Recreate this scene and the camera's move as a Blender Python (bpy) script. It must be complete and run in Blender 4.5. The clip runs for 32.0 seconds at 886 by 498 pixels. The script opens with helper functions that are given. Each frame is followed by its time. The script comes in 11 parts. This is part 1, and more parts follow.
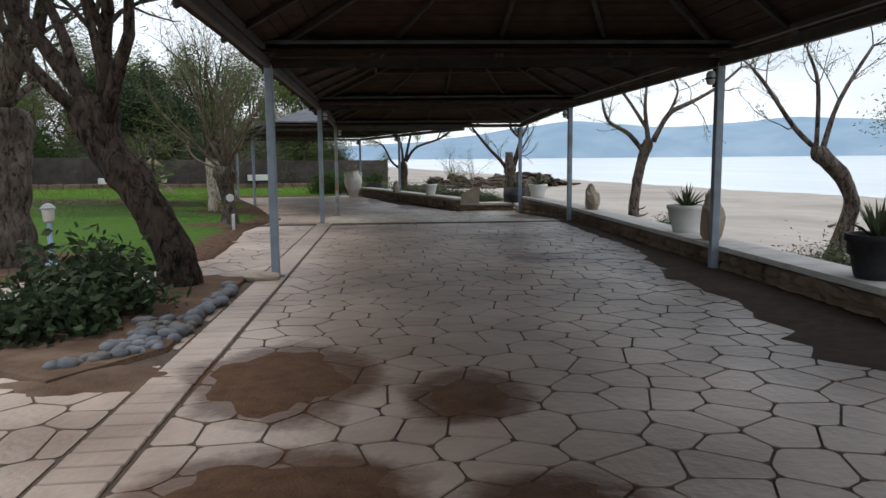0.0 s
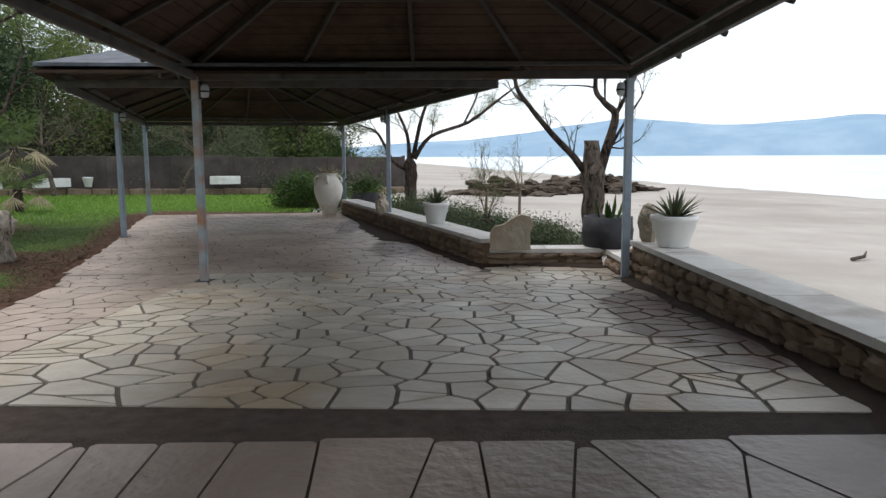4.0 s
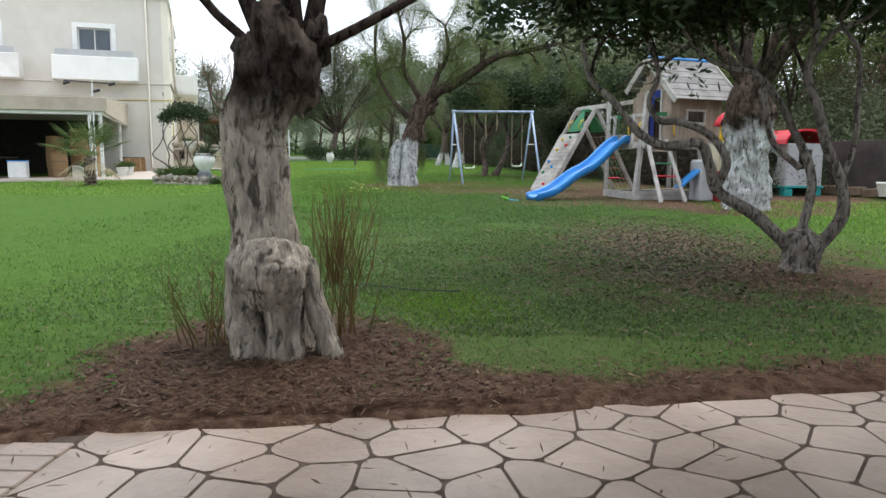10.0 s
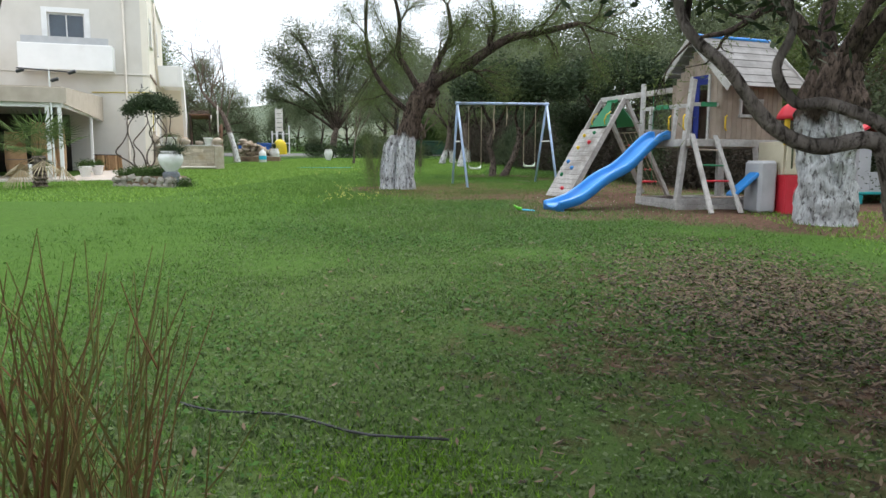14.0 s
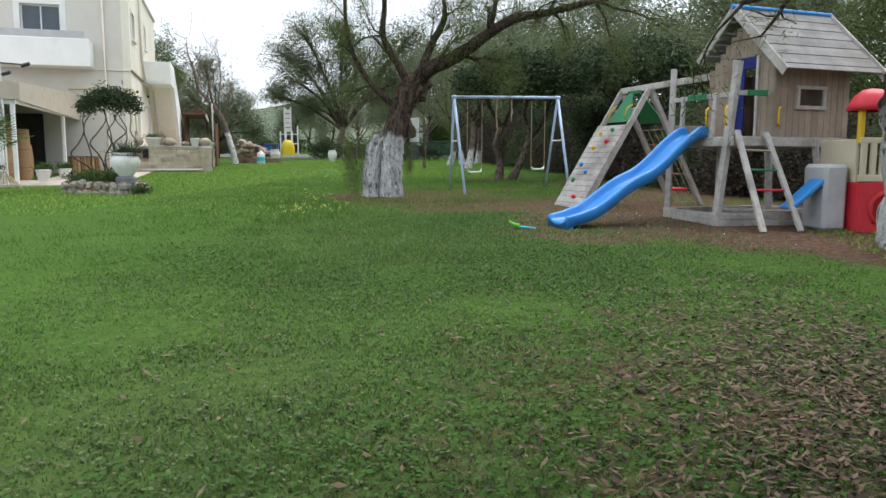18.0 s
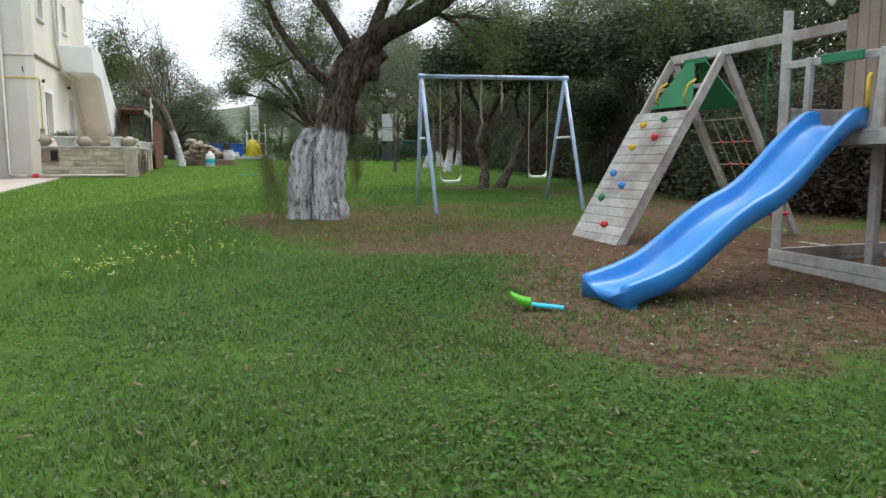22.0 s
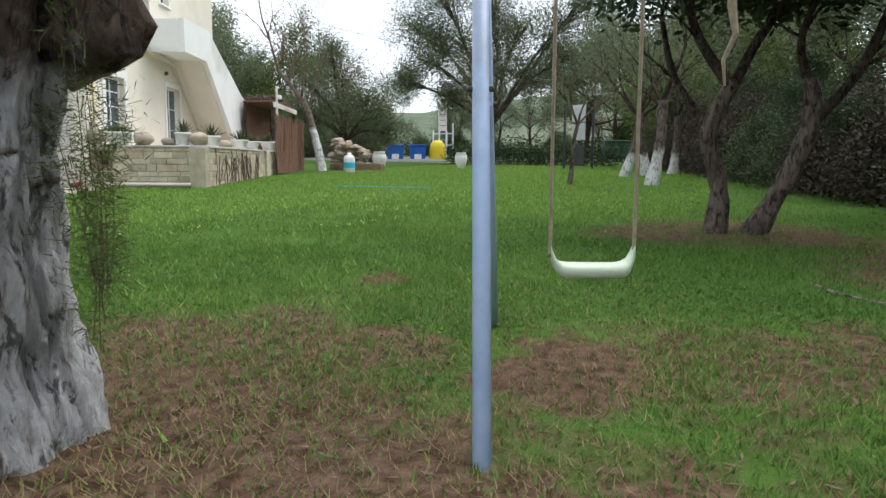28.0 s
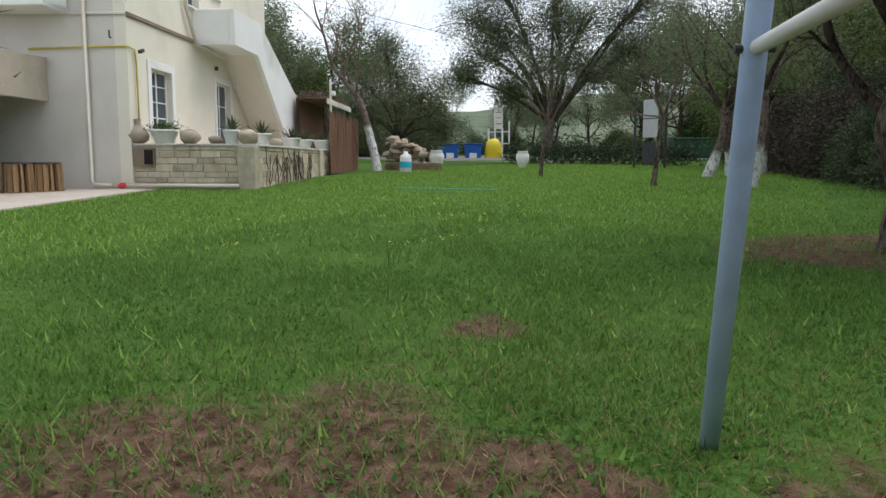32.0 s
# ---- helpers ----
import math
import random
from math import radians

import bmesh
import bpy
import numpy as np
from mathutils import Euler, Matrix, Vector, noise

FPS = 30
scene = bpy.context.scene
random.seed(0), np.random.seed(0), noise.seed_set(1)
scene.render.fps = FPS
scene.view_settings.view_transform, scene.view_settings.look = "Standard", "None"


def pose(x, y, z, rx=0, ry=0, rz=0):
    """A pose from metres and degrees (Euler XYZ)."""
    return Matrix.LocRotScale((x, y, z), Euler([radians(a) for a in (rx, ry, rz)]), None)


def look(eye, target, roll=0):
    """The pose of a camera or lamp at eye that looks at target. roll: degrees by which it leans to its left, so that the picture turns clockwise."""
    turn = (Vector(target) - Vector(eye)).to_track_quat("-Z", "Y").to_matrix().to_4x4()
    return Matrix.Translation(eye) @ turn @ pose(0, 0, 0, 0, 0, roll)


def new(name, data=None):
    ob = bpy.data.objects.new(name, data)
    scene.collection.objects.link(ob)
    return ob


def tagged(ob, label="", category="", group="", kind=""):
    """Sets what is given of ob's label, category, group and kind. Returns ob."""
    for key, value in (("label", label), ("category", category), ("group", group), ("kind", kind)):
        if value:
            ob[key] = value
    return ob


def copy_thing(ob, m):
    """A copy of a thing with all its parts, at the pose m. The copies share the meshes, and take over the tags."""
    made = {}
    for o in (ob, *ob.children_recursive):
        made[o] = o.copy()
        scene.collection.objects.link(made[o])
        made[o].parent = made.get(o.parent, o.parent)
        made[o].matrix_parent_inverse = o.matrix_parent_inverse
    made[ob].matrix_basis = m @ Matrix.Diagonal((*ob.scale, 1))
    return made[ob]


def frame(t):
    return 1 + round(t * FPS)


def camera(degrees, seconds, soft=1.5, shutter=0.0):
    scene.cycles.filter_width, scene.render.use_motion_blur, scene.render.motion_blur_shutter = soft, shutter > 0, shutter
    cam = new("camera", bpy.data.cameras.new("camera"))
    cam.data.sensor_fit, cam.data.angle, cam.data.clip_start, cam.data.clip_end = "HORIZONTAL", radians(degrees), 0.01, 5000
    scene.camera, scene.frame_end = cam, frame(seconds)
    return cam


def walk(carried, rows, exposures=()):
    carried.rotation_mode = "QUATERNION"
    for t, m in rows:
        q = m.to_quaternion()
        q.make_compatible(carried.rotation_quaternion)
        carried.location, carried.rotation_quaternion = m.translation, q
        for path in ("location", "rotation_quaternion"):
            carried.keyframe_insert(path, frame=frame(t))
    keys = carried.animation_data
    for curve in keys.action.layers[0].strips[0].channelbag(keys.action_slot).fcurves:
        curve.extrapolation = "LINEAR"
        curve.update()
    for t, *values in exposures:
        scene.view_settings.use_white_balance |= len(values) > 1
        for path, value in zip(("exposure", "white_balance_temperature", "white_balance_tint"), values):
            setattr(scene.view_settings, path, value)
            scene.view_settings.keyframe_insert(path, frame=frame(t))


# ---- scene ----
import collections

cam = camera(63.0, 32.0)
PATH = [
    (0, (-1.446, -12.414, 1.493), (-1.297, -10.435, 1.245), -0.5),
    (0.5, (-1.149, -11.3, 1.489), (-1.003, -9.321, 1.242), -0.4),
    (1, (-0.931, -10.173, 1.497), (-0.85, -8.19, 1.249), -0.4),
    (1.5, (-0.759, -8.931, 1.487), (-0.684, -6.948, 1.24), -0.5),
    (2, (-0.586, -7.589, 1.497), (-0.517, -5.606, 1.247), -0.4),
    (2.5, (-0.391, -6.003, 1.506), (-0.329, -4.02, 1.257), -0.3),
    (4.5, (0.074, 0.187, 1.419), (0.011, 2.169, 1.162), -0.3),
    (5, (0.161, 1.643, 1.384), (-0.039, 3.616, 1.123), -0.3),
    (5.5, (0.096, 3.132, 1.315), (-0.322, 5.07, 1.052), -1.0),
    (6, (0.056, 4.489, 1.291), (-0.745, 6.303, 1.032), -0.9),
    (6.5, (-0.047, 5.567, 1.274), (-1.19, 7.188, 1.023), -0.7),
    (7, (-0.091, 6.471, 1.242), (-1.539, 7.829, 0.997), -1.1),
    (7.5, (-0.201, 7.204, 1.212), (-1.917, 8.203, 0.974), -0.8),
    (8, (-0.363, 7.814, 1.19), (-2.236, 8.474, 0.956), -0.7),
    (8.5, (-0.629, 8.368, 1.181), (-2.551, 8.868, 0.947), -0.7),
    (9, (-0.999, 8.897, 1.18), (-2.925, 9.379, 0.946), -0.6),
    (9.5, (-1.437, 9.267, 1.169), (-3.423, 9.276, 0.938), -0.2),
    (10, (-1.907, 9.628, 1.183), (-3.884, 9.439, 0.95), 0.1),
    (10.5, (-2.352, 9.896, 1.194), (-4.329, 9.707, 0.96), 0.0),
    (11, (-2.897, 10.059, 1.211), (-4.874, 9.87, 0.974), 0.1),
    (11.5, (-3.356, 10.033, 1.227), (-5.333, 9.842, 0.989), 0.2),
    (12, (-3.63, 9.955, 1.239), (-5.607, 9.763, 1.0), 0.3),
    (12.5, (-3.946, 9.85, 1.264), (-5.921, 9.653, 1.023), 0.2),
    (13, (-4.297, 9.74, 1.256), (-6.272, 9.537, 1.016), 0.2),
    (13.5, (-4.58, 9.579, 1.275), (-6.555, 9.378, 1.033), 0.2),
    (14, (-4.95, 9.491, 1.276), (-6.925, 9.283, 1.033), 0.2),
    (14.5, (-5.302, 9.404, 1.276), (-7.276, 9.195, 1.033), 0.2),
    (16.5, (-6.465, 9.792, 1.302), (-8.437, 9.559, 1.063), 0.2),
    (17, (-6.717, 9.798, 1.305), (-8.689, 9.568, 1.065), 0.2),
    (17.5, (-7.162, 9.814, 1.325), (-9.134, 9.581, 1.083), 0.2),
    (18, (-7.752, 9.802, 1.329), (-9.721, 9.542, 1.087), 0.1),
    (18.5, (-8.429, 9.758, 1.353), (-10.395, 9.484, 1.11), 0.1),
    (19, (-9.157, 9.708, 1.349), (-11.123, 9.432, 1.107), 0.1),
    (19.5, (-9.975, 9.645, 1.376), (-11.94, 9.368, 1.132), 0.0),
    (20, (-10.766, 9.581, 1.383), (-12.731, 9.302, 1.14), 0.0),
    (20.5, (-11.403, 9.532, 1.4), (-13.369, 9.252, 1.157), -0.0),
    (21, (-11.988, 9.525, 1.413), (-13.96, 9.299, 1.17), -0.0),
    (21.5, (-12.44, 9.501, 1.435), (-14.413, 9.29, 1.191), -0.2),
    (22, (-12.901, 9.458, 1.427), (-14.875, 9.245, 1.184), -0.1),
    (22.5, (-13.339, 9.402, 1.43), (-15.313, 9.187, 1.188), -0.1),
    (23, (-13.912, 9.35, 1.414), (-15.886, 9.131, 1.175), 0.0),
    (23.5, (-14.666, 9.298, 1.414), (-16.639, 9.075, 1.175), -0.1),
    (24, (-15.344, 9.242, 1.426), (-17.317, 9.016, 1.187), -0.1),
    (24.5, (-16.221, 9.151, 1.437), (-18.194, 8.926, 1.198), 0.1),
    (26.5, (-20.156, 8.895, 1.466), (-22.13, 8.659, 1.239), 1.0),
    (27, (-21.053, 8.845, 1.507), (-23.025, 8.609, 1.276), 0.5),
    (27.5, (-21.884, 8.835, 1.521), (-23.787, 8.265, 1.287), 0.7),
    (28, (-22.636, 8.843, 1.533), (-24.465, 8.069, 1.296), 0.3),
    (28.5, (-23.395, 8.777, 1.518), (-25.187, 7.921, 1.282), 0.4),
    (29, (-23.971, 8.53, 1.507), (-25.747, 7.64, 1.271), 0.4),
    (29.5, (-24.306, 8.153, 1.535), (-26.082, 7.265, 1.298), 0.3),
    (30, (-24.132, 7.983, 1.564), (-25.908, 7.095, 1.323), 0.1),
    (30.5, (-23.824, 8.006, 1.561), (-25.598, 7.113, 1.32), 0.2),
    (31, (-23.743, 8.005, 1.562), (-25.516, 7.11, 1.321), 0.1),
    (31.5, (-23.722, 7.975, 1.531), (-25.493, 7.077, 1.291), 0.2),
    (32, (-24.07, 7.755, 1.534), (-25.841, 6.856, 1.294), 0.2),
]
walk(cam, [(t, look(e, g, r)) for t, e, g, r in PATH], exposures=[(0, -0.12), (1, 0.08), (2, 0.18), (5, 0.25), (6, 0.82), (7, 1.35), (8, 1.02), (9, 0.8), (10, 0.6), (12, 0.7), (14, 0.62), (19, 0.38), (23, 0.35), (24.5, 0.4), (27, 0.78), (28, 0.42), (29, 0.2), (32, 0.05)])

# ---- world, sun, exposure ----
world = bpy.data.worlds.new("overcast_sky")
world.use_nodes = True
scene.world = world
wn, wl = world.node_tree.nodes, world.node_tree.links
wn.clear()
w_out = wn.new("ShaderNodeOutputWorld")
w_bg = wn.new("ShaderNodeBackground")
w_sky = wn.new("ShaderNodeTexSky")
w_sky.sky_type = "NISHITA"
w_sky.sun_disc = False
w_sky.sun_elevation = radians(63)
w_sky.sun_rotation = radians(-54)
w_gain = wn.new("ShaderNodeMix")
w_gain.data_type = "RGBA"
w_gain.blend_type = "MULTIPLY"
w_gain.inputs[0].default_value = 1.0
w_gain.inputs[7].default_value = (0.10, 0.10, 0.10, 1)
w_co = wn.new("ShaderNodeTexCoord")
w_map = wn.new("ShaderNodeMapping")
w_map.inputs["Scale"].default_value = (1.6, 1.6, 5.0)
w_noise = wn.new("ShaderNodeTexNoise")
w_noise.inputs["Scale"].default_value = 1.7
w_noise.inputs["Detail"].default_value = 6
w_noise.inputs["Roughness"].default_value = 0.55
w_ramp = wn.new("ShaderNodeValToRGB")
w_ramp.color_ramp.elements[0].position = 0.34
w_ramp.color_ramp.elements[0].color = (0.55, 0.55, 0.55, 1)
w_ramp.color_ramp.elements[1].position = 0.60
w_ramp.color_ramp.elements[1].color = (1, 1, 1, 1)
w_mix = wn.new("ShaderNodeMix")
w_mix.data_type = "RGBA"
w_mix.inputs[7].default_value = (0.88, 0.93, 1.0, 1)
wl.new(w_sky.outputs[0], w_gain.inputs[6])
wl.new(w_co.outputs["Generated"], w_map.inputs[0])
wl.new(w_map.outputs[0], w_noise.inputs["Vector"])
wl.new(w_noise.outputs[0], w_ramp.inputs[0])
wl.new(w_ramp.outputs[0], w_mix.inputs[0])
wl.new(w_gain.outputs[2], w_mix.inputs[6])
wl.new(w_mix.outputs[2], w_bg.inputs[0])
w_bg.inputs[1].default_value = 1.35
wl.new(w_bg.outputs[0], w_out.inputs[0])

sun_data = bpy.data.lights.new("sun", "SUN")
sun_data.energy, sun_data.angle, sun_data.color = 1.8, radians(40), (1.0, 0.97, 0.93)
sun = new("sun", sun_data)
sun.matrix_world = look((-7, 5, 17), (0, 0, 0))


# ---- materials ----
def material(name, c1, c2, scale=6.0, rough=0.85, bump=0.25, fine=60.0, c3=None, stain=1.3, amount=0.45,
             rand=0.0, metal=0.0, stretch=(1, 1, 1), spec=0.3, island=0.0, gloss_var=0.0):
    """Two-scale procedural surface: c1 to c2 in the grain, c3 as larger stains, fine relief."""
    m = bpy.data.materials.new(name)
    m.use_nodes = True
    n, l = m.node_tree.nodes, m.node_tree.links
    b = n["Principled BSDF"]
    co = n.new("ShaderNodeTexCoord")
    mp = n.new("ShaderNodeMapping")
    mp.inputs["Scale"].default_value = stretch
    l.new(co.outputs["Object"], mp.inputs[0])
    t1 = n.new("ShaderNodeTexNoise")
    t1.inputs["Scale"].default_value, t1.inputs["Detail"].default_value = scale, 8
    t1.inputs["Roughness"].default_value = 0.62
    l.new(mp.outputs[0], t1.inputs["Vector"])
    r1 = n.new("ShaderNodeValToRGB")
    r1.color_ramp.elements[0].position, r1.color_ramp.elements[1].position = 0.3, 0.7
    r1.color_ramp.elements[0].color, r1.color_ramp.elements[1].color = (*c1, 1), (*c2, 1)
    l.new(t1.outputs[0], r1.inputs[0])
    col = r1.outputs[0]
    if c3:
        t2 = n.new("ShaderNodeTexNoise")
        t2.inputs["Scale"].default_value, t2.inputs["Detail"].default_value = stain, 5
        l.new(co.outputs["Object"], t2.inputs["Vector"])
        r2 = n.new("ShaderNodeValToRGB")
        r2.color_ramp.elements[0].position, r2.color_ramp.elements[1].position = 0.62 - 0.3 * amount, 0.75
        r2.color_ramp.elements[0].color, r2.color_ramp.elements[1].color = (0, 0, 0, 1), (1, 1, 1, 1)
        l.new(t2.outputs[0], r2.inputs[0])
        mx = n.new("ShaderNodeMix")
        mx.data_type = "RGBA"
        l.new(r2.outputs[0], mx.inputs[0])
        l.new(col, mx.inputs[6])
        mx.inputs[7].default_value = (*c3, 1)
        col = mx.outputs[2]
    if rand or island:
        src = n.new("ShaderNodeObjectInfo") if rand else n.new("ShaderNodeNewGeometry")
        hs = n.new("ShaderNodeHueSaturation")
        mr = n.new("ShaderNodeMapRange")
        k = rand or island
        mr.inputs["To Min"].default_value, mr.inputs["To Max"].default_value = 1 - k, 1 + k
        l.new(src.outputs["Random" if rand else "Random Per Island"], mr.inputs[0])
        l.new(mr.outputs[0], hs.inputs["Value"])
        l.new(col, hs.inputs["Color"])
        col = hs.outputs[0]
    l.new(col, b.inputs["Base Color"])
    b.inputs["Roughness"].default_value = rough
    b.inputs["Metallic"].default_value = metal
    b.inputs["Specular IOR Level"].default_value = spec
    if gloss_var:
        mg = n.new("ShaderNodeMapRange")
        mg.inputs["To Min"].default_value, mg.inputs["To Max"].default_value = rough - gloss_var, rough + gloss_var
        l.new(t1.outputs[0], mg.inputs[0])
        l.new(mg.outputs[0], b.inputs["Roughness"])
    if bump:
        t3 = n.new("ShaderNodeTexNoise")
        t3.inputs["Scale"].default_value, t3.inputs["Detail"].default_value = fine, 4
        l.new(mp.outputs[0], t3.inputs["Vector"])
        bp = n.new("ShaderNodeBump")
        bp.inputs["Strength"].default_value, bp.inputs["Distance"].default_value = bump, 0.02
        l.new(t3.outputs[0], bp.inputs["Height"])
        l.new(bp.outputs[0], b.inputs["Normal"])
    return m


def over(m, colour, test, lo, hi, wobble=0.15, wscale=6.0, vary=0.2):
    """Lays a second coat on a material where a world coordinate (0, 1 or 2) lies between lo and hi, with a ragged edge."""
    n, l = m.node_tree.nodes, m.node_tree.links
    b = n["Principled BSDF"]
    old = b.inputs["Base Color"].links[0].from_socket
    co = n.new("ShaderNodeTexCoord")
    sp = n.new("ShaderNodeSeparateXYZ")
    l.new(co.outputs["Object"], sp.inputs[0])
    nz = n.new("ShaderNodeTexNoise")
    nz.inputs["Scale"].default_value, nz.inputs["Detail"].default_value = wscale, 6
    l.new(co.outputs["Object"], nz.inputs["Vector"])
    ad = n.new("ShaderNodeMath")
    ad.operation = "MULTIPLY_ADD"
    ad.inputs[1].default_value = wobble * 4
    l.new(nz.outputs[0], ad.inputs[0])
    l.new(sp.outputs[test], ad.inputs[2])
    mr = n.new("ShaderNodeMapRange")
    mr.inputs["From Min"].default_value, mr.inputs["From Max"].default_value = lo + wobble * 2, hi + wobble * 2
    mr.inputs["To Min"].default_value, mr.inputs["To Max"].default_value = 1, 0
    l.new(ad.outputs[0], mr.inputs[0])
    # worn flecks where the coat has come off
    fl = n.new("ShaderNodeTexNoise")
    fl.inputs["Scale"].default_value, fl.inputs["Detail"].default_value = 7.5, 9
    fm = n.new("ShaderNodeMapping")
    fm.inputs["Scale"].default_value = (2.2, 2.2, 0.7)
    l.new(co.outputs["Object"], fm.inputs[0])
    l.new(fm.outputs[0], fl.inputs["Vector"])
    fr = n.new("ShaderNodeMapRange")
    fr.inputs["From Min"].default_value, fr.inputs["From Max"].default_value = 0.30, 0.42
    fr.inputs["To Min"].default_value = 0.15
    l.new(fl.outputs[0], fr.inputs[0])
    mu = n.new("ShaderNodeMath")
    mu.operation = "MULTIPLY"
    l.new(mr.outputs[0], mu.inputs[0])
    l.new(fr.outputs[0], mu.inputs[1])
    if m.name in CRACK:
        cr = n.new("ShaderNodeMapRange")
        cr.inputs["From Min"].default_value, cr.inputs["From Max"].default_value = 0.0, 0.55
        cr.inputs["To Min"].default_value = 0.22
        l.new(CRACK[m.name], cr.inputs[0])
        mc = n.new("ShaderNodeMath")
        mc.operation = "MULTIPLY"
        l.new(mu.outputs[0], mc.inputs[0])
        l.new(cr.outputs[0], mc.inputs[1])
        mu = mc
    mx = n.new("ShaderNodeMix")
    mx.data_type = "RGBA"
    l.new(mu.outputs[0], mx.inputs[0])
    l.new(old, mx.inputs[6])
    vz = n.new("ShaderNodeTexNoise")
    vz.inputs["Scale"].default_value, vz.inputs["Detail"].default_value = 9, 8
    vz.inputs["Roughness"].default_value = 0.7
    l.new(fm.outputs[0], vz.inputs["Vector"])
    vr = n.new("ShaderNodeValToRGB")
    vr.color_ramp.elements[0].position, vr.color_ramp.elements[1].position = 0.36, 0.62
    vr.color_ramp.elements[0].color = (*(k * (1 - vary) for k in colour), 1)
    vr.color_ramp.elements[1].color = (*(min(0.85, k * (1 + vary * 0.3)) for k in colour), 1)
    l.new(vz.outputs[0], vr.inputs[0])
    l.new(vr.outputs[0], mx.inputs[7])
    l.new(mx.outputs[2], b.inputs["Base Color"])
    return m


def bark(name, deep, c1, c2, scale=7.0, depth=0.05):
    """Fissured bark: upright plates with dark cracks between."""
    m = material(name, c1, c2, 6, 0.95, 0, 1, tuple(0.6 * k for k in c1), 1.4, 0.35, stretch=(2.5, 2.5, 0.7), spec=0.15)
    n, l = m.node_tree.nodes, m.node_tree.links
    b = n["Principled BSDF"]
    old = b.inputs["Base Color"].links[0].from_socket
    co = n.new("ShaderNodeTexCoord")
    mp = n.new("ShaderNodeMapping")
    mp.inputs["Scale"].default_value = (1.0, 1.0, 0.38)
    l.new(co.outputs["Object"], mp.inputs[0])
    rg = n.new("ShaderNodeTexNoise")
    rg.inputs["Scale"].default_value, rg.inputs["Detail"].default_value = scale * 2.6, 9
    rg.inputs["Roughness"].default_value, rg.inputs["Distortion"].default_value = 0.68, 0.6
    l.new(mp.outputs[0], rg.inputs["Vector"])
    mr = n.new("ShaderNodeMapRange")
    mr.inputs["From Min"].default_value, mr.inputs["From Max"].default_value = 0.39, 0.53
    l.new(rg.outputs[0], mr.inputs[0])
    mx = n.new("ShaderNodeMix")
    mx.data_type = "RGBA"
    l.new(mr.outputs[0], mx.inputs[0])
    mx.inputs[6].default_value = (*deep, 1)
    l.new(old, mx.inputs[7])
    l.new(mx.outputs[2], b.inputs["Base Color"])
    fine = n.new("ShaderNodeTexNoise")
    fine.inputs["Scale"].default_value, fine.inputs["Detail"].default_value = 45, 5
    l.new(mp.outputs[0], fine.inputs["Vector"])
    hs = n.new("ShaderNodeMath")
    hs.operation = "MULTIPLY_ADD"
    hs.inputs[1].default_value = 0.2
    l.new(fine.outputs[0], hs.inputs[0])
    l.new(rg.outputs[0], hs.inputs[2])
    bp = n.new("ShaderNodeBump")
    bp.inputs["Strength"].default_value, bp.inputs["Distance"].default_value = 1.0, depth * 1.6
    l.new(hs.outputs[0], bp.inputs["Height"])
    l.new(bp.outputs[0], b.inputs["Normal"])
    CRACK[name] = mr.outputs[0]
    return m


CRACK = {}


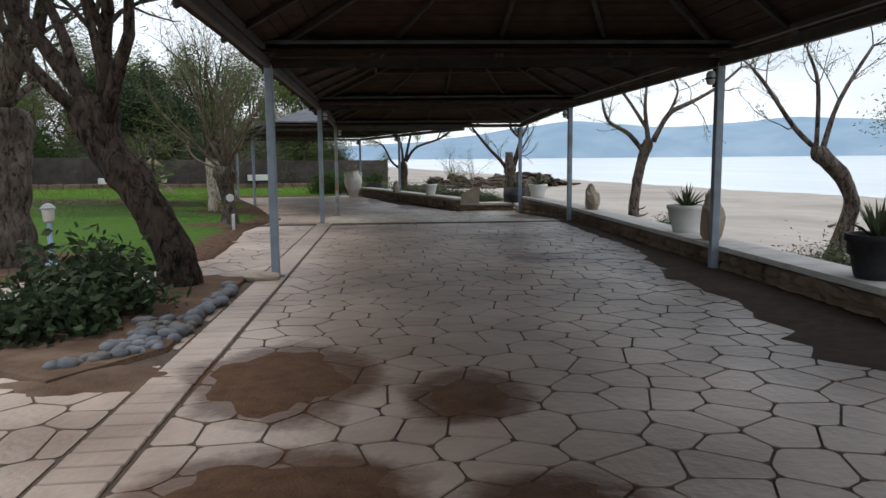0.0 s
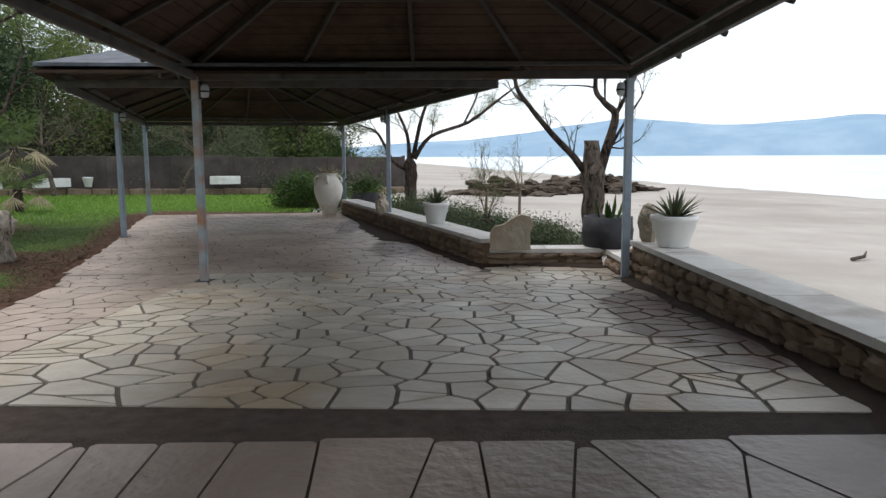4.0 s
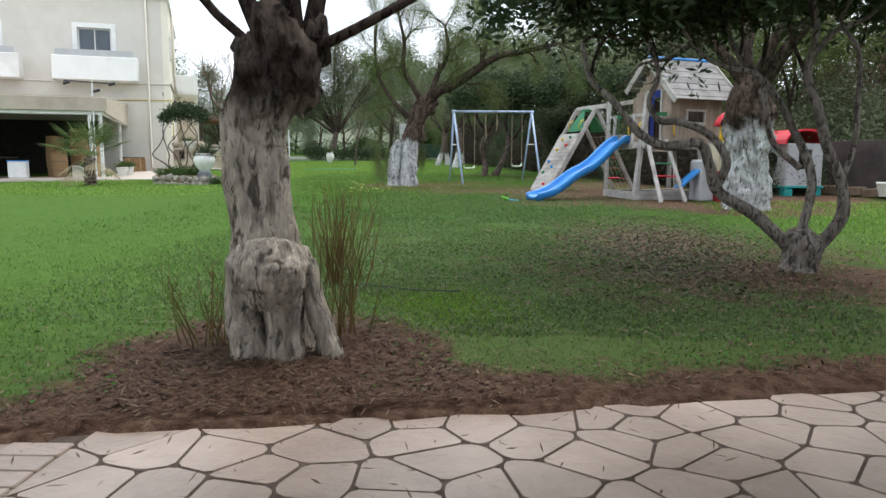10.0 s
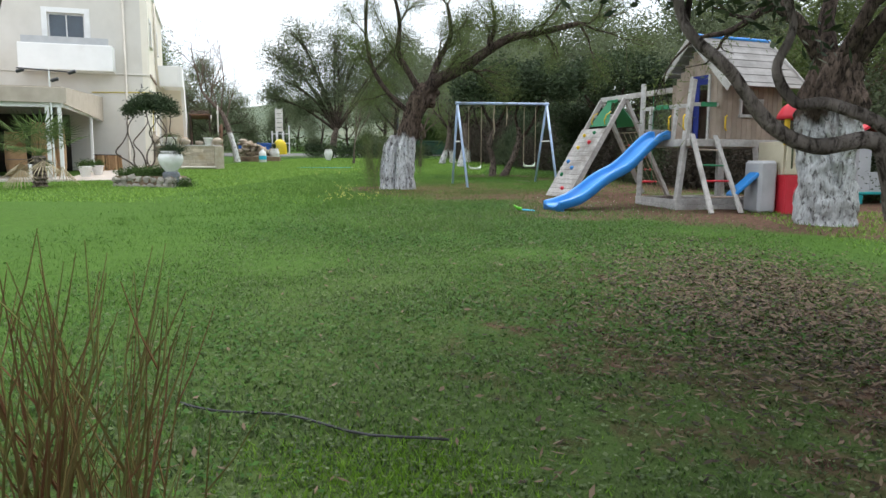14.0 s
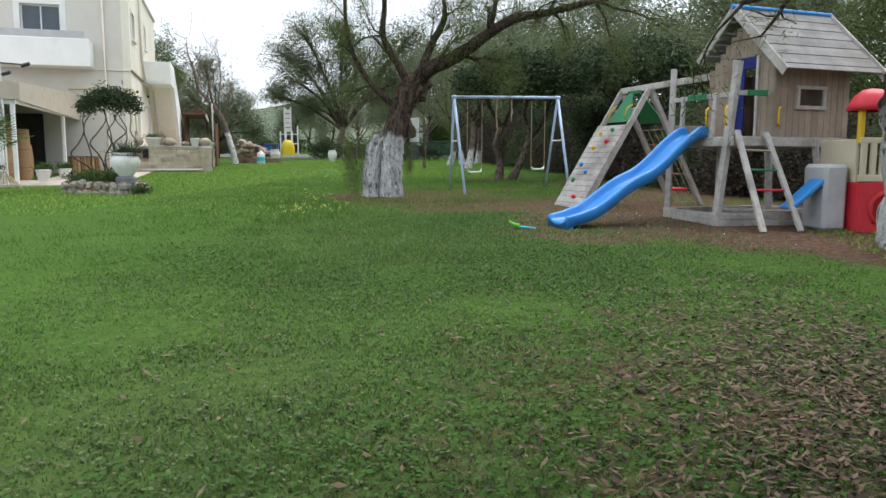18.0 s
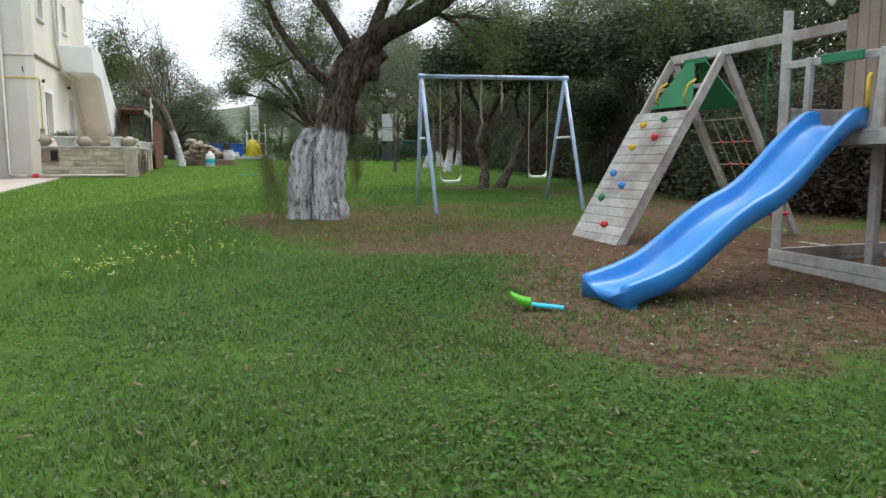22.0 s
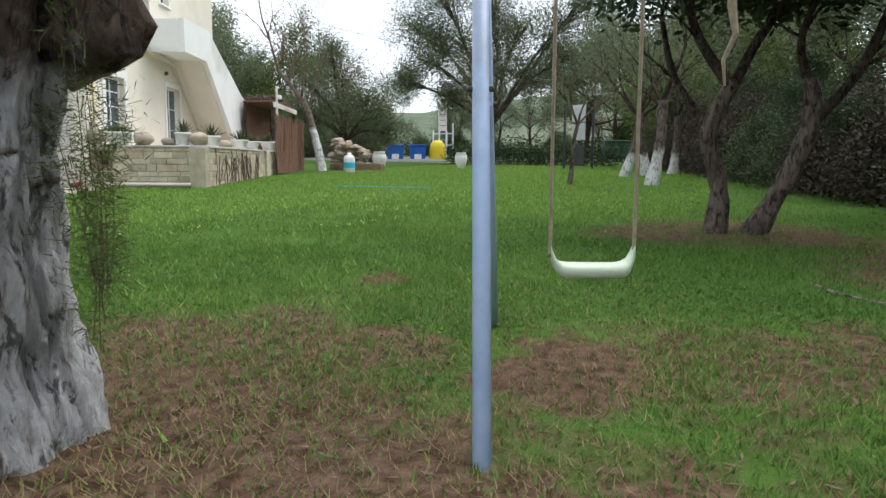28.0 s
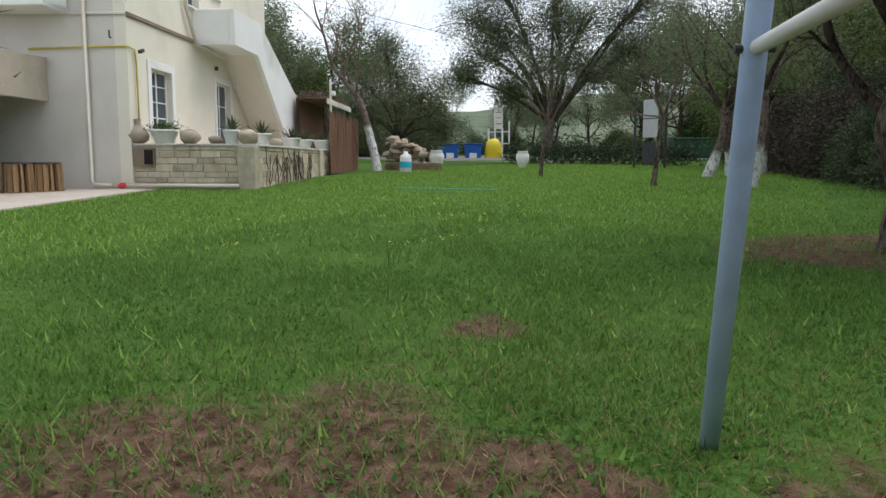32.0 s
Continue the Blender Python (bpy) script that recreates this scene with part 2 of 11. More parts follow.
def damp(m, blobs, colour, amount=0.8, rough=0.5, zone=None):
    """Soft-edged damp earth stains: blobs are plan centre and half widths; zone is a stretch of x over which the colour
    darkens.
    """
    n, l = m.node_tree.nodes, m.node_tree.links
    b = n["Principled BSDF"]
    old = b.inputs["Base Color"].links[0].from_socket
    co = n.new("ShaderNodeTexCoord")
    nz = n.new("ShaderNodeTexNoise")
    nz.inputs["Scale"].default_value, nz.inputs["Detail"].default_value = 2.2, 7
    nz.inputs["Roughness"].default_value = 0.65
    l.new(co.outputs["Object"], nz.inputs["Vector"])
    total = None
    for x, y, rx, ry in blobs:
        mp = n.new("ShaderNodeMapping")
        mp.vector_type = "TEXTURE"
        mp.inputs["Location"].default_value = (x, y, 0)
        mp.inputs["Scale"].default_value = (rx, ry, 1000)
        l.new(co.outputs["Object"], mp.inputs[0])
        ln = n.new("ShaderNodeVectorMath")
        ln.operation = "LENGTH"
        l.new(mp.outputs[0], ln.inputs[0])
        ad = n.new("ShaderNodeMath")
        ad.operation = "MULTIPLY_ADD"
        ad.inputs[1].default_value = 1.3
        l.new(nz.outputs[0], ad.inputs[0])
        l.new(ln.outputs["Value"], ad.inputs[2])
        mr = n.new("ShaderNodeMapRange")
        mr.inputs["From Min"].default_value, mr.inputs["From Max"].default_value = 1.5, 1.78
        mr.inputs["To Min"].default_value, mr.inputs["To Max"].default_value = 1, 0
        l.new(ad.outputs[0], mr.inputs[0])
        if total is None:
            total = mr.outputs[0]
        else:
            mm = n.new("ShaderNodeMath")
            mm.operation = "MAXIMUM"
            l.new(total, mm.inputs[0])
            l.new(mr.outputs[0], mm.inputs[1])
            total = mm.outputs[0]
    k = n.new("ShaderNodeMath")
    k.operation = "MULTIPLY"
    k.inputs[1].default_value = amount
    l.new(total, k.inputs[0])
    mx = n.new("ShaderNodeMix")
    mx.data_type = "RGBA"
    l.new(k.outputs[0], mx.inputs[0])
    l.new(old, mx.inputs[6])
    mx.inputs[7].default_value = (*colour, 1)
    col = mx.outputs[2]
    # the whole colour is multiplied down with rising x, along a noisy edge
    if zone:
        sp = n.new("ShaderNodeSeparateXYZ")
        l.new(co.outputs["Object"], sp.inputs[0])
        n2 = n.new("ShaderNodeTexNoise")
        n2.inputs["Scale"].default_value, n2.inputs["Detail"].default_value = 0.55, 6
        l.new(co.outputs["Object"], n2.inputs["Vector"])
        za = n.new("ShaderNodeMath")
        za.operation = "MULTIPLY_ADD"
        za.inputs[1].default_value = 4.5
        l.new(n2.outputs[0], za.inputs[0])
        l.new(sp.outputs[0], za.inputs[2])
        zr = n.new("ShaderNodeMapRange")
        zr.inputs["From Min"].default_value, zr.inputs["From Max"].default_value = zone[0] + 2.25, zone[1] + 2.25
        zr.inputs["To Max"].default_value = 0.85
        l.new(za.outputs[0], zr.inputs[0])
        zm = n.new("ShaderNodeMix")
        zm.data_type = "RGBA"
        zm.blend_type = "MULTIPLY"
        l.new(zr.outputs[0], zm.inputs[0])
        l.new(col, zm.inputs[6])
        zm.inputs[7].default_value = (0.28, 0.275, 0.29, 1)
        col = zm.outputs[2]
    l.new(col, b.inputs["Base Color"])
    return m


M = {}
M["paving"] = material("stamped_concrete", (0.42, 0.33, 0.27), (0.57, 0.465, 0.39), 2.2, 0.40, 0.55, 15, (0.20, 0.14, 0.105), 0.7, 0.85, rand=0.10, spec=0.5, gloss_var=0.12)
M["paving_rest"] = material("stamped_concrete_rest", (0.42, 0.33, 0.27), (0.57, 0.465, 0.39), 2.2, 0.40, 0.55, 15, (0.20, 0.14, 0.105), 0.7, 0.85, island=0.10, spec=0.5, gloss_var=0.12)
M["joint"] = material("paving_joint", (0.06, 0.044, 0.034), (0.13, 0.097, 0.078), 9, 0.95, 0.4, 80)
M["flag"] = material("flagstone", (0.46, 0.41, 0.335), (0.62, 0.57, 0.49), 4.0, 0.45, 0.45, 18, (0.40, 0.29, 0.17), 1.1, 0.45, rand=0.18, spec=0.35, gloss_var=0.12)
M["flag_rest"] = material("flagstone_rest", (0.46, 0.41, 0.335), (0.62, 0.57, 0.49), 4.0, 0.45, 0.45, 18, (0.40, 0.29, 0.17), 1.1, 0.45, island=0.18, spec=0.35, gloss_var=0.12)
M["flag_joint"] = material("flagstone_mortar", (0.12, 0.102, 0.085), (0.20, 0.172, 0.142), 12, 0.95, 0.4, 90)
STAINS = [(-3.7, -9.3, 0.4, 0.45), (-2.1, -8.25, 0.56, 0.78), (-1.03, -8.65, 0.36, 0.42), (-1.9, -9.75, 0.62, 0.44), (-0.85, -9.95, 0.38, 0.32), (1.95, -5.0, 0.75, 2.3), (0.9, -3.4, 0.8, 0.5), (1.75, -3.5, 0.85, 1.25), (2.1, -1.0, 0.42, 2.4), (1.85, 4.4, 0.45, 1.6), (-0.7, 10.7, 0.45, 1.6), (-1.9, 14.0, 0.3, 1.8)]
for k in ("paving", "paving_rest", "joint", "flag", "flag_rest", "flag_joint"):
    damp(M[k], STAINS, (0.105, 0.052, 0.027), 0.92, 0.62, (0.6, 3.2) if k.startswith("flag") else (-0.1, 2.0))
M["dirt"] = material("brown_earth", (0.075, 0.045, 0.028), (0.14, 0.085, 0.055), 7, 0.97, 0.7, 60, (0.19, 0.13, 0.09), 2.5, 0.3)
M["damp"] = material("damp_earth", (0.020, 0.012, 0.008), (0.055, 0.032, 0.020), 9, 0.9, 0.6, 70)
M["sand"] = material("beach_sand", (0.30, 0.27, 0.24), (0.385, 0.355, 0.32), 0.8, 0.95, 0.35, 12, (0.22, 0.19, 0.165), 0.12, 0.5)
M["post"] = material("grey_blue_steel", (0.23, 0.28, 0.33), (0.32, 0.38, 0.44), 7, 0.5, 0.1, 50, (0.22, 0.11, 0.05), 1.6, 0.10, spec=0.4)
M["rust_post"] = material("rusted_steel", (0.25, 0.31, 0.34), (0.36, 0.42, 0.46), 6, 0.6, 0.25, 60, (0.36, 0.13, 0.025), 4.0, 0.62, spec=0.3)
M["beam"] = material("grey_beam", (0.06, 0.055, 0.055), (0.115, 0.11, 0.11), 5, 0.65, 0.15, 50, (0.10, 0.055, 0.035), 1.2, 0.4)
M["rafter"] = material("dark_rafter", (0.035, 0.030, 0.028), (0.066, 0.060, 0.056), 5, 0.7, 0.15, 50)
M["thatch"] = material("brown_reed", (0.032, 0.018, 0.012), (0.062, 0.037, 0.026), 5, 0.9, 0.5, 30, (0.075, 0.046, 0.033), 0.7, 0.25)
M["shingle"] = material("grey_roof_felt", (0.06, 0.065, 0.075), (0.13, 0.14, 0.16), 4, 0.9, 0.4, 40)
M["cap"] = material("pale_concrete_cap", (0.50, 0.48, 0.45), (0.64, 0.62, 0.58), 4, 0.8, 0.25, 45, (0.36, 0.31, 0.27), 1.6, 0.3)
M["wallstone"] = material("brown_rubble", (0.14, 0.10, 0.07), (0.28, 0.205, 0.145), 6, 0.9, 0.55, 30, (0.10, 0.07, 0.05), 1.5, 0.35, rand=0.2)
M["wallstone_rest"] = material("brown_rubble_rest", (0.16, 0.11, 0.07), (0.27, 0.19, 0.13), 5, 0.9, 0.8, 14, (0.09, 0.06, 0.045), 1.3, 0.4)
M["pale_stone"] = material("pale_wall_stone", (0.42, 0.36, 0.26), (0.58, 0.52, 0.41), 5, 0.88, 0.4, 35, (0.34, 0.25, 0.15), 1.4, 0.3, rand=0.22)
M["rock"] = material("boulder", (0.30, 0.25, 0.19), (0.46, 0.40, 0.32), 4, 0.9, 0.6, 18, (0.22, 0.13, 0.07), 2.0, 0.4, rand=0.12)
M["grey_rock"] = material("grey_boulder", (0.10, 0.11, 0.125), (0.22, 0.23, 0.25), 5, 0.88, 0.5, 20, (0.14, 0.12, 0.10), 2.5, 0.35, rand=0.15)
M["white_paint"] = material("white_paint", (0.72, 0.72, 0.70), (0.82, 0.82, 0.80), 5, 0.6, 0.08, 40, (0.58, 0.56, 0.52), 2.2, 0.2)
M["cream_urn"] = material("cream_glaze", (0.66, 0.62, 0.55), (0.76, 0.73, 0.66), 5, 0.55, 0.12, 25, (0.52, 0.46, 0.38), 2.0, 0.25)
M["dark_pot"] = material("dark_barrel", (0.018, 0.018, 0.022), (0.045, 0.045, 0.052), 6, 0.7, 0.2, 40)
M["bark"] = bark("grey_bark", (0.035, 0.026, 0.02), (0.12, 0.093, 0.075), (0.25, 0.205, 0.17))
M["dark_bark"] = bark("dark_bark", (0.015, 0.011, 0.009), (0.055, 0.04, 0.031), (0.13, 0.098, 0.078))
M["twig"] = material("twig_bark", (0.09, 0.065, 0.05), (0.19, 0.145, 0.115), 6, 0.95, 0.6, 30)
M["pollard_bark"] = over(bark("pollard_bark", (0.022, 0.016, 0.012), (0.075, 0.055, 0.043), (0.17, 0.132, 0.105), 6, 0.07), (0.74, 0.65, 0.54), 2, 1.35, 1.62, 0.13, 4.0, 0.45)
M["grey_stem"] = bark("grey_stem_bark", (0.05, 0.04, 0.033), (0.17, 0.145, 0.125), (0.36, 0.315, 0.28), 9, 0.03)
M["pale_bark"] = bark("pale_bark", (0.06, 0.046, 0.036), (0.25, 0.21, 0.175), (0.46, 0.41, 0.355))
M["white_bark_a"] = over(bark("limed_bark_big", (0.025, 0.018, 0.014), (0.10, 0.07, 0.055), (0.22, 0.165, 0.13), 6, 0.07), (0.76, 0.77, 0.77), 2, 1.70, 2.0, 0.22, 4.0, 0.32)
M["white_bark_far"] = over(bark("limed_bark_far", (0.04, 0.03, 0.025), (0.13, 0.10, 0.08), (0.24, 0.19, 0.16)), (0.72, 0.72, 0.70), 2, 1.75, 1.95, 0.10)


def leaf(name, c1, c2, trans=0.25, rough=0.6):
    m = bpy.data.materials.new(name)
    m.use_nodes = True
    n, l = m.node_tree.nodes, m.node_tree.links
    b = n["Principled BSDF"]
    g = n.new("ShaderNodeNewGeometry")
    r = n.new("ShaderNodeValToRGB")
    r.color_ramp.elements[0].color, r.color_ramp.elements[1].color = (*c1, 1), (*c2, 1)
    l.new(g.outputs["Random Per Island"], r.inputs[0])
    l.new(r.outputs[0], b.inputs["Base Color"])
    b.inputs["Roughness"].default_value = rough
    b.inputs["Specular IOR Level"].default_value = 0.08
    if trans:
        tr = n.new("ShaderNodeBsdfTranslucent")
        l.new(r.outputs[0], tr.inputs[0])
        mx = n.new("ShaderNodeMixShader")
        mx.inputs[0].default_value = trans
        l.new(b.outputs[0], mx.inputs[1])
        l.new(tr.outputs[0], mx.inputs[2])
        l.new(mx.outputs[0], n["Material Output"].inputs[0])
    return m


M["tamarisk"] = leaf("tamarisk_green", (0.065, 0.095, 0.028), (0.17, 0.215, 0.075))
M["olive"] = leaf("grey_green_leaf", (0.085, 0.105, 0.058), (0.20, 0.235, 0.135))
M["dark_leaf"] = leaf("dark_green_leaf", (0.026, 0.042, 0.022), (0.072, 0.10, 0.05), 0.15)
M["mid_leaf"] = leaf("mid_green_leaf", (0.03, 0.06, 0.018), (0.09, 0.14, 0.04))
M["dry_leaf"] = leaf("dry_brown_leaf", (0.12, 0.085, 0.055), (0.22, 0.16, 0.11), 0.1)
M["palm"] = leaf("palm_green", (0.06, 0.10, 0.03), (0.15, 0.20, 0.07))
M["palm_dry"] = leaf("palm_straw", (0.30, 0.25, 0.15), (0.45, 0.38, 0.26), 0.15)
M["grass"] = leaf("grass_blade", (0.060, 0.130, 0.024), (0.150, 0.262, 0.060), 0.3)
M["far_grass"] = leaf("far_grass_blade", (0.105, 0.205, 0.032), (0.245, 0.390, 0.082), 0.3)
M["bright_grass"] = leaf("bright_grass_blade", (0.12, 0.24, 0.022), (0.21, 0.36, 0.045), 0.35)
M["dull_grass"] = leaf("dull_grass_blade", (0.052, 0.086, 0.034), (0.175, 0.22, 0.105), 0.3)
M["straw_grass"] = leaf("straw_blade", (0.17, 0.15, 0.06), (0.30, 0.25, 0.12), 0.2)
M["hedge_leaf"] = leaf("hedge_green_leaf", (0.05, 0.066, 0.036), (0.125, 0.155, 0.085), 0.2)
M["brown_thicket"] = leaf("brown_thicket_leaf", (0.042, 0.036, 0.028), (0.105, 0.088, 0.066), 0.15)
M["yellow_flower"] = leaf("yellow_flower", (0.55, 0.55, 0.12), (0.7, 0.68, 0.25), 0.2)
M["seaweed"] = material("dry_seaweed", (0.035, 0.025, 0.018), (0.10, 0.075, 0.055), 3, 0.95, 1.0, 12)
M["wood"] = material("weathered_wood", (0.37, 0.35, 0.325), (0.56, 0.54, 0.51), 3, 0.82, 0.45, 40, (0.22, 0.195, 0.17), 1.8, 0.45, stretch=(4, 4, 4), rand=0.10)
M["wood_house"] = material("brown_plank", (0.26, 0.20, 0.15), (0.38, 0.31, 0.25), 3, 0.85, 0.35, 40, (0.19, 0.14, 0.11), 1.2, 0.35, rand=0.10)
M["wood_roof"] = material("grey_roof_board", (0.18, 0.172, 0.165), (0.30, 0.29, 0.28), 3, 0.85, 0.35, 40, (0.22, 0.20, 0.18), 1.0, 0.3, rand=0.12)
M["slide_blue"] = material("blue_plastic", (0.022, 0.215, 0.60), (0.035, 0.265, 0.68), 2, 0.32, 0.03, 30, (0.09, 0.28, 0.62), 3.0, 0.15, spec=0.5)
M["green_plastic"] = material("green_plastic", (0.012, 0.17, 0.065), (0.02, 0.22, 0.09), 3, 0.4, 0.03, 30, spec=0.5)
M["lime_plastic"] = material("lime_plastic", (0.12, 0.50, 0.03), (0.16, 0.58, 0.05), 3, 0.4, 0.02, 30)
M["cyan_plastic"] = material("cyan_plastic", (0.03, 0.42, 0.60), (0.05, 0.48, 0.66), 3, 0.4, 0.02, 30)
M["yellow_plastic"] = material("yellow_plastic", (0.65, 0.42, 0.02), (0.72, 0.48, 0.03), 3, 0.4, 0.02, 30)
M["red_plastic"] = material("red_plastic", (0.55, 0.025, 0.04), (0.62, 0.04, 0.06), 3, 0.4, 0.02, 30)
M["teal_plastic"] = material("teal_plastic", (0.02, 0.30, 0.30), (0.03, 0.36, 0.35), 3, 0.45, 0.03, 30)
M["grey_plastic"] = material("grey_plastic", (0.40, 0.41, 0.42), (0.50, 0.51, 0.52), 3, 0.5, 0.03, 30)
M["beige_plastic"] = material("beige_plastic", (0.55, 0.50, 0.36), (0.62, 0.57, 0.43), 3, 0.5, 0.03, 30)
M["blue_cloth"] = material("navy_cloth", (0.012, 0.02, 0.12), (0.02, 0.035, 0.2), 6, 0.8, 0.1, 60)
M["swing_steel"] = material("swing_steel", (0.36, 0.49, 0.72), (0.47, 0.60, 0.82), 6, 0.38, 0.05, 40, (0.30, 0.33, 0.40), 2.5, 0.25, spec=0.5)
M["seat_plastic"] = material("pale_green_plastic", (0.52, 0.62, 0.46), (0.62, 0.72, 0.56), 4, 0.4, 0.03, 30, (0.42, 0.48, 0.36), 4.0, 0.2, spec=0.5)
M["rope"] = material("tan_rope", (0.28, 0.23, 0.15), (0.42, 0.36, 0.26), 30, 0.9, 0.6, 120)
M["plaster"] = material("cream_plaster", (0.74, 0.69, 0.58), (0.80, 0.755, 0.65), 1.2, 0.9, 0.12, 60, (0.66, 0.60, 0.50), 0.4, 0.25)
M["plaster_grey"] = material("grey_plaster", (0.60, 0.57, 0.51), (0.67, 0.64, 0.58), 1.2, 0.9, 0.12, 60, (0.54, 0.50, 0.44), 0.4, 0.25)
M["white_wall"] = material("white_plaster", (0.77, 0.77, 0.75), (0.84, 0.84, 0.82), 1.2, 0.85, 0.1, 60, (0.60, 0.58, 0.54), 0.5, 0.2)
M["pipe"] = material("beige_pipe", (0.55, 0.50, 0.42), (0.64, 0.59, 0.51), 4, 0.5, 0.05, 40)
M["brown_pipe"] = material("brown_pipe", (0.20, 0.14, 0.10), (0.28, 0.21, 0.16), 4, 0.6, 0.1, 40)
M["yellow_pipe"] = material("yellow_pipe", (0.50, 0.40, 0.05), (0.60, 0.48, 0.08), 4, 0.5, 0.05, 40)
M["dark_metal"] = material("dark_metal", (0.03, 0.03, 0.032), (0.06, 0.06, 0.065), 6, 0.5, 0.1, 40)
# near-black that stands in for the shade inside rooms and openings
M["black"] = material("unlit_interior_black", (0.012, 0.011, 0.010), (0.03, 0.026, 0.022), 5, 0.9, 0.1, 20)
M["fabric"] = material("beige_awning", (0.42, 0.36, 0.29), (0.50, 0.44, 0.36), 3, 0.9, 0.15, 80, (0.34, 0.29, 0.23), 0.8, 0.3)
M["cane"] = material("cane_basket", (0.30, 0.18, 0.09), (0.46, 0.30, 0.16), 12, 0.8, 0.7, 60, stretch=(1, 1, 8))
M["reed_fence"] = material("red_reed", (0.17, 0.09, 0.06), (0.30, 0.17, 0.12), 8, 0.9, 0.8, 40, stretch=(10, 10, 1))
M["bin_blue"] = material("bin_blue", (0.01, 0.10, 0.42), (0.015, 0.13, 0.5), 3, 0.45, 0.03, 30, spec=0.5)
M["bin_yellow"] = material("bin_yellow", (0.62, 0.48, 0.02), (0.70, 0.55, 0.03), 3, 0.45, 0.03, 30)
M["bin_green"] = material("bin_green", (0.02, 0.06, 0.04), (0.03, 0.085, 0.055), 3, 0.5, 0.05, 30)
M["fence_wall"] = material("stained_render_wall", (0.042, 0.035, 0.033), (0.092, 0.076, 0.07), 1.6, 0.92, 0.4, 25, (0.15, 0.125, 0.11), 0.45, 0.15)
M["asphalt"] = material("road_asphalt", (0.10, 0.10, 0.10), (0.18, 0.175, 0.17), 6, 0.9, 0.4, 60)
M["terrace"] = material("terrace_tile", (0.46, 0.40, 0.34), (0.56, 0.50, 0.44), 3, 0.6, 0.1, 40, (0.38, 0.33, 0.28), 0.9, 0.3)
# distance haze is put into the hills' pale blue base colour
M["hill"] = material("haze_coloured_hill", (0.205, 0.30, 0.40), (0.265, 0.365, 0.46), 0.004, 1.0, 0, 1, (0.31, 0.40, 0.49), 0.002, 0.3, spec=0.0)
M["near_hill"] = material("wooded_slope", (0.05, 0.075, 0.04), (0.11, 0.14, 0.085), 0.3, 0.95, 0.8, 1.5, (0.16, 0.17, 0.11), 0.06, 0.35)
M["rooftile"] = material("grey_neighbour_roof", (0.22, 0.21, 0.20), (0.32, 0.31, 0.30), 1.5, 0.9, 0.3, 12)


def glass_material():
    m = material("window_glass", (0.035, 0.05, 0.065), (0.06, 0.085, 0.11), 1.0, 0.06, 0, 1, spec=0.6)
    return m


M["glass"] = glass_material()


def water_material():
    m = material("bay_water", (0.50, 0.57, 0.61), (0.60, 0.66, 0.70), 0.05, 0.2, 0.25, 0.6, stretch=(1, 0.3, 1), spec=0.5)
    return m


M["water"] = water_material()


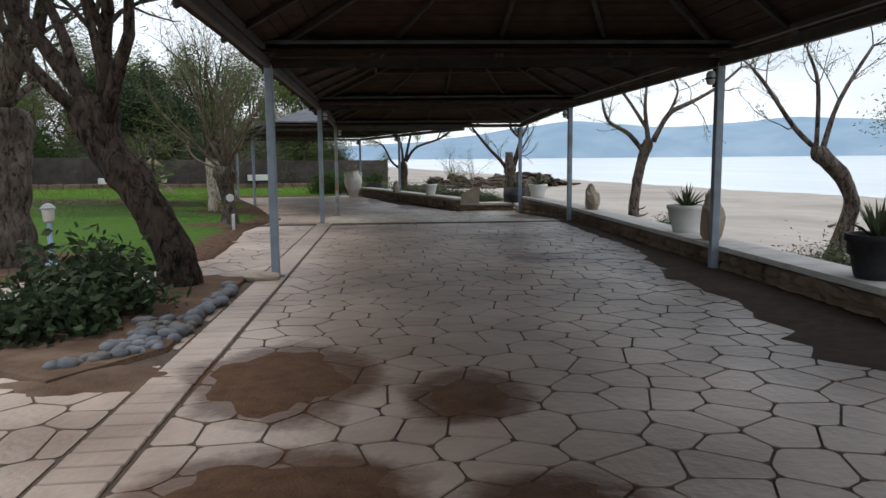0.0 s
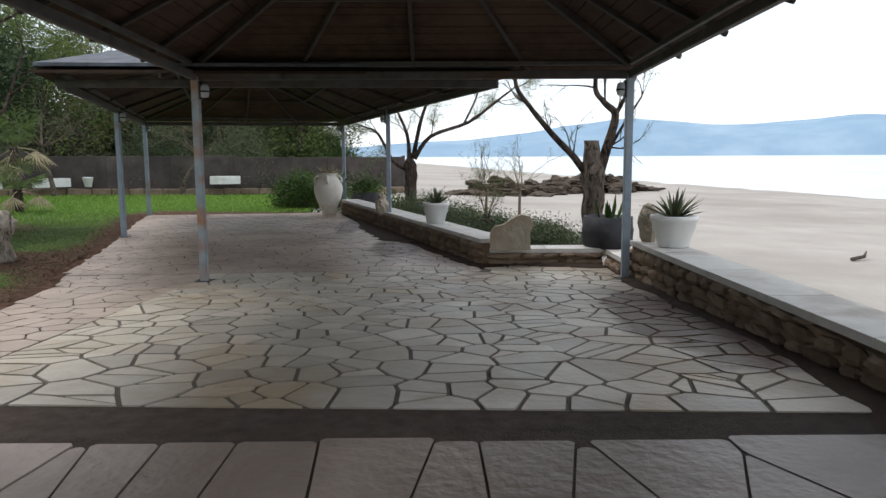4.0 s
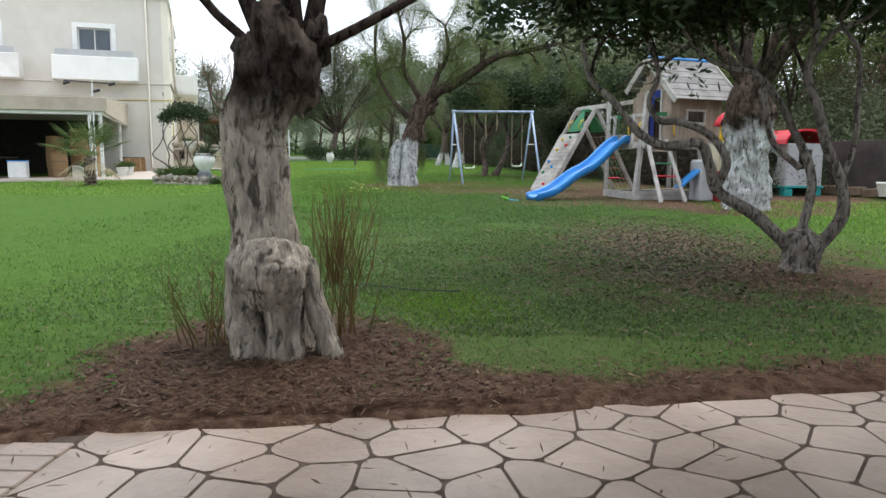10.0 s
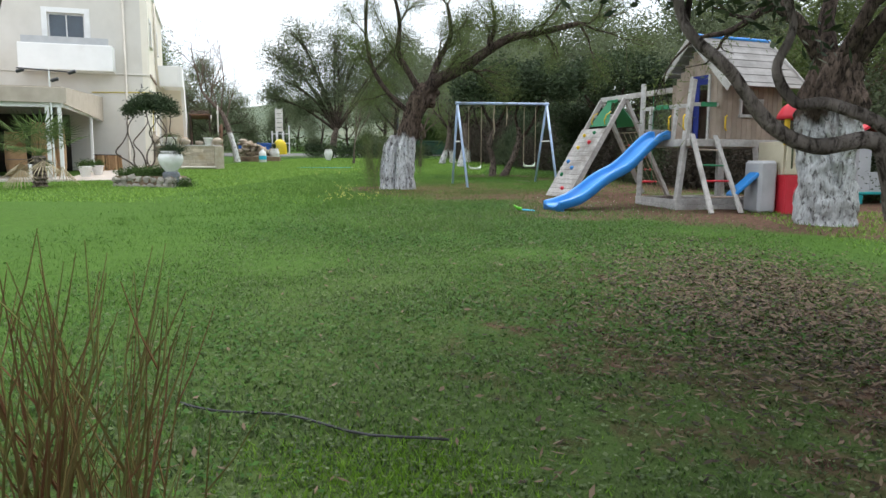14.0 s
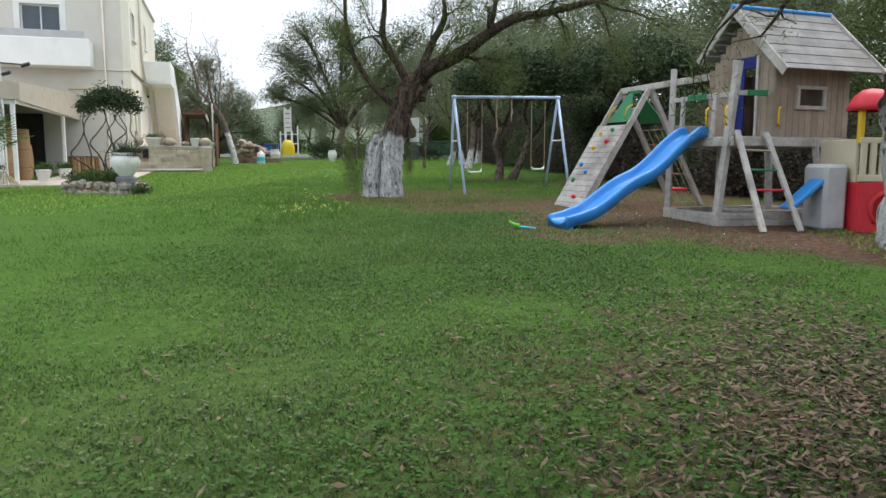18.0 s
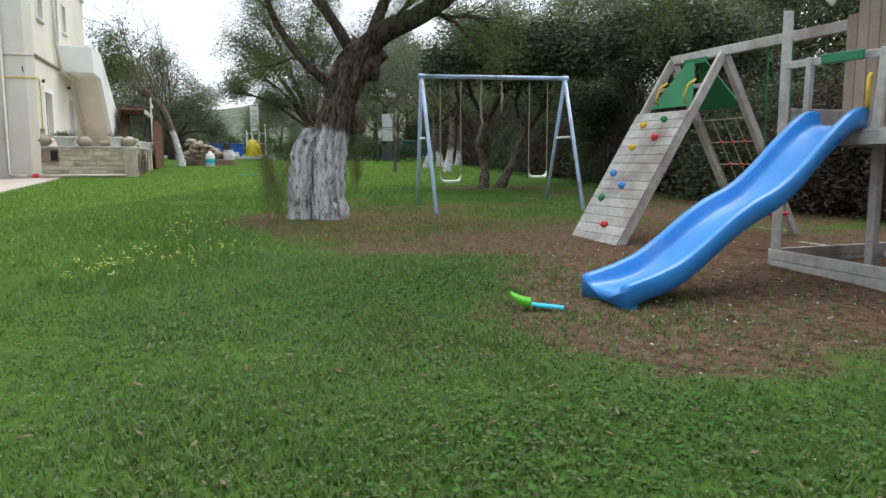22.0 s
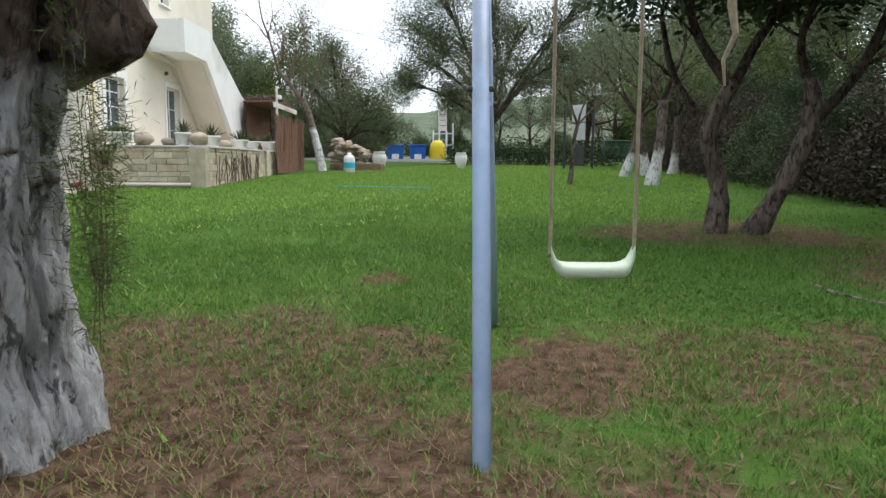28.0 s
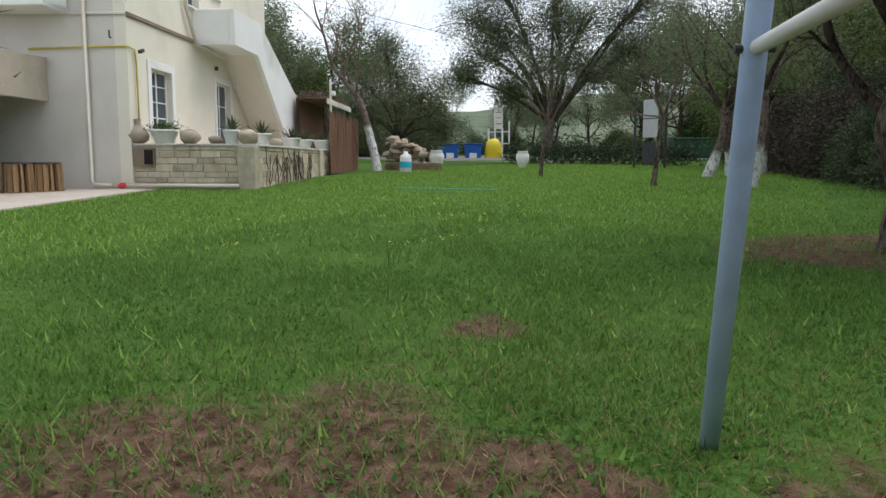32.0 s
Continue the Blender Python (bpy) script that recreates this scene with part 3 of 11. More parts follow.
# ---- mesh helpers ----
class MB:
    """Gathers the faces of one mesh."""

    def __init__(self):
        self.v, self.f = [], []

    def add(self, verts, faces):
        k = len(self.v)
        self.v.extend(tuple(p) for p in verts)
        self.f.extend(tuple(i + k for i in f) for f in faces)
        return self

    def box(self, m, size, c=0.006):
        """A box with chamfered edges, centred on the pose m."""
        hx, hy, hz = size[0] / 2, size[1] / 2, size[2] / 2
        c = min(c, hx * 0.45, hy * 0.45, hz * 0.45)
        pts, idx = [], {}
        for sx in (-1, 1):
            for sy in (-1, 1):
                for sz in (-1, 1):
                    s = (sx, sy, sz)
                    idx[s, 0] = len(pts)
                    pts.append(Vector((sx * hx, sy * (hy - c), sz * (hz - c))))
                    idx[s, 1] = len(pts)
                    pts.append(Vector((sx * (hx - c), sy * hy, sz * (hz - c))))
                    idx[s, 2] = len(pts)
                    pts.append(Vector((sx * (hx - c), sy * (hy - c), sz * hz)))
        faces = []
        for ax in range(3):
            o = [a for a in range(3) if a != ax]
            for sg in (-1, 1):
                ring = []
                for a, b in ((-1, -1), (1, -1), (1, 1), (-1, 1)):
                    s = [0, 0, 0]
                    s[ax], s[o[0]], s[o[1]] = sg, a, b
                    ring.append(idx[tuple(s), ax])
                faces.append(ring)
        for ax in range(3):
            o = [a for a in range(3) if a != ax]
            for a in (-1, 1):
                for b in (-1, 1):
                    s0, s1 = [0, 0, 0], [0, 0, 0]
                    s0[ax], s1[ax] = -1, 1
                    for s in (s0, s1):
                        s[o[0]], s[o[1]] = a, b
                    faces.append([idx[tuple(s0), o[0]], idx[tuple(s1), o[0]], idx[tuple(s1), o[1]], idx[tuple(s0), o[1]]])
        for sx in (-1, 1):
            for sy in (-1, 1):
                for sz in (-1, 1):
                    faces.append([idx[(sx, sy, sz), k] for k in range(3)])
        good = []
        for f in faces:
            n = (pts[f[1]] - pts[f[0]]).cross(pts[f[2]] - pts[f[0]])
            mid = sum((pts[i] for i in f), Vector()) / len(f)
            good.append(f if n.dot(mid) > 0 else f[::-1])
        return self.add([m @ p for p in pts], good)

    def beam(self, a, b, w, h, c=0.006, roll=0.0):
        """A squared bar from a to b, w wide and h high."""
        a, b = Vector(a), Vector(b)
        d = b - a
        q = d.to_track_quat("Y", "Z").to_matrix().to_4x4()
        return self.box(Matrix.Translation((a + b) / 2) @ q @ pose(0, 0, 0, 0, roll, 0), (w, d.length, h), c)

    def tube(self, pts, radii, sides=8, cap=True, lump=0.0, seed=0):
        """A round limb along pts with a radius at each."""
        pts = [Vector(p) for p in pts]
        n = len(pts)
        rnd = random.Random(seed)
        vs, fs = [], []
        up = None
        for i, p in enumerate(pts):
            d = (pts[min(i + 1, n - 1)] - pts[max(i - 1, 0)]).normalized()
            if up is None:
                up = Vector((0, 0, 1)).cross(d) if abs(d.z) < 0.9 else Vector((1, 0, 0)).cross(d)
            x = (up - d * up.dot(d))
            x = x.normalized() if x.length > 1e-6 else d.orthogonal().normalized()
            up = x
            y = d.cross(x)
            for k in range(sides):
                a = 2 * math.pi * k / sides
                r = radii[i] * (1 + (rnd.uniform(-lump, lump) if lump else 0))
                vs.append(p + x * (r * math.cos(a)) + y * (r * math.sin(a)))
        for i in range(n - 1):
            for k in range(sides):
                k2 = (k + 1) % sides
                fs.append((i * sides + k, i * sides + k2, (i + 1) * sides + k2, (i + 1) * sides + k))
        if cap:
            fs.append(tuple(range(sides))[::-1])
            fs.append(tuple((n - 1) * sides + k for k in range(sides)))
        return self.add(vs, fs)

    def gnarled(self, pts, radii, sides=24, amp=0.16, flute=0.0, seed=0, per=7):
        """An old trunk: a smooth line through pts with burls and flutes."""
        pts = [Vector(p) for p in pts]
        n = len(pts)
        off = Vector((seed * 3.7, seed * 1.3, 0))
        P, R = [], []
        for i in range(n - 1):
            a, b, c, d = pts[max(i - 1, 0)], pts[i], pts[i + 1], pts[min(i + 2, n - 1)]
            for k in range(per):
                u = k / per
                P.append(0.5 * (2 * b + (c - a) * u + (2 * a - 5 * b + 4 * c - d) * u * u + (3 * b - a - 3 * c + d) * u ** 3))
                R.append(radii[i] + (radii[i + 1] - radii[i]) * u)
        P.append(pts[-1])
        R.append(radii[-1])
        m = len(P)
        vs = []
        for i, p in enumerate(P):
            d = (P[min(i + 1, m - 1)] - P[max(i - 1, 0)]).normalized()
            x = (Vector((1, 0, 0)) - d * d.x).normalized()
            y = d.cross(x)
            for k in range(sides):
                a = 2 * math.pi * k / sides
                q = p + (x * math.cos(a) + y * math.sin(a)) * R[i]
                s = amp * noise.noise(q * 4.2 + off) + amp * 0.6 * noise.noise(Vector((q.x * 11, q.y * 11, q.z * 5)) + off)
                if flute:
                    w = noise.noise(Vector((math.cos(a) * 2.3, math.sin(a) * 2.3, q.z * 0.35)) + off)
                    s -= flute * max(0.0, 0.22 - abs(w)) * 4.0
                vs.append(p + (x * math.cos(a) + y * math.sin(a)) * (R[i] * (1 + s)))
        fs = [(i * sides + k, i * sides + (k + 1) % sides, (i + 1) * sides + (k + 1) % sides, (i + 1) * sides + k) for i in range(m - 1) for k in range(sides)]
        fs += [tuple(range(sides))[::-1], tuple((m - 1) * sides + k for k in range(sides))]
        return self.add(vs, fs)

    def furrowed(self, pts, radii, sides=44, per=9, seed=0, fold=0.16, twist=0.5, burl=0.10):
        """An old trunk with deep upright folds between rounded ribs."""
        pts = [Vector(p) for p in pts]
        n = len(pts)
        off = Vector((seed * 3.7, seed * 1.3, seed * 0.7))
        sides, per = int(sides * 1.7), int(per * 1.8)
        vs = []
        rows = (n - 1) * per + 1
        for j in range(rows):
            i = min(j // per, n - 2)
            u = j / per - i
            a, b, c, d = pts[max(i - 1, 0)], pts[i], pts[i + 1], pts[min(i + 2, n - 1)]
            p = 0.5 * (2 * b + (c - a) * u + (2 * a - 5 * b + 4 * c - d) * u * u + (3 * b - a - 3 * c + d) * u ** 3)
            t = (c - b).normalized()
            e = (Vector((1, 0, 0)) - t * t.x).normalized()
            f = t.cross(e)
            r = radii[i] + (radii[i + 1] - radii[i]) * u
            for k in range(sides):
                w = 2 * math.pi * k / sides
                g = w + twist * p.z
                o = e * math.cos(w) + f * math.sin(w)
                q = p + o * r
                deep = abs(noise.noise(Vector((math.cos(g) * 1.7, math.sin(g) * 1.7, p.z * 0.5)) + off))
                fine = abs(noise.noise(Vector((math.cos(g) * 4.6, math.sin(g) * 4.6, p.z * 1.1)) + off))
                v = burl * noise.noise(q * 3.4 + off) + 0.05 * noise.noise(q * 13 + off)
                v -= fold * max(0.0, 1 - deep / 0.16) + 0.45 * fold * max(0.0, 1 - fine / 0.18)
                rib = abs(noise.noise(Vector((q.x * 10, q.y * 10, q.z * 2.4)) + off))
                v -= 0.075 * max(0.0, 1 - rib / 0.22) - 0.025 * noise.noise(q * 27 + off)
                vs.append(p + o * (r * (1 + 0.25 * fold + v)))
        fs = [(j * sides + k, j * sides + (k + 1) % sides, (j + 1) * sides + (k + 1) % sides, (j + 1) * sides + k) for j in range(rows - 1) for k in range(sides)]
        fs += [tuple(range(sides))[::-1], tuple((rows - 1) * sides + k for k in range(sides))]
        return self.add(vs, fs)

    def lathe(self, prof, seg=28, m=Matrix(), close=True):
        """A turned body from rows of (radius, height)."""
        vs = [m @ Vector((r * math.cos(2 * math.pi * k / seg), r * math.sin(2 * math.pi * k / seg), z)) for r, z in prof for k in range(seg)]
        fs = [(i * seg + k, i * seg + (k + 1) % seg, (i + 1) * seg + (k + 1) % seg, (i + 1) * seg + k) for i in range(len(prof) - 1) for k in range(seg)]
        if close:
            fs.append(tuple(range(seg))[::-1])
            fs.append(tuple((len(prof) - 1) * seg + k for k in range(seg)))
        return self.add(vs, fs)

    def prism(self, poly, z0, z1, inset=0.0):
        """An upright slab over a plan polygon; inset draws in the top edge."""
        n = len(poly)
        cx, cy = sum(p[0] for p in poly) / n, sum(p[1] for p in poly) / n
        f0 = (lambda p: z0(p[0], p[1])) if callable(z0) else (lambda p: z0)
        f1 = (lambda p: z1(p[0], p[1])) if callable(z1) else (lambda p: z1)
        top = []
        for p in poly:
            d = math.hypot(cx - p[0], cy - p[1]) or 1
            top.append((p[0] + (cx - p[0]) / d * inset, p[1] + (cy - p[1]) / d * inset))
        vs = [(p[0], p[1], f0(p)) for p in poly] + [(q[0], q[1], f1(q)) for q in top]
        fs = [tuple(range(n, 2 * n))] + [(i, (i + 1) % n, n + (i + 1) % n, n + i) for i in range(n)]
        return self.add(vs, fs)

    def rock(self, centre, size, seed, rough=0.22, rings=7, seg=10):
        """An uneven boulder."""
        rnd = random.Random(seed)
        off = Vector((rnd.uniform(0, 50), rnd.uniform(0, 50), rnd.uniform(0, 50)))
        vs = []
        for i in range(rings + 1):
            th = math.pi * i / rings
            for k in range(seg):
                ph = 2 * math.pi * k / seg
                d = Vector((math.sin(th) * math.cos(ph), math.sin(th) * math.sin(ph), math.cos(th)))
                s = 1 + rough * noise.noise(d * 1.3 + off) * 1.6 + rough * 0.5 * noise.noise(d * 3.2 + off)
                vs.append((centre[0] + d.x * s * size[0], centre[1] + d.y * s * size[1], centre[2] + d.z * s * size[2]))
        fs = [(i * seg + k, (i + 1) * seg + k, (i + 1) * seg + (k + 1) % seg, i * seg + (k + 1) % seg) for i in range(rings) for k in range(seg)]
        return self.add(vs, fs)

    def mesh(self, name, smooth=False):
        me = bpy.data.meshes.new(name)
        me.from_pydata(self.v, [], self.f)
        if smooth:
            me.polygons.foreach_set("use_smooth", [True] * len(me.polygons))
        me.update()
        return me


def part(name, mb, mat, parent=None, label="", smooth=False):
    """Links a gathered mesh as one object under its thing."""
    me = mb.mesh(name, smooth) if isinstance(mb, MB) else mb
    if not me.materials:
        me.materials.append(mat)
    ob = new(name, me)
    if parent:
        ob.parent = parent
    if label:
        ob["label"] = label
    return ob


def thing(name, label, category, group="", m=None):
    ob = new(name)
    ob.empty_display_size = 0.2
    if m is not None:
        ob.matrix_basis = m
    return tagged(ob, label, category, group)


def setting(name, mb, mat, label="", category="", smooth=False, kind="structure"):
    return tagged(part(name, mb, mat, None, "", smooth), label, category, "", kind)


def clip_poly(poly, px, py, nx, ny):
    """The part of a plan polygon on the side of the line through (px, py) to which the normal does not point."""
    out = []
    n = len(poly)
    for i in range(n):
        a, b = poly[i], poly[(i + 1) % n]
        da, db = (a[0] - px) * nx + (a[1] - py) * ny, (b[0] - px) * nx + (b[1] - py) * ny
        if da <= 0:
            out.append(a)
        if (da < 0) != (db < 0) and abs(da - db) > 1e-9:
            t = da / (da - db)
            out.append((a[0] + (b[0] - a[0]) * t, a[1] + (b[1] - a[1]) * t))
    return out


def inside(p, poly):
    c = False
    n = len(poly)
    for i in range(n):
        a, b = poly[i], poly[i - 1]
        if (a[1] > p[1]) != (b[1] > p[1]) and p[0] < (b[0] - a[0]) * (p[1] - a[1]) / (b[1] - a[1]) + a[0]:
            c = not c
    return c


def cells(region, step, jitter, gap, seed, holes=(), blunt=0.035):
    """Crazy paving: uneven cells that fill a plan polygon, drawn in by half a joint."""
    rnd = random.Random(seed)
    xs, ys = [p[0] for p in region], [p[1] for p in region]
    nx, ny = int((max(xs) - min(xs)) / step) + 3, int((max(ys) - min(ys)) / step) + 3
    pts = {}
    for i in range(-1, nx):
        for j in range(-1, ny):
            o = step * 0.5 if j % 2 else 0
            pts[i, j] = (min(xs) + i * step + o + rnd.uniform(-jitter, jitter) * step, min(ys) + j * step * 0.92 + rnd.uniform(-jitter, jitter) * step)
    out = []
    for (i, j), p in pts.items():
        if not inside(p, region) or any(inside(p, h) for h in holes):
            continue
        poly = [(p[0] - step * 1.6, p[1] - step * 1.6), (p[0] + step * 1.6, p[1] - step * 1.6), (p[0] + step * 1.6, p[1] + step * 1.6), (p[0] - step * 1.6, p[1] + step * 1.6)]
        for a in range(-2, 3):
            for b in range(-2, 3):
                q = pts.get((i + a, j + b))
                if q and q != p and inside(q, region):
                    d = math.hypot(q[0] - p[0], q[1] - p[1])
                    ux, uy = (q[0] - p[0]) / d, (q[1] - p[1]) / d
                    h = d / 2 - gap / 2
                    poly = clip_poly(poly, p[0] + ux * h, p[1] + uy * h, ux, uy)
        for k in range(len(region)):
            a, b = region[k], region[(k + 1) % len(region)]
            ex, ey = b[0] - a[0], b[1] - a[1]
            le = math.hypot(ex, ey)
            t = ((p[0] - a[0]) * ex + (p[1] - a[1]) * ey) / le
            ox, oy = ey / le, -ex / le
            d = (p[0] - a[0]) * ox + (p[1] - a[1]) * oy
            if -step * 0.5 < t < le + step * 0.5 and abs(d) < step * 1.75:
                s = 1 if d < 0 else -1
                poly = clip_poly(poly, a[0], a[1], ox * s, oy * s)
        # blunt the corners
        soft = []
        n = len(poly)
        if n < 3:
            continue
        for k in range(n):
            a, b, c = poly[k - 1], poly[k], poly[(k + 1) % n]
            for o in (a, c):
                d = math.hypot(o[0] - b[0], o[1] - b[1]) or 1
                r = min(blunt, d * 0.3)
                soft.append((b[0] + (o[0] - b[0]) / d * r, b[1] + (o[1] - b[1]) / d * r))
        out.append((p, soft))
    return out


def pave(parent, name, polys, near, z, mat, mat_rest, rise, seed, sink=0.03):
    """Lays cells: the ones in the stretch near as parts of their own, the rest joined."""
    rnd = random.Random(seed)
    rest, count = MB(), 0
    for p, poly in polys:
        up = rise + rnd.uniform(-0.002, 0.002)
        mb = MB() if near(p) and count < 300 else None
        (mb or rest).prism(poly, lambda x, y: z(x, y) - sink, lambda x, y: z(x, y) + up, 0.003)
        if mb:
            count += 1
            part(name, mb, mat, parent)
    if rest.f:
        tagged(part(name + "_field", rest, mat_rest, parent), kind="stuff")


# ---- ground, paving, beach, sea ----
def floor_z(x, y):
    return 0.22 if y < 2 else (0.22 * (7 - y) / 5 if y < 7 else 0.0)


def lawn_z(x, y):
    if x > -3:
        return floor_z(x, y)
    near = floor_z(x, y) * max(0.0, min(1.0, 1 - (-3 - x) / 8))
    return near + max(0.0, 0.0245 * (-3 - max(x, -90)) - 0.008 * max(0.0, min(y, 40) - 10))


EDGE = [(-12.0, -6.3), (-8.0, -5.3), (-5.5, -4.6), (-5.05, -4.3), (-4.3, -3.9), (-3.75, -2.9), (-3.85, -1.0), (-4.05, 0.6), (-3.95, 2.4), (-4.0, 5.0), (-4.45, 6.9), (-4.85, 7.9), (-5.15, 9.2), (-5.55, 10.7), (-6.0, 12.1), (-6.9, 15.0), (-7.45, 17.05)]
WALL_IN = 2.26
PAVED = EDGE + [(-5.4, 17.3), (-2.75, 17.6), (-2.45, 16.9), (-1.3, 12.9), (0.55, 8.25), (2.15, 8.15), (WALL_IN, 7.2), (WALL_IN, -19.5), (-12.0, -19.5)]
BED = [(-2.95, -4.55), (-2.92, -7.6), (-3.4, -8.3), (-4.4, -7.7), (-4.7, -6.4), (-4.2, -5.3), (-3.6, -4.5)]


def edge_x(y):
    for (x0, y0), (x1, y1) in zip(EDGE, EDGE[1:]):
        if y0 <= y <= y1:
            return x0 + (x1 - x0) * (y - y0) / (y1 - y0)
    return EDGE[-1][0] if y > EDGE[-1][1] else EDGE[0][0]


# bare earth: plan centre, radius, strength
SOIL = [(-18.5, 10.1, 0.75, 0.95), (-19.1, 9.7, 0.5, 0.85), (-18.1, 9.9, 0.4, 0.8), (-24.0, 6.4, 1.7, 0.9), (-22.6, 8.8, 2.5, 0.85), (-23.3, 7.6, 1.4, 0.75), (-20.0, 11.8, 2.6, 1.0), (-18.4, 13.4, 2.4, 1.0), (-22.0, 11.0, 2.2, 1.0), (-17.9, 10.4, 1.3, 0.8),
        (-24.6, 8.2, 1.2, 0.42), (-26.3, 8.6, 0.9, 0.55), (-26.9, 9.4, 0.8, 0.5), (-16.9, 14.3, 1.8, 0.9), (-9.6, 11.6, 2.6, 0.42), (-11.5, 10.8, 2.0, 0.3), (-5.9, 8.2, 1.05, 1.0),
        (-4.75, 2.8, 0.9, 0.9), (-6.0, -3.0, 1.2, 0.8), (-25.2, 7.0, 0.9, 0.45), (-24.9, 6.0, 1.3, 0.45), (-32.0, 8.6, 1.6, 0.7), (-25.5, 6.4, 0.7, 0.7), (-25.9, 8.1, 0.5, 0.75), (-24.7, 7.5, 0.6, 0.7), (-26.25, 6.2, 0.5, 0.7), (-26.8, 6.2, 0.32, 0.6), (-25.65, 6.0, 0.65, 0.8), (-27.73, 6.14, 0.35, 0.75), (-25.9, 7.05, 0.5, 0.8), (-9.2, 12.5, 0.9, 0.8), (-20.5, 15.0, 3.5, 0.9), (-26.0, 12.6, 2.6, 0.8), (-30.0, 11.4, 2.4, 0.7)]


def soil_at(x, y):
    s = 0.0
    for cx, cy, r, k in SOIL:
        d = math.hypot(x - cx, y - cy) / r
        if d < 1.3:
            s = max(s, k * max(0.0, min(1.0, (1.25 - d) / 0.55)))
    if -6 < y < 17.5:
        d = edge_x(y) - x
        if -0.5 < d < 1.6:
            s = max(s, 1.0 - max(0.0, d - 0.15) / (0.75 if y < 9.5 else 0.4))
    if y > 16.5 and -7.6 < x < -2.5:
        s = max(s, 1.0 - max(0.0, y - 17.6) / 0.6)
    w = noise.noise(Vector((x * 0.9, y * 0.9, 3.0))) * 0.5 + noise.noise(Vector((x * 2.7, y * 2.7, 9.0))) * 0.45 + noise.noise(Vector((x * 6.5, y * 6.5, 2.0))) * 0.4
    return max(0.0, min(1.0, s + (0.55 * w if 0.02 < s < 0.99 else 0.0)))


def dull_at(x, y):
    """Thin, greyer turf between the paving and the play tower."""
    w = 0.5 * noise.noise(Vector((x * 0.25, y * 0.25, 5)))
    return max(0.0, min(0.75, (x + 13.5) / 5.0 * 0.6 + w)) * max(0.0, min(1.0, (y - 6.2) / 2.2)) * max(0.0, min(1.0, (17.5 - y) / 2.0))


def axis(fine0, fine1, step, far0, far1):
    out = list(np.arange(fine0, fine1 + 1e-6, step))
    d, p = step, fine0
    while p > far0:
        d *= 1.35
        p -= d
        out.insert(0, max(p, far0))
    d, p = step, fine1
    while p < far1:
        d *= 1.35
        p += d
        out.append(min(p, far1))
    return out


def lawn_material():
    m = material("lawn", (0.040, 0.086, 0.015), (0.082, 0.154, 0.030), 9, 0.95, 0.8, 55, (0.065, 0.128, 0.026), 0.5, 0.5, spec=0.05)
    n, l = m.node_tree.nodes, m.node_tree.links
    b = n["Principled BSDF"]
    old = b.inputs["Base Color"].links[0].from_socket
    dl = n.new("ShaderNodeAttribute")
    dl.attribute_name = "dull"
    dm = n.new("ShaderNodeMix")
    dm.data_type = "RGBA"
    dm.inputs[7].default_value = (0.085, 0.11, 0.042, 1)
    l.new(dl.outputs["Fac"], dm.inputs[0])
    l.new(old, dm.inputs[6])
    old = dm.outputs[2]
    at = n.new("ShaderNodeAttribute")
    at.attribute_name = "soil"
    co = n.new("ShaderNodeTexCoord")
    nz = n.new("ShaderNodeTexNoise")
    nz.inputs["Scale"].default_value, nz.inputs["Detail"].default_value = 5, 8
    l.new(co.outputs["Object"], nz.inputs["Vector"])
    ad = n.new("ShaderNodeMath")
    ad.operation = "ADD"
    l.new(at.outputs["Fac"], ad.inputs[0])
    l.new(nz.outputs[0], ad.inputs[1])
    mr = n.new("ShaderNodeMapRange")
    mr.inputs["From Min"].default_value, mr.inputs["From Max"].default_value = 0.80, 1.10
    l.new(ad.outputs[0], mr.inputs[0])
    sc = n.new("ShaderNodeValToRGB")
    sc.color_ramp.elements[0].color, sc.color_ramp.elements[1].color = (0.056, 0.032, 0.021, 1), (0.172, 0.108, 0.077, 1)
    n2 = n.new("ShaderNodeTexNoise")
    n2.inputs["Scale"].default_value, n2.inputs["Detail"].default_value = 13, 8
    l.new(co.outputs["Object"], n2.inputs["Vector"])
    sc.color_ramp.elements[0].position, sc.color_ramp.elements[1].position = 0.32, 0.72
    l.new(n2.outputs[0], sc.inputs[0])
    mx = n.new("ShaderNodeMix")
    mx.data_type = "RGBA"
    l.new(mr.outputs[0], mx.inputs[0])
    l.new(old, mx.inputs[6])
    l.new(sc.outputs[0], mx.inputs[7])
    l.new(mx.outputs[2], b.inputs["Base Color"])
    return m


M["lawn"] = lawn_material()


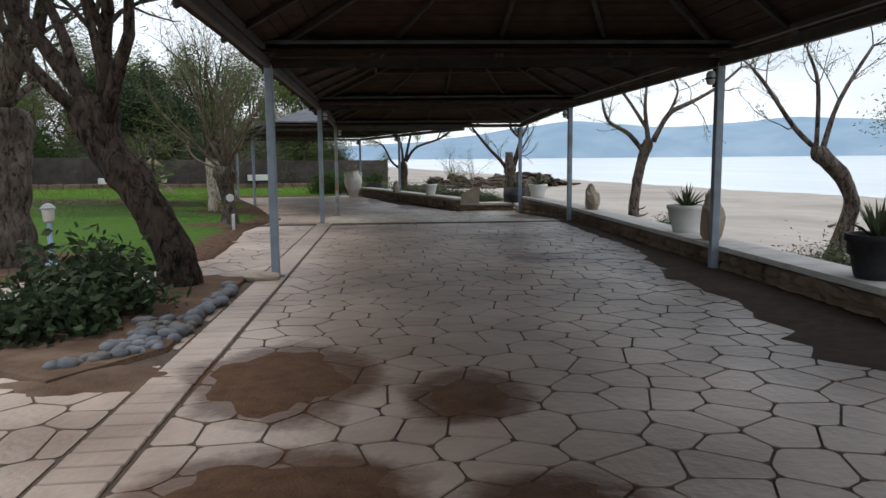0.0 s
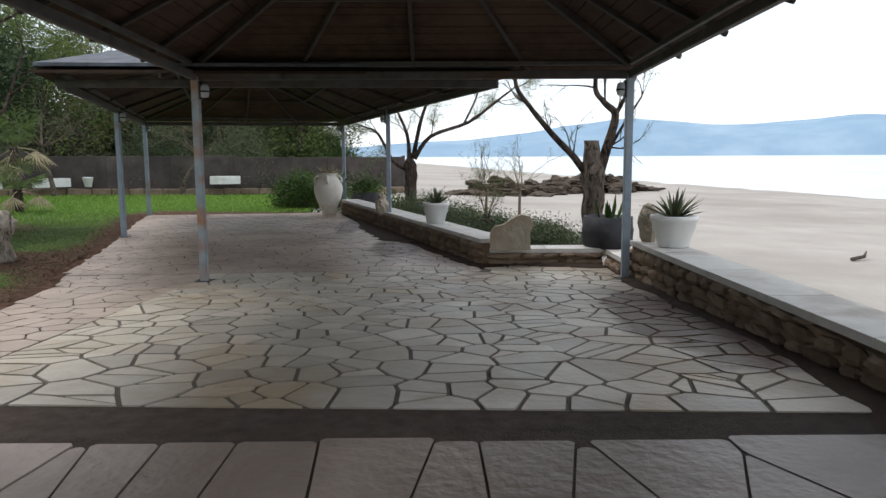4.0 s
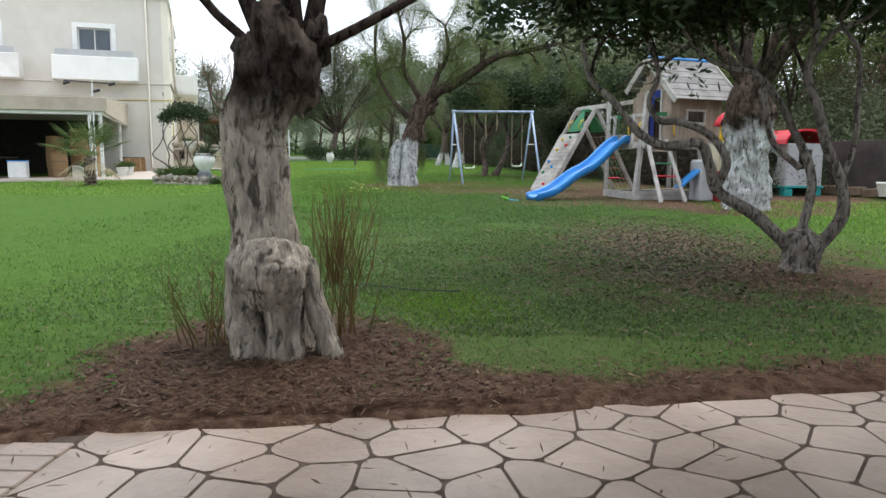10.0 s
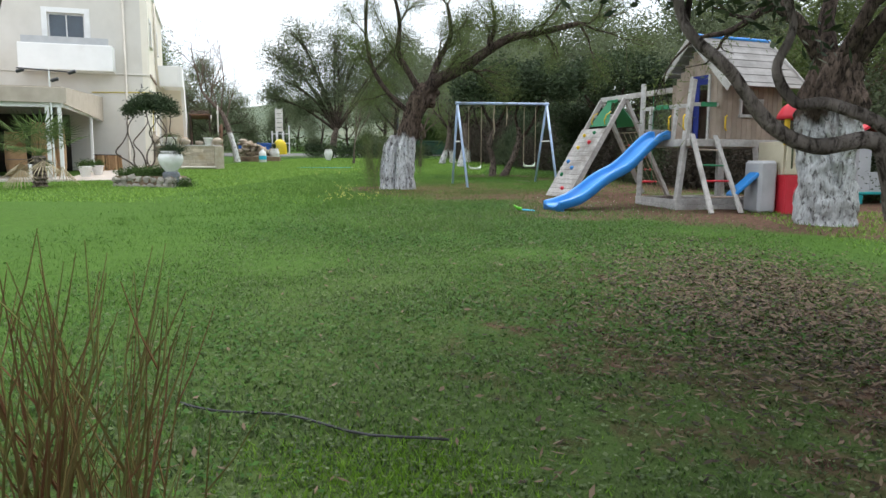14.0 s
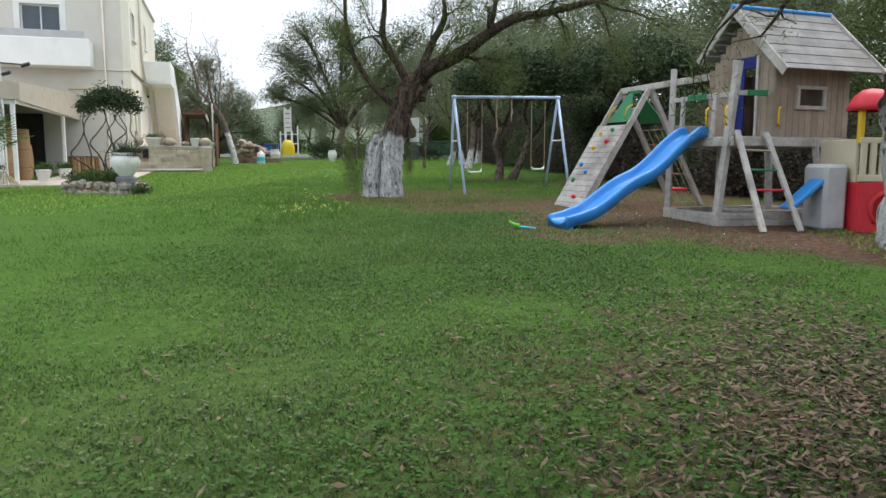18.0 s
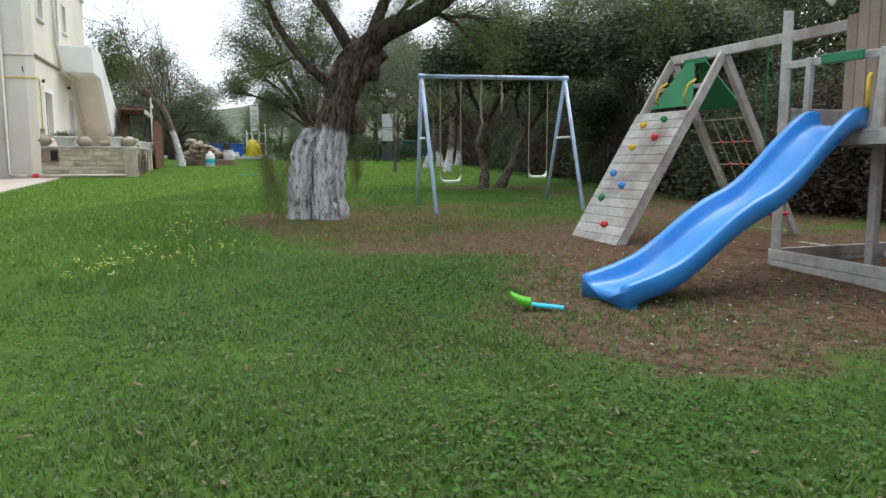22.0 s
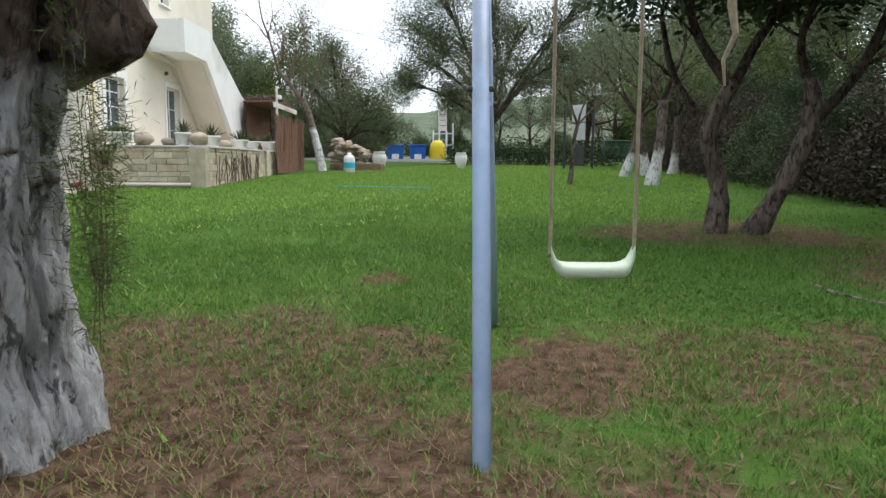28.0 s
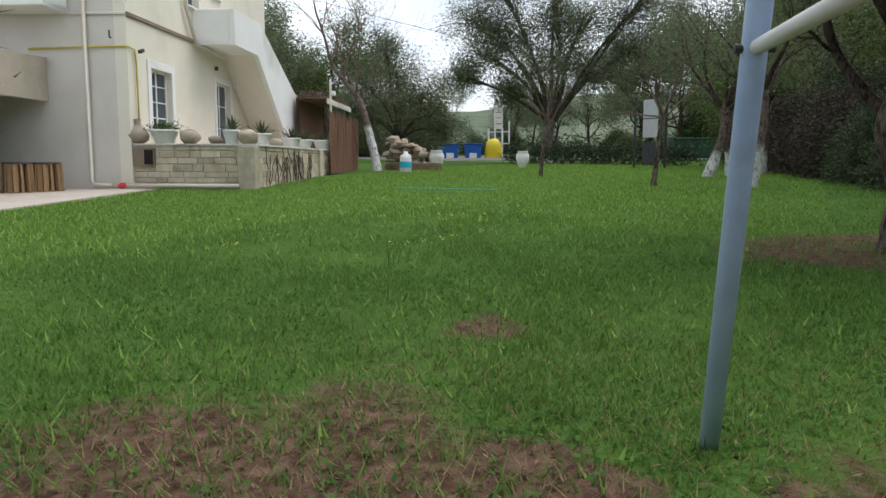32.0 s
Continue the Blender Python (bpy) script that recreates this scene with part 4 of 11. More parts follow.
def build_ground():
    xs, ys = axis(-46.0, -3.0, 0.3, -900.0, 2.4), axis(-14.0, 18.0, 0.3, -900.0, 900.0)
    vs, soil, dull = [], [], []
    for y in ys:
        xe = edge_x(y) + 0.02 + 0.05 * noise.noise(Vector((0, y * 2.3, 4)))
        rim = min(range(len(xs)), key=lambda i: abs(xs[i] - xe)) if -4.3 < y < 17.2 else -9
        for i, x in enumerate(xs):
            # the turf ends along the paving's edge
            x = xe if i == rim else (xe + 0.07 if i == rim + 1 else x)
            z = lawn_z(x, y) if i != rim else floor_z(x, y) + 0.024
            if i > rim and rim > 0 and x < xe + 0.3:
                z = floor_z(x, y) - 0.02
            if x > xe + 0.05 and y < 17.4:
                z -= 0.08
            elif x > -3:
                z -= 0.06 + (0.25 if y > 17.4 else 0)
            if y > 8.3 and x > 0.62 - (y - 8.2) * 0.335:
                z = -0.6
            z += 0.018 * noise.noise(Vector((x * 1.2, y * 1.2, 0)))
            # the garden ends at the beach beyond the low wall
            bx = -3.0 - max(0.0, y - 18) * 0.16
            if y > 18 and x > bx - 1.5:
                z = min(z, -0.02 - 0.35 * (x - bx + 1.5))
            if x < -95:
                z += min(25.0, (-95 - x) * 0.05)
            vs.append((x, y, z))
            dull.append(dull_at(x, y) if -46 < x < -3 and -14 < y < 18.5 else 0.0)
            soil.append(soil_at(x, y) if -46 < x < -3 and -14 < y < 18.5 else 0.0)
    nx = len(xs)
    fs = [(j * nx + i, j * nx + i + 1, (j + 1) * nx + i + 1, (j + 1) * nx + i) for j in range(len(ys) - 1) for i in range(nx - 1)]
    mb = MB().add(vs, fs)
    ob = setting("ground", mb, M["lawn"], "green lawn with bare brown earth patches", "lawn", True)
    a = ob.data.attributes.new("soil", "FLOAT", "POINT")
    a.data.foreach_set("value", soil)
    a = ob.data.attributes.new("dull", "FLOAT", "POINT")
    a.data.foreach_set("value", dull)
    return ob


build_ground()


def shore_x(y):
    if y < 60:
        return 38 - (y + 20) * 0.2
    return 22 - (y - 60) * 0.135


def sand_z(x, y):
    if y > 17:
        edge = -2.2 - (y - 17) * 0.16
    elif y > 8:
        edge = 0.6 - (y - 8) * 0.33
    else:
        edge = 2.6
    s = max(shore_x(y), edge + 10)
    t = max(0.0, (x - edge) / (s - edge))
    z = -0.02 - 1.0 * min(t, 1.6) ** 1.1
    berm = math.exp(-((t - 0.55) / 0.08) ** 2) * 0.12 + math.exp(-((t - 0.8) / 0.05) ** 2) * 0.08
    return z + berm + 0.05 * noise.noise(Vector((x * 0.35, y * 0.35, 2)))


def build_beach():
    xs, ys = axis(-12.0, 48.0, 0.9, -140.0, 60.0), axis(-30.0, 90.0, 1.2, -500.0, 1200.0)
    vs = []
    for y in ys:
        for x in xs:
            z = sand_z(x, y)
            back = -2.6 - (y - 17) * 0.16 if y > 17 else (0.3 - (y - 8) * 0.33 if y > 8 else 2.4)
            if x < back:
                z = -0.6
            vs.append((x, y, z))
    nx = len(xs)
    fs = [(j * nx + i, j * nx + i + 1, (j + 1) * nx + i + 1, (j + 1) * nx + i) for j in range(len(ys) - 1) for i in range(nx - 1)]
    setting("beach", MB().add(vs, fs), M["sand"], "pale sandy beach with darker wet bands", "beach", True)
    mb = MB()
    n = 40
    xs = [-600, -200, -80, 0, 12, 20, 30, 45, 70, 120, 250, 600, 1500, 4500]
    ys = [-4500, -1500, -500, -150, -50, 0, 40, 80, 130, 200, 350, 700, 1500, 4500]
    vs = [(x, y, -0.95 if y < 300 or x > -40 else -1.6) for y in ys for x in xs]
    k = len(xs)
    mb.add(vs, [(j * k + i, j * k + i + 1, (j + 1) * k + i + 1, (j + 1) * k + i) for j in range(len(ys) - 1) for i in range(k - 1) if xs[i] >= -200 or ys[j] >= 700])
    setting("water", mb, M["water"], "calm pale grey-blue sea", "sea", True)


build_beach()


def build_hills():
    """The far shore of the bay: ridges with haze in their colour, each a solid sheet from the waterline to its crest.
    """
    def ridge(name, r, a0, a1, prof, seed, label):
        mb, vs = MB(), []
        n = 90
        for i in range(n + 1):
            a = radians(a0 + (a1 - a0) * i / n)
            t = i / n
            h = prof(t) * (1 + 0.10 * noise.noise(Vector((t * 9, seed, 0))) + 0.05 * noise.noise(Vector((t * 30, seed, 4))))
            for s, k in ((0, 0), (180, 0.45), (420, 0.8), (700, 1.0), (1400, 0.6)):
                vs.append(((r + s) * math.sin(a), (r + s) * math.cos(a), -1.2 + h * k))
        mb.add(vs, [(i * 5 + j, (i + 1) * 5 + j, (i + 1) * 5 + j + 1, i * 5 + j + 1) for i in range(n) for j in range(4)])
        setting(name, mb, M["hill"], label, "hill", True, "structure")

    def bump(t, c, w):
        return math.exp(-((t - c) / w) ** 2)

    ridge("backdrop_hills", 3400, -18, 75, lambda t: 185 * min(1, t / 0.16) * (0.62 + 0.42 * bump(t, 0.34, 0.07) + 0.38 * bump(t, 0.52, 0.10) + 0.40 * bump(t, 0.70, 0.09) + 0.5 * bump(t, 0.92, 0.12)) * (0.35 + 0.65 * min(1, t / 0.3)), 3, "far hills across the bay with haze put into their blue colour")
    # wooded slope behind the road
    mb, vs = MB(), []
    n = 60
    for i in range(n + 1):
        y = -160 + 240 * i / n
        for x, z in ((-115, 1.5), (-150, 5), (-200, 11), (-270, 20), (-420, 30)):
            vs.append((x - 25 * math.sin(y * 0.02), y, z * (1 + 0.25 * noise.noise(Vector((y * 0.03, x * 0.02, 5))))))
    mb.add(vs, [(i * 5 + j, i * 5 + j + 1, (i + 1) * 5 + j + 1, (i + 1) * 5 + j) for i in range(n) for j in range(4)])
    setting("backdrop_slope", mb, M["near_hill"], "wooded green slope beyond the road", "hill", True)


build_hills()


# ---- garden walls by the beach ----
def wall_run(name, a, b, thick, z0, z1, cap_over, label, side, seed, stone=(0.24, 0.11)):
    """A low rubble wall with a concrete cap; stones stand proud on the garden side."""
    a, b = Vector((*a, 0)), Vector((*b, 0))
    d = (b - a)
    le = d.length
    d.normalize()
    nrm = Vector((d.y, -d.x, 0)) * side
    rnd = random.Random(seed)
    core = MB()
    q = [a, b, b - nrm * thick, a - nrm * thick]
    poly = [(p.x, p.y) for p in q]
    if side < 0:
        poly = poly[::-1]
    core.prism(poly, lambda x, y: z0(x, y) - 0.25, lambda x, y: z1(x, y) - 0.055)
    wall = setting(name, core, M["wallstone_rest"], label, "wall")
    cap = MB()
    o = cap_over
    steps = max(2, int(le / 1.2))
    for i in range(steps):
        p0, p1 = a + d * (le * i / steps + 0.002), a + d * (le * (i + 1) / steps - 0.002)
        ring = [p0 + nrm * o, p1 + nrm * o, p1 - nrm * (thick + o), p0 - nrm * (thick + o)]
        poly = [(p.x, p.y) for p in ring]
        if side < 0:
            poly = poly[::-1]
        cap.prism(poly, lambda x, y: z1(x, y) - 0.055, z1, 0.006)
    part("coping", cap, M["cap"], wall, "pale concrete coping")
    # facing stones
    s, row = 0.0, 0
    zt = 0.0
    while zt < 0.42:
        h = stone[1] * rnd.uniform(0.8, 1.2)
        s = -rnd.uniform(0, 0.2)
        while s < le:
            w = stone[0] * rnd.uniform(0.6, 1.5)
            c = a + d * min(max(s + w / 2, 0.1), le - 0.1)
            base = z0(c.x, c.y) + zt
            top = min(base + h - 0.015, z1(c.x, c.y) - 0.06)
            if top > base + 0.03:
                mb = MB()
                m = Matrix.Translation(c + nrm * 0.005 + Vector((0, 0, (base + top) / 2))) @ Matrix(((d.x, nrm.x, 0, 0), (d.y, nrm.y, 0, 0), (0, 0, 1, 0), (0, 0, 0, 1))) @ pose(0, 0, 0, 0, rnd.uniform(-7, 7), 0)
                mb.rock((0, 0, 0), (min(w, le) * 0.54, 0.05 + rnd.uniform(0, 0.02), (top - base) * 0.56), rnd.randint(0, 9999), 0.22, 5, 8)
                mb.v = [tuple(m @ Vector(v)) for v in mb.v]
                part("stone", mb, M["wallstone"], wall)
            s += w
        zt += h
    return wall


wall_run("wall_beach", (WALL_IN, -19.5), (WALL_IN, 7.25), 0.40, floor_z, lambda x, y: 0.50 if y < 2 else 0.50 - 0.01 * (y - 2), 0.03, "low rubble wall with pale coping beside the beach", -1, 1, (0.30, 0.125))
wall_run("wall_step", (2.17, 7.30), (2.17, 8.16), 0.42, lambda x, y: 0.0, lambda x, y: 0.22, 0.02, "low end of the rubble wall beside the beach", -1, 2)
wall_run("wall_recess", (2.12, 8.20), (0.62, 8.20), 0.36, lambda x, y: 0.0, lambda x, y: 0.23, 0.02, "low rubble wall with pale coping in the recess", -1, 3)
wall_run("wall_seaward", (0.52, 8.22), (-2.55, 17.4), 0.40, lambda x, y: 0.0, lambda x, y: 0.36, 0.02, "low rubble wall with pale coping along the garden edge", -1, 4)


# ---- pergolas ----
POST = 0.085


def post(x, y, z0, z1, mat="post", lamp=0, plate=True):
    p = thing("pergola_post", "grey-blue painted square steel post on the paving", "post", "pergola posts")
    mb = MB()
    mb.box(pose(x, y, (z0 + z1) / 2), (POST, POST, z1 - z0), 0.006)
    part("shaft", mb, M[mat], p)
    if plate:
        part("base_plate", MB().box(pose(x, y, z0 + 0.008), (0.20, 0.20, 0.016), 0.003), M["dark_metal"], p)
    if lamp:
        b = thing("bulkhead_lamp", "small round weathered bulkhead lamp on the post", "lamp", "post lamps")
        part("backplate", MB().box(pose(x + lamp * 0.055, y - 0.0, z1 - 0.16), (0.02, 0.10, 0.20), 0.005), M["dark_metal"], b)
        part("glass", MB().lathe([(0.0, -0.07), (0.04, -0.06), (0.052, -0.02), (0.052, 0.05), (0.03, 0.08), (0.0, 0.085)], 14, pose(x + lamp * 0.10, y, z1 - 0.17), False), M["grey_plastic"], b, "", True)
        part("cage", MB().lathe([(0.058, -0.01), (0.058, 0.01)], 14, pose(x + lamp * 0.10, y, z1 - 0.17), False), M["dark_metal"], b)
    return p


def hip_roof(name, corners, ridge, eaves, z_ridge, hips, label, over=0.28, boards=26):
    """A shallow roof of reed on rafters. corners: plan, in order; ridge: two plan points over the middle."""
    cx, cy = sum(c[0] for c in corners) / 4, sum(c[1] for c in corners) / 4
    roof = thing(name, label, "roof")
    tagged(roof, kind="structure")
    out = []
    for i, c in enumerate(corners):
        d = math.hypot(c[0] - cx, c[1] - cy)
        k = over * 1.41 / d
        out.append((c[0] + (c[0] - cx) * k, c[1] + (c[1] - cy) * k))
    E4 = [Vector((*c, z - over * 0.3)) for c, z in zip(out, eaves)]
    R = [Vector((*r, z_ridge)) for r in ridge]
    # four slopes: front, right, back, left
    quads = [(E4[0], E4[1], R[0], R[0]), (E4[1], E4[2], R[1], R[0]), (E4[2], E4[3], R[1], R[1]), (E4[3], E4[0], R[0], R[1])]
    under, top = MB(), MB()
    for a, b, c, d in quads:
        n = boards
        for i in range(n):
            t0, t1 = i / n, (i + 0.93) / n
            p = [a.lerp(d, t0), b.lerp(c, t0), b.lerp(c, t1), a.lerp(d, t1)]
            dz = Vector((0, 0, 0.006 * (i % 3)))
            th = Vector((0, 0, 0.03))
            vs = [q + dz for q in p] + [q + dz + th for q in p]
            under.add(vs, [(3, 2, 1, 0), (4, 5, 6, 7), (0, 1, 5, 4), (1, 2, 6, 5), (2, 3, 7, 6), (3, 0, 4, 7)])
        lift = Vector((0, 0, 0.075))
        vs = [a + lift, b + lift, c + lift, d + lift, a + lift * 1.5, b + lift * 1.5, c + lift * 1.5, d + lift * 1.5]
        top.add(vs, [(3, 2, 1, 0), (4, 5, 6, 7), (0, 1, 5, 4), (1, 2, 6, 5), (3, 0, 4, 7)])
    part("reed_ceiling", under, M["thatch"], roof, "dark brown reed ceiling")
    part("covering", top, M["shingle"], roof, "grey felt covering")
    # perimeter beams and rafters
    for i in range(4):
        a, b = corners[i], corners[(i + 1) % 4]
        za, zb = eaves[i], eaves[(i + 1) % 4]
        part("edge_beam", MB().beam((*a, za - 0.16), (*b, zb - 0.16), 0.06, 0.09), M["beam"], roof)
        part("upper_beam", MB().beam((*a, za - 0.03), (*b, zb - 0.03), 0.05, 0.05), M["beam"], roof)
    for i, j in hips:
        part("hip_rafter", MB().beam(Vector((*corners[i], eaves[i] - 0.05)), R[j] - Vector((0, 0, 0.05)), 0.05, 0.07), M["rafter"], roof)
    part("ridge_beam", MB().beam(R[0] - Vector((0, 0, 0.06)), R[1] - Vector((0, 0, 0.06)), 0.05, 0.08), M["beam"], roof)
    for k, (a, b, c, d) in enumerate(quads):
        n = 5 if k % 2 else 4
        for i in range(1, n):
            lo = a.lerp(b, i / n)
            hi = d.lerp(c, i / n)
            part("rafter", MB().beam(lo - Vector((0, 0, 0.03)), lo.lerp(hi, 0.97) - Vector((0, 0, 0.03)), 0.04, 0.05), M["rafter"], roof)
        for t in (0.5,):
            part("purlin", MB().beam(a.lerp(d, t) - Vector((0, 0, 0.045)), b.lerp(c, t) - Vector((0, 0, 0.045)), 0.04, 0.04), M["rafter"], roof)
    return roof


# the southmost bay is unseen, added to keep sky light off the near paving
PL1 = [(-2.58, -18.3), (-2.62, -11.4), (-2.68, -4.5), (-2.76, 2.15), (-2.8, 7.1)]
PR1 = [(2.22, -18.5), (2.20, -11.6), (2.17, -4.65), (2.14, 1.72), (2.14, 7.1)]
for (lx, ly), (rx, ry) in zip(PL1, PR1):
    zt = 2.36 if ly > 7 else 2.50
    post(lx, ly, floor_z(lx, ly), zt, "rust_post" if ly > 7 else "post", 1 if ly > 2 else 0)
    post(rx, ry, floor_z(rx, ry), zt, "post", -1)
# i = 0 roofs the unseen bay that is added for shade
for i in range(4):
    a, b, c, d = PL1[i], PR1[i], PR1[i + 1], PL1[i + 1]
    mx = (a[0] + b[0]) / 2
    y0, y1 = (a[1] + b[1]) / 2, (c[1] + d[1]) / 2
    z0, z1 = 2.66, (2.52 if i == 3 else 2.66)
    hip_roof("pergola_roof", [a, b, c, d], [(mx, y0 + 2.45), (mx, y1 - 2.45)], [z0, z0, z1, z1], 3.60, [(0, 0), (1, 0), (2, 1), (3, 1)], "dark reed pergola roof on grey beams")
SEA = [(-4.40, 7.20), (0.65, 7.50), (-2.57, 18.05), (-7.4, 17.05)]
for (x, y), mt, lp in (((-5.85, 11.98), "post", 1), ((-7.40, 17.05), "post", 1), ((-1.03, 12.95), "post", -1), ((-2.57, 18.05), "post", -1)):
    post(x, y, 0.0, 2.34, mt, lp)
hip_roof("pergola_roof", SEA, [(-2.75, 10.2), (-4.15, 14.9)], [2.46, 2.46, 2.46, 2.46], 3.30, [(0, 0), (1, 0), (2, 1), (3, 1)], "dark reed pergola roof on grey beams")


# ---- trees and plants ----
def leaf_mesh(name, centres, per, size, spread, droop, seed, mat, blade=False, flat=0.0):
    """Many small leaves round the given points, each an island of its own."""
    g = np.random.default_rng(seed)
    c = np.repeat(np.array([tuple(p) for p in centres], float), per, axis=0)
    n = len(c)
    c = c + g.normal(0, 1, (n, 3)) * np.array([spread, spread, spread * (1 - flat)])
    d = g.normal(0, 1, (n, 3))
    d[:, 2] = d[:, 2] * 0.6 - droop
    d /= np.linalg.norm(d, axis=1)[:, None]
    w = np.cross(d, g.normal(0, 1, (n, 3)))
    w /= np.linalg.norm(w, axis=1)[:, None] + 1e-9
    le = size[0] * g.uniform(0.6, 1.4, n)[:, None]
    wi = size[1] * g.uniform(0.7, 1.3, n)[:, None]
    if blade:
        v = np.stack([c - w * wi / 2, c + w * wi / 2, c + d * le], 1).reshape(-1, 3)
        f = np.arange(n * 3).reshape(-1, 3)
    else:
        v = np.stack([c, c + d * le * 0.5 + w * wi / 2, c + d * le, c + d * le * 0.5 - w * wi / 2], 1).reshape(-1, 3)
        f = np.arange(n * 4).reshape(-1, 4)
    me = bpy.data.meshes.new(name)
    me.from_pydata(v.tolist(), [], f.tolist())
    me.materials.append(M[mat])
    me.update()
    return me


def turn_from(d, angle, rnd):
    """A direction at that angle (degrees) from d, at a random side."""
    o = d.orthogonal().normalized()
    o.rotate(Matrix.Rotation(rnd.uniform(0, 2 * math.pi), 3, d))
    a = radians(angle)
    return (d * math.cos(a) + o * math.sin(a)).normalized()


def grow(mb, tips, p, d, length, r, level, rnd, s):
    """A limb with its boughs; the tips collect the places for leaves."""
    n = 4 + level
    pts, rad = [Vector(p)], [r]
    d = Vector(d).normalized()
    for i in range(n):
        d = (d + Vector((rnd.gauss(0, 1), rnd.gauss(0, 1), rnd.gauss(0, 1))) * s.get("bend", 0.16) + Vector((0, 0, s.get("up", 0.05)))).normalized()
        pts.append(pts[-1] + d * (length / n))
        rad.append(r * (1 - 0.62 * (i + 1) / n))
    mb.tube(pts, rad, 8 if r > 0.06 else (6 if r > 0.02 else 4), True, 0.1 if r > 0.05 else 0, rnd.randint(0, 9999))
    if level > 0:
        for k in range(s.get("kids", 4)):
            t = rnd.uniform(0.3, 1.0) if k else 1.0
            i = min(n - 1, int(t * n))
            q = pts[i].lerp(pts[i + 1], t * n - i) if i < n else pts[-1]
            dd = turn_from((pts[i + 1] - pts[i]).normalized(), rnd.uniform(*s.get("fork", (18, 50))), rnd)
            grow(mb, tips, q, dd, length * rnd.uniform(0.5, 0.8), max(0.004, rad[i] * 0.62), level - 1, rnd, s)
    if level <= s.get("leafy", 1):
        for i in range(1, n + 1):
            for k in range(s.get("dense", 2)):
                tips.append(pts[i].lerp(pts[i - 1], rnd.random()))


def tree(label, trunk, limbs, seed, bark="bark", leaf_mat="tamarisk", per=8, size=(0.10, 0.014), spread=0.10, droop=0.5, blade=True,
         group="", category="tree", name="tree", sides=14, extra=None, spec=None, twig=None, lump=0.09, flute=0.0, arms=()):
    """A tapered trunk with limbs and a crown. limbs: rows of start, direction, length, radius, levels."""
    rnd = random.Random(seed)
    th = thing(name, label, category, group)
    mb, tips = MB(), []
    if trunk:
        R = [t[3] for t in trunk]
        R[0] *= 1.2
        mb.gnarled([t[:3] for t in trunk], R, sides * 2 if sides > 8 else 8, lump * 2.2, flute, seed % 17, 7 if sides > 8 else 3)
    if extra:
        extra(mb)
    part("trunk", mb, M[bark], th, "", True)
    boughs = MB()
    for line, r0, r1 in arms:
        k = len(line)
        boughs.gnarled(line, [r0 + (r1 - r0) * i / (k - 1) for i in range(k)], 10, 0.12, 0.0, seed % 13 + k, 4)
        for i in range(1, k):
            for j in range(2 if i < k - 1 else 3):
                d = (Vector(line[i]) - Vector(line[i - 1])).normalized()
                grow(boughs, tips, line[i], turn_from(d, rnd.uniform(15, 60), rnd), rnd.uniform(0.5, 1.0) * (spec or {}).get("twig", 0.8), max(0.006, r1 * 0.6), 1, rnd, spec or {})
    for p, d, le, r, lv in limbs:
        grow(boughs, tips, p, d, le, r, lv, rnd, spec or {})
    if boughs.f:
        tagged(part("branchwork", boughs, M[twig or bark], th, "", True), kind="stuff")
    if tips and per:
        part("crown", leaf_mesh("crown", tips, per, size, spread, droop, seed, leaf_mat, blade), M[leaf_mat], th)
    return th


def fan(p, n, tilt, length, r, levels, seed, a0=0, a1=360):
    """Limbs that leave one head all round."""
    rnd = random.Random(seed)
    out = []
    for i in range(n):
        a = radians(a0 + (a1 - a0) * (i + rnd.uniform(0.1, 0.9)) / n)
        t = radians(rnd.uniform(*tilt))
        out.append((p, (math.cos(a) * math.sin(t), math.sin(a) * math.sin(t), math.cos(t)), length * rnd.uniform(0.75, 1.25), r * rnd.uniform(0.7, 1.25), levels))
    return out


# pollard by the planting bed, beside the pergola
tree("leaning dark-barked pollarded tamarisk in a stone-edged bed", [(-3.54, -5.00, 0.12, 0.19), (-3.66, -5.00, 0.7, 0.185), (-3.96, -4.95, 1.25, 0.185), (-4.22, -4.90, 1.6, 0.19), (-4.34, -4.87, 1.95, 0.22), (-4.36, -4.85, 2.1, 0.2)],
     [((-4.34, -4.85, 2.0), (-0.75, 0.1, 0.75), 2.4, 0.095, 2), ((-4.44, -4.75, 2.0), (-0.35, 0.2, 1), 2.2, 0.075, 2), ((-4.29, -4.75, 2.05), (-0.05, 0.3, 1), 2.2, 0.06, 2), ((-4.24, -4.90, 2.0), (0.35, 0.1, 1), 2.0, 0.085, 2), ((-4.19, -5.00, 1.9), (0.5, -0.2, 0.8), 1.8, 0.08, 2), ((-4.44, -4.95, 1.95), (-0.5, -0.5, 0.9), 2.0, 0.07, 2)],
     21, "dark_bark", per=5, size=(0.09, 0.012), spread=0.10, spec={"up": 0.04, "kids": 4, "leafy": 0})
tree("pollarded tamarisk with pale lower trunk on the lawn", [(-6.2, -3.0, 0.2, 0.34), (-6.2, -3.0, 0.9, 0.25), (-6.12, -3.0, 1.5, 0.24), (-6.15, -3.0, 1.9, 0.34), (-6.15, -3.0, 2.15, 0.25)],
     fan((-6.15, -3.0, 2.1), 10, (8, 40), 2.6, 0.06, 2, 5), 22, "bark", per=7, size=(0.10, 0.013), spread=0.13, spec={"up": 0.06, "kids": 4})
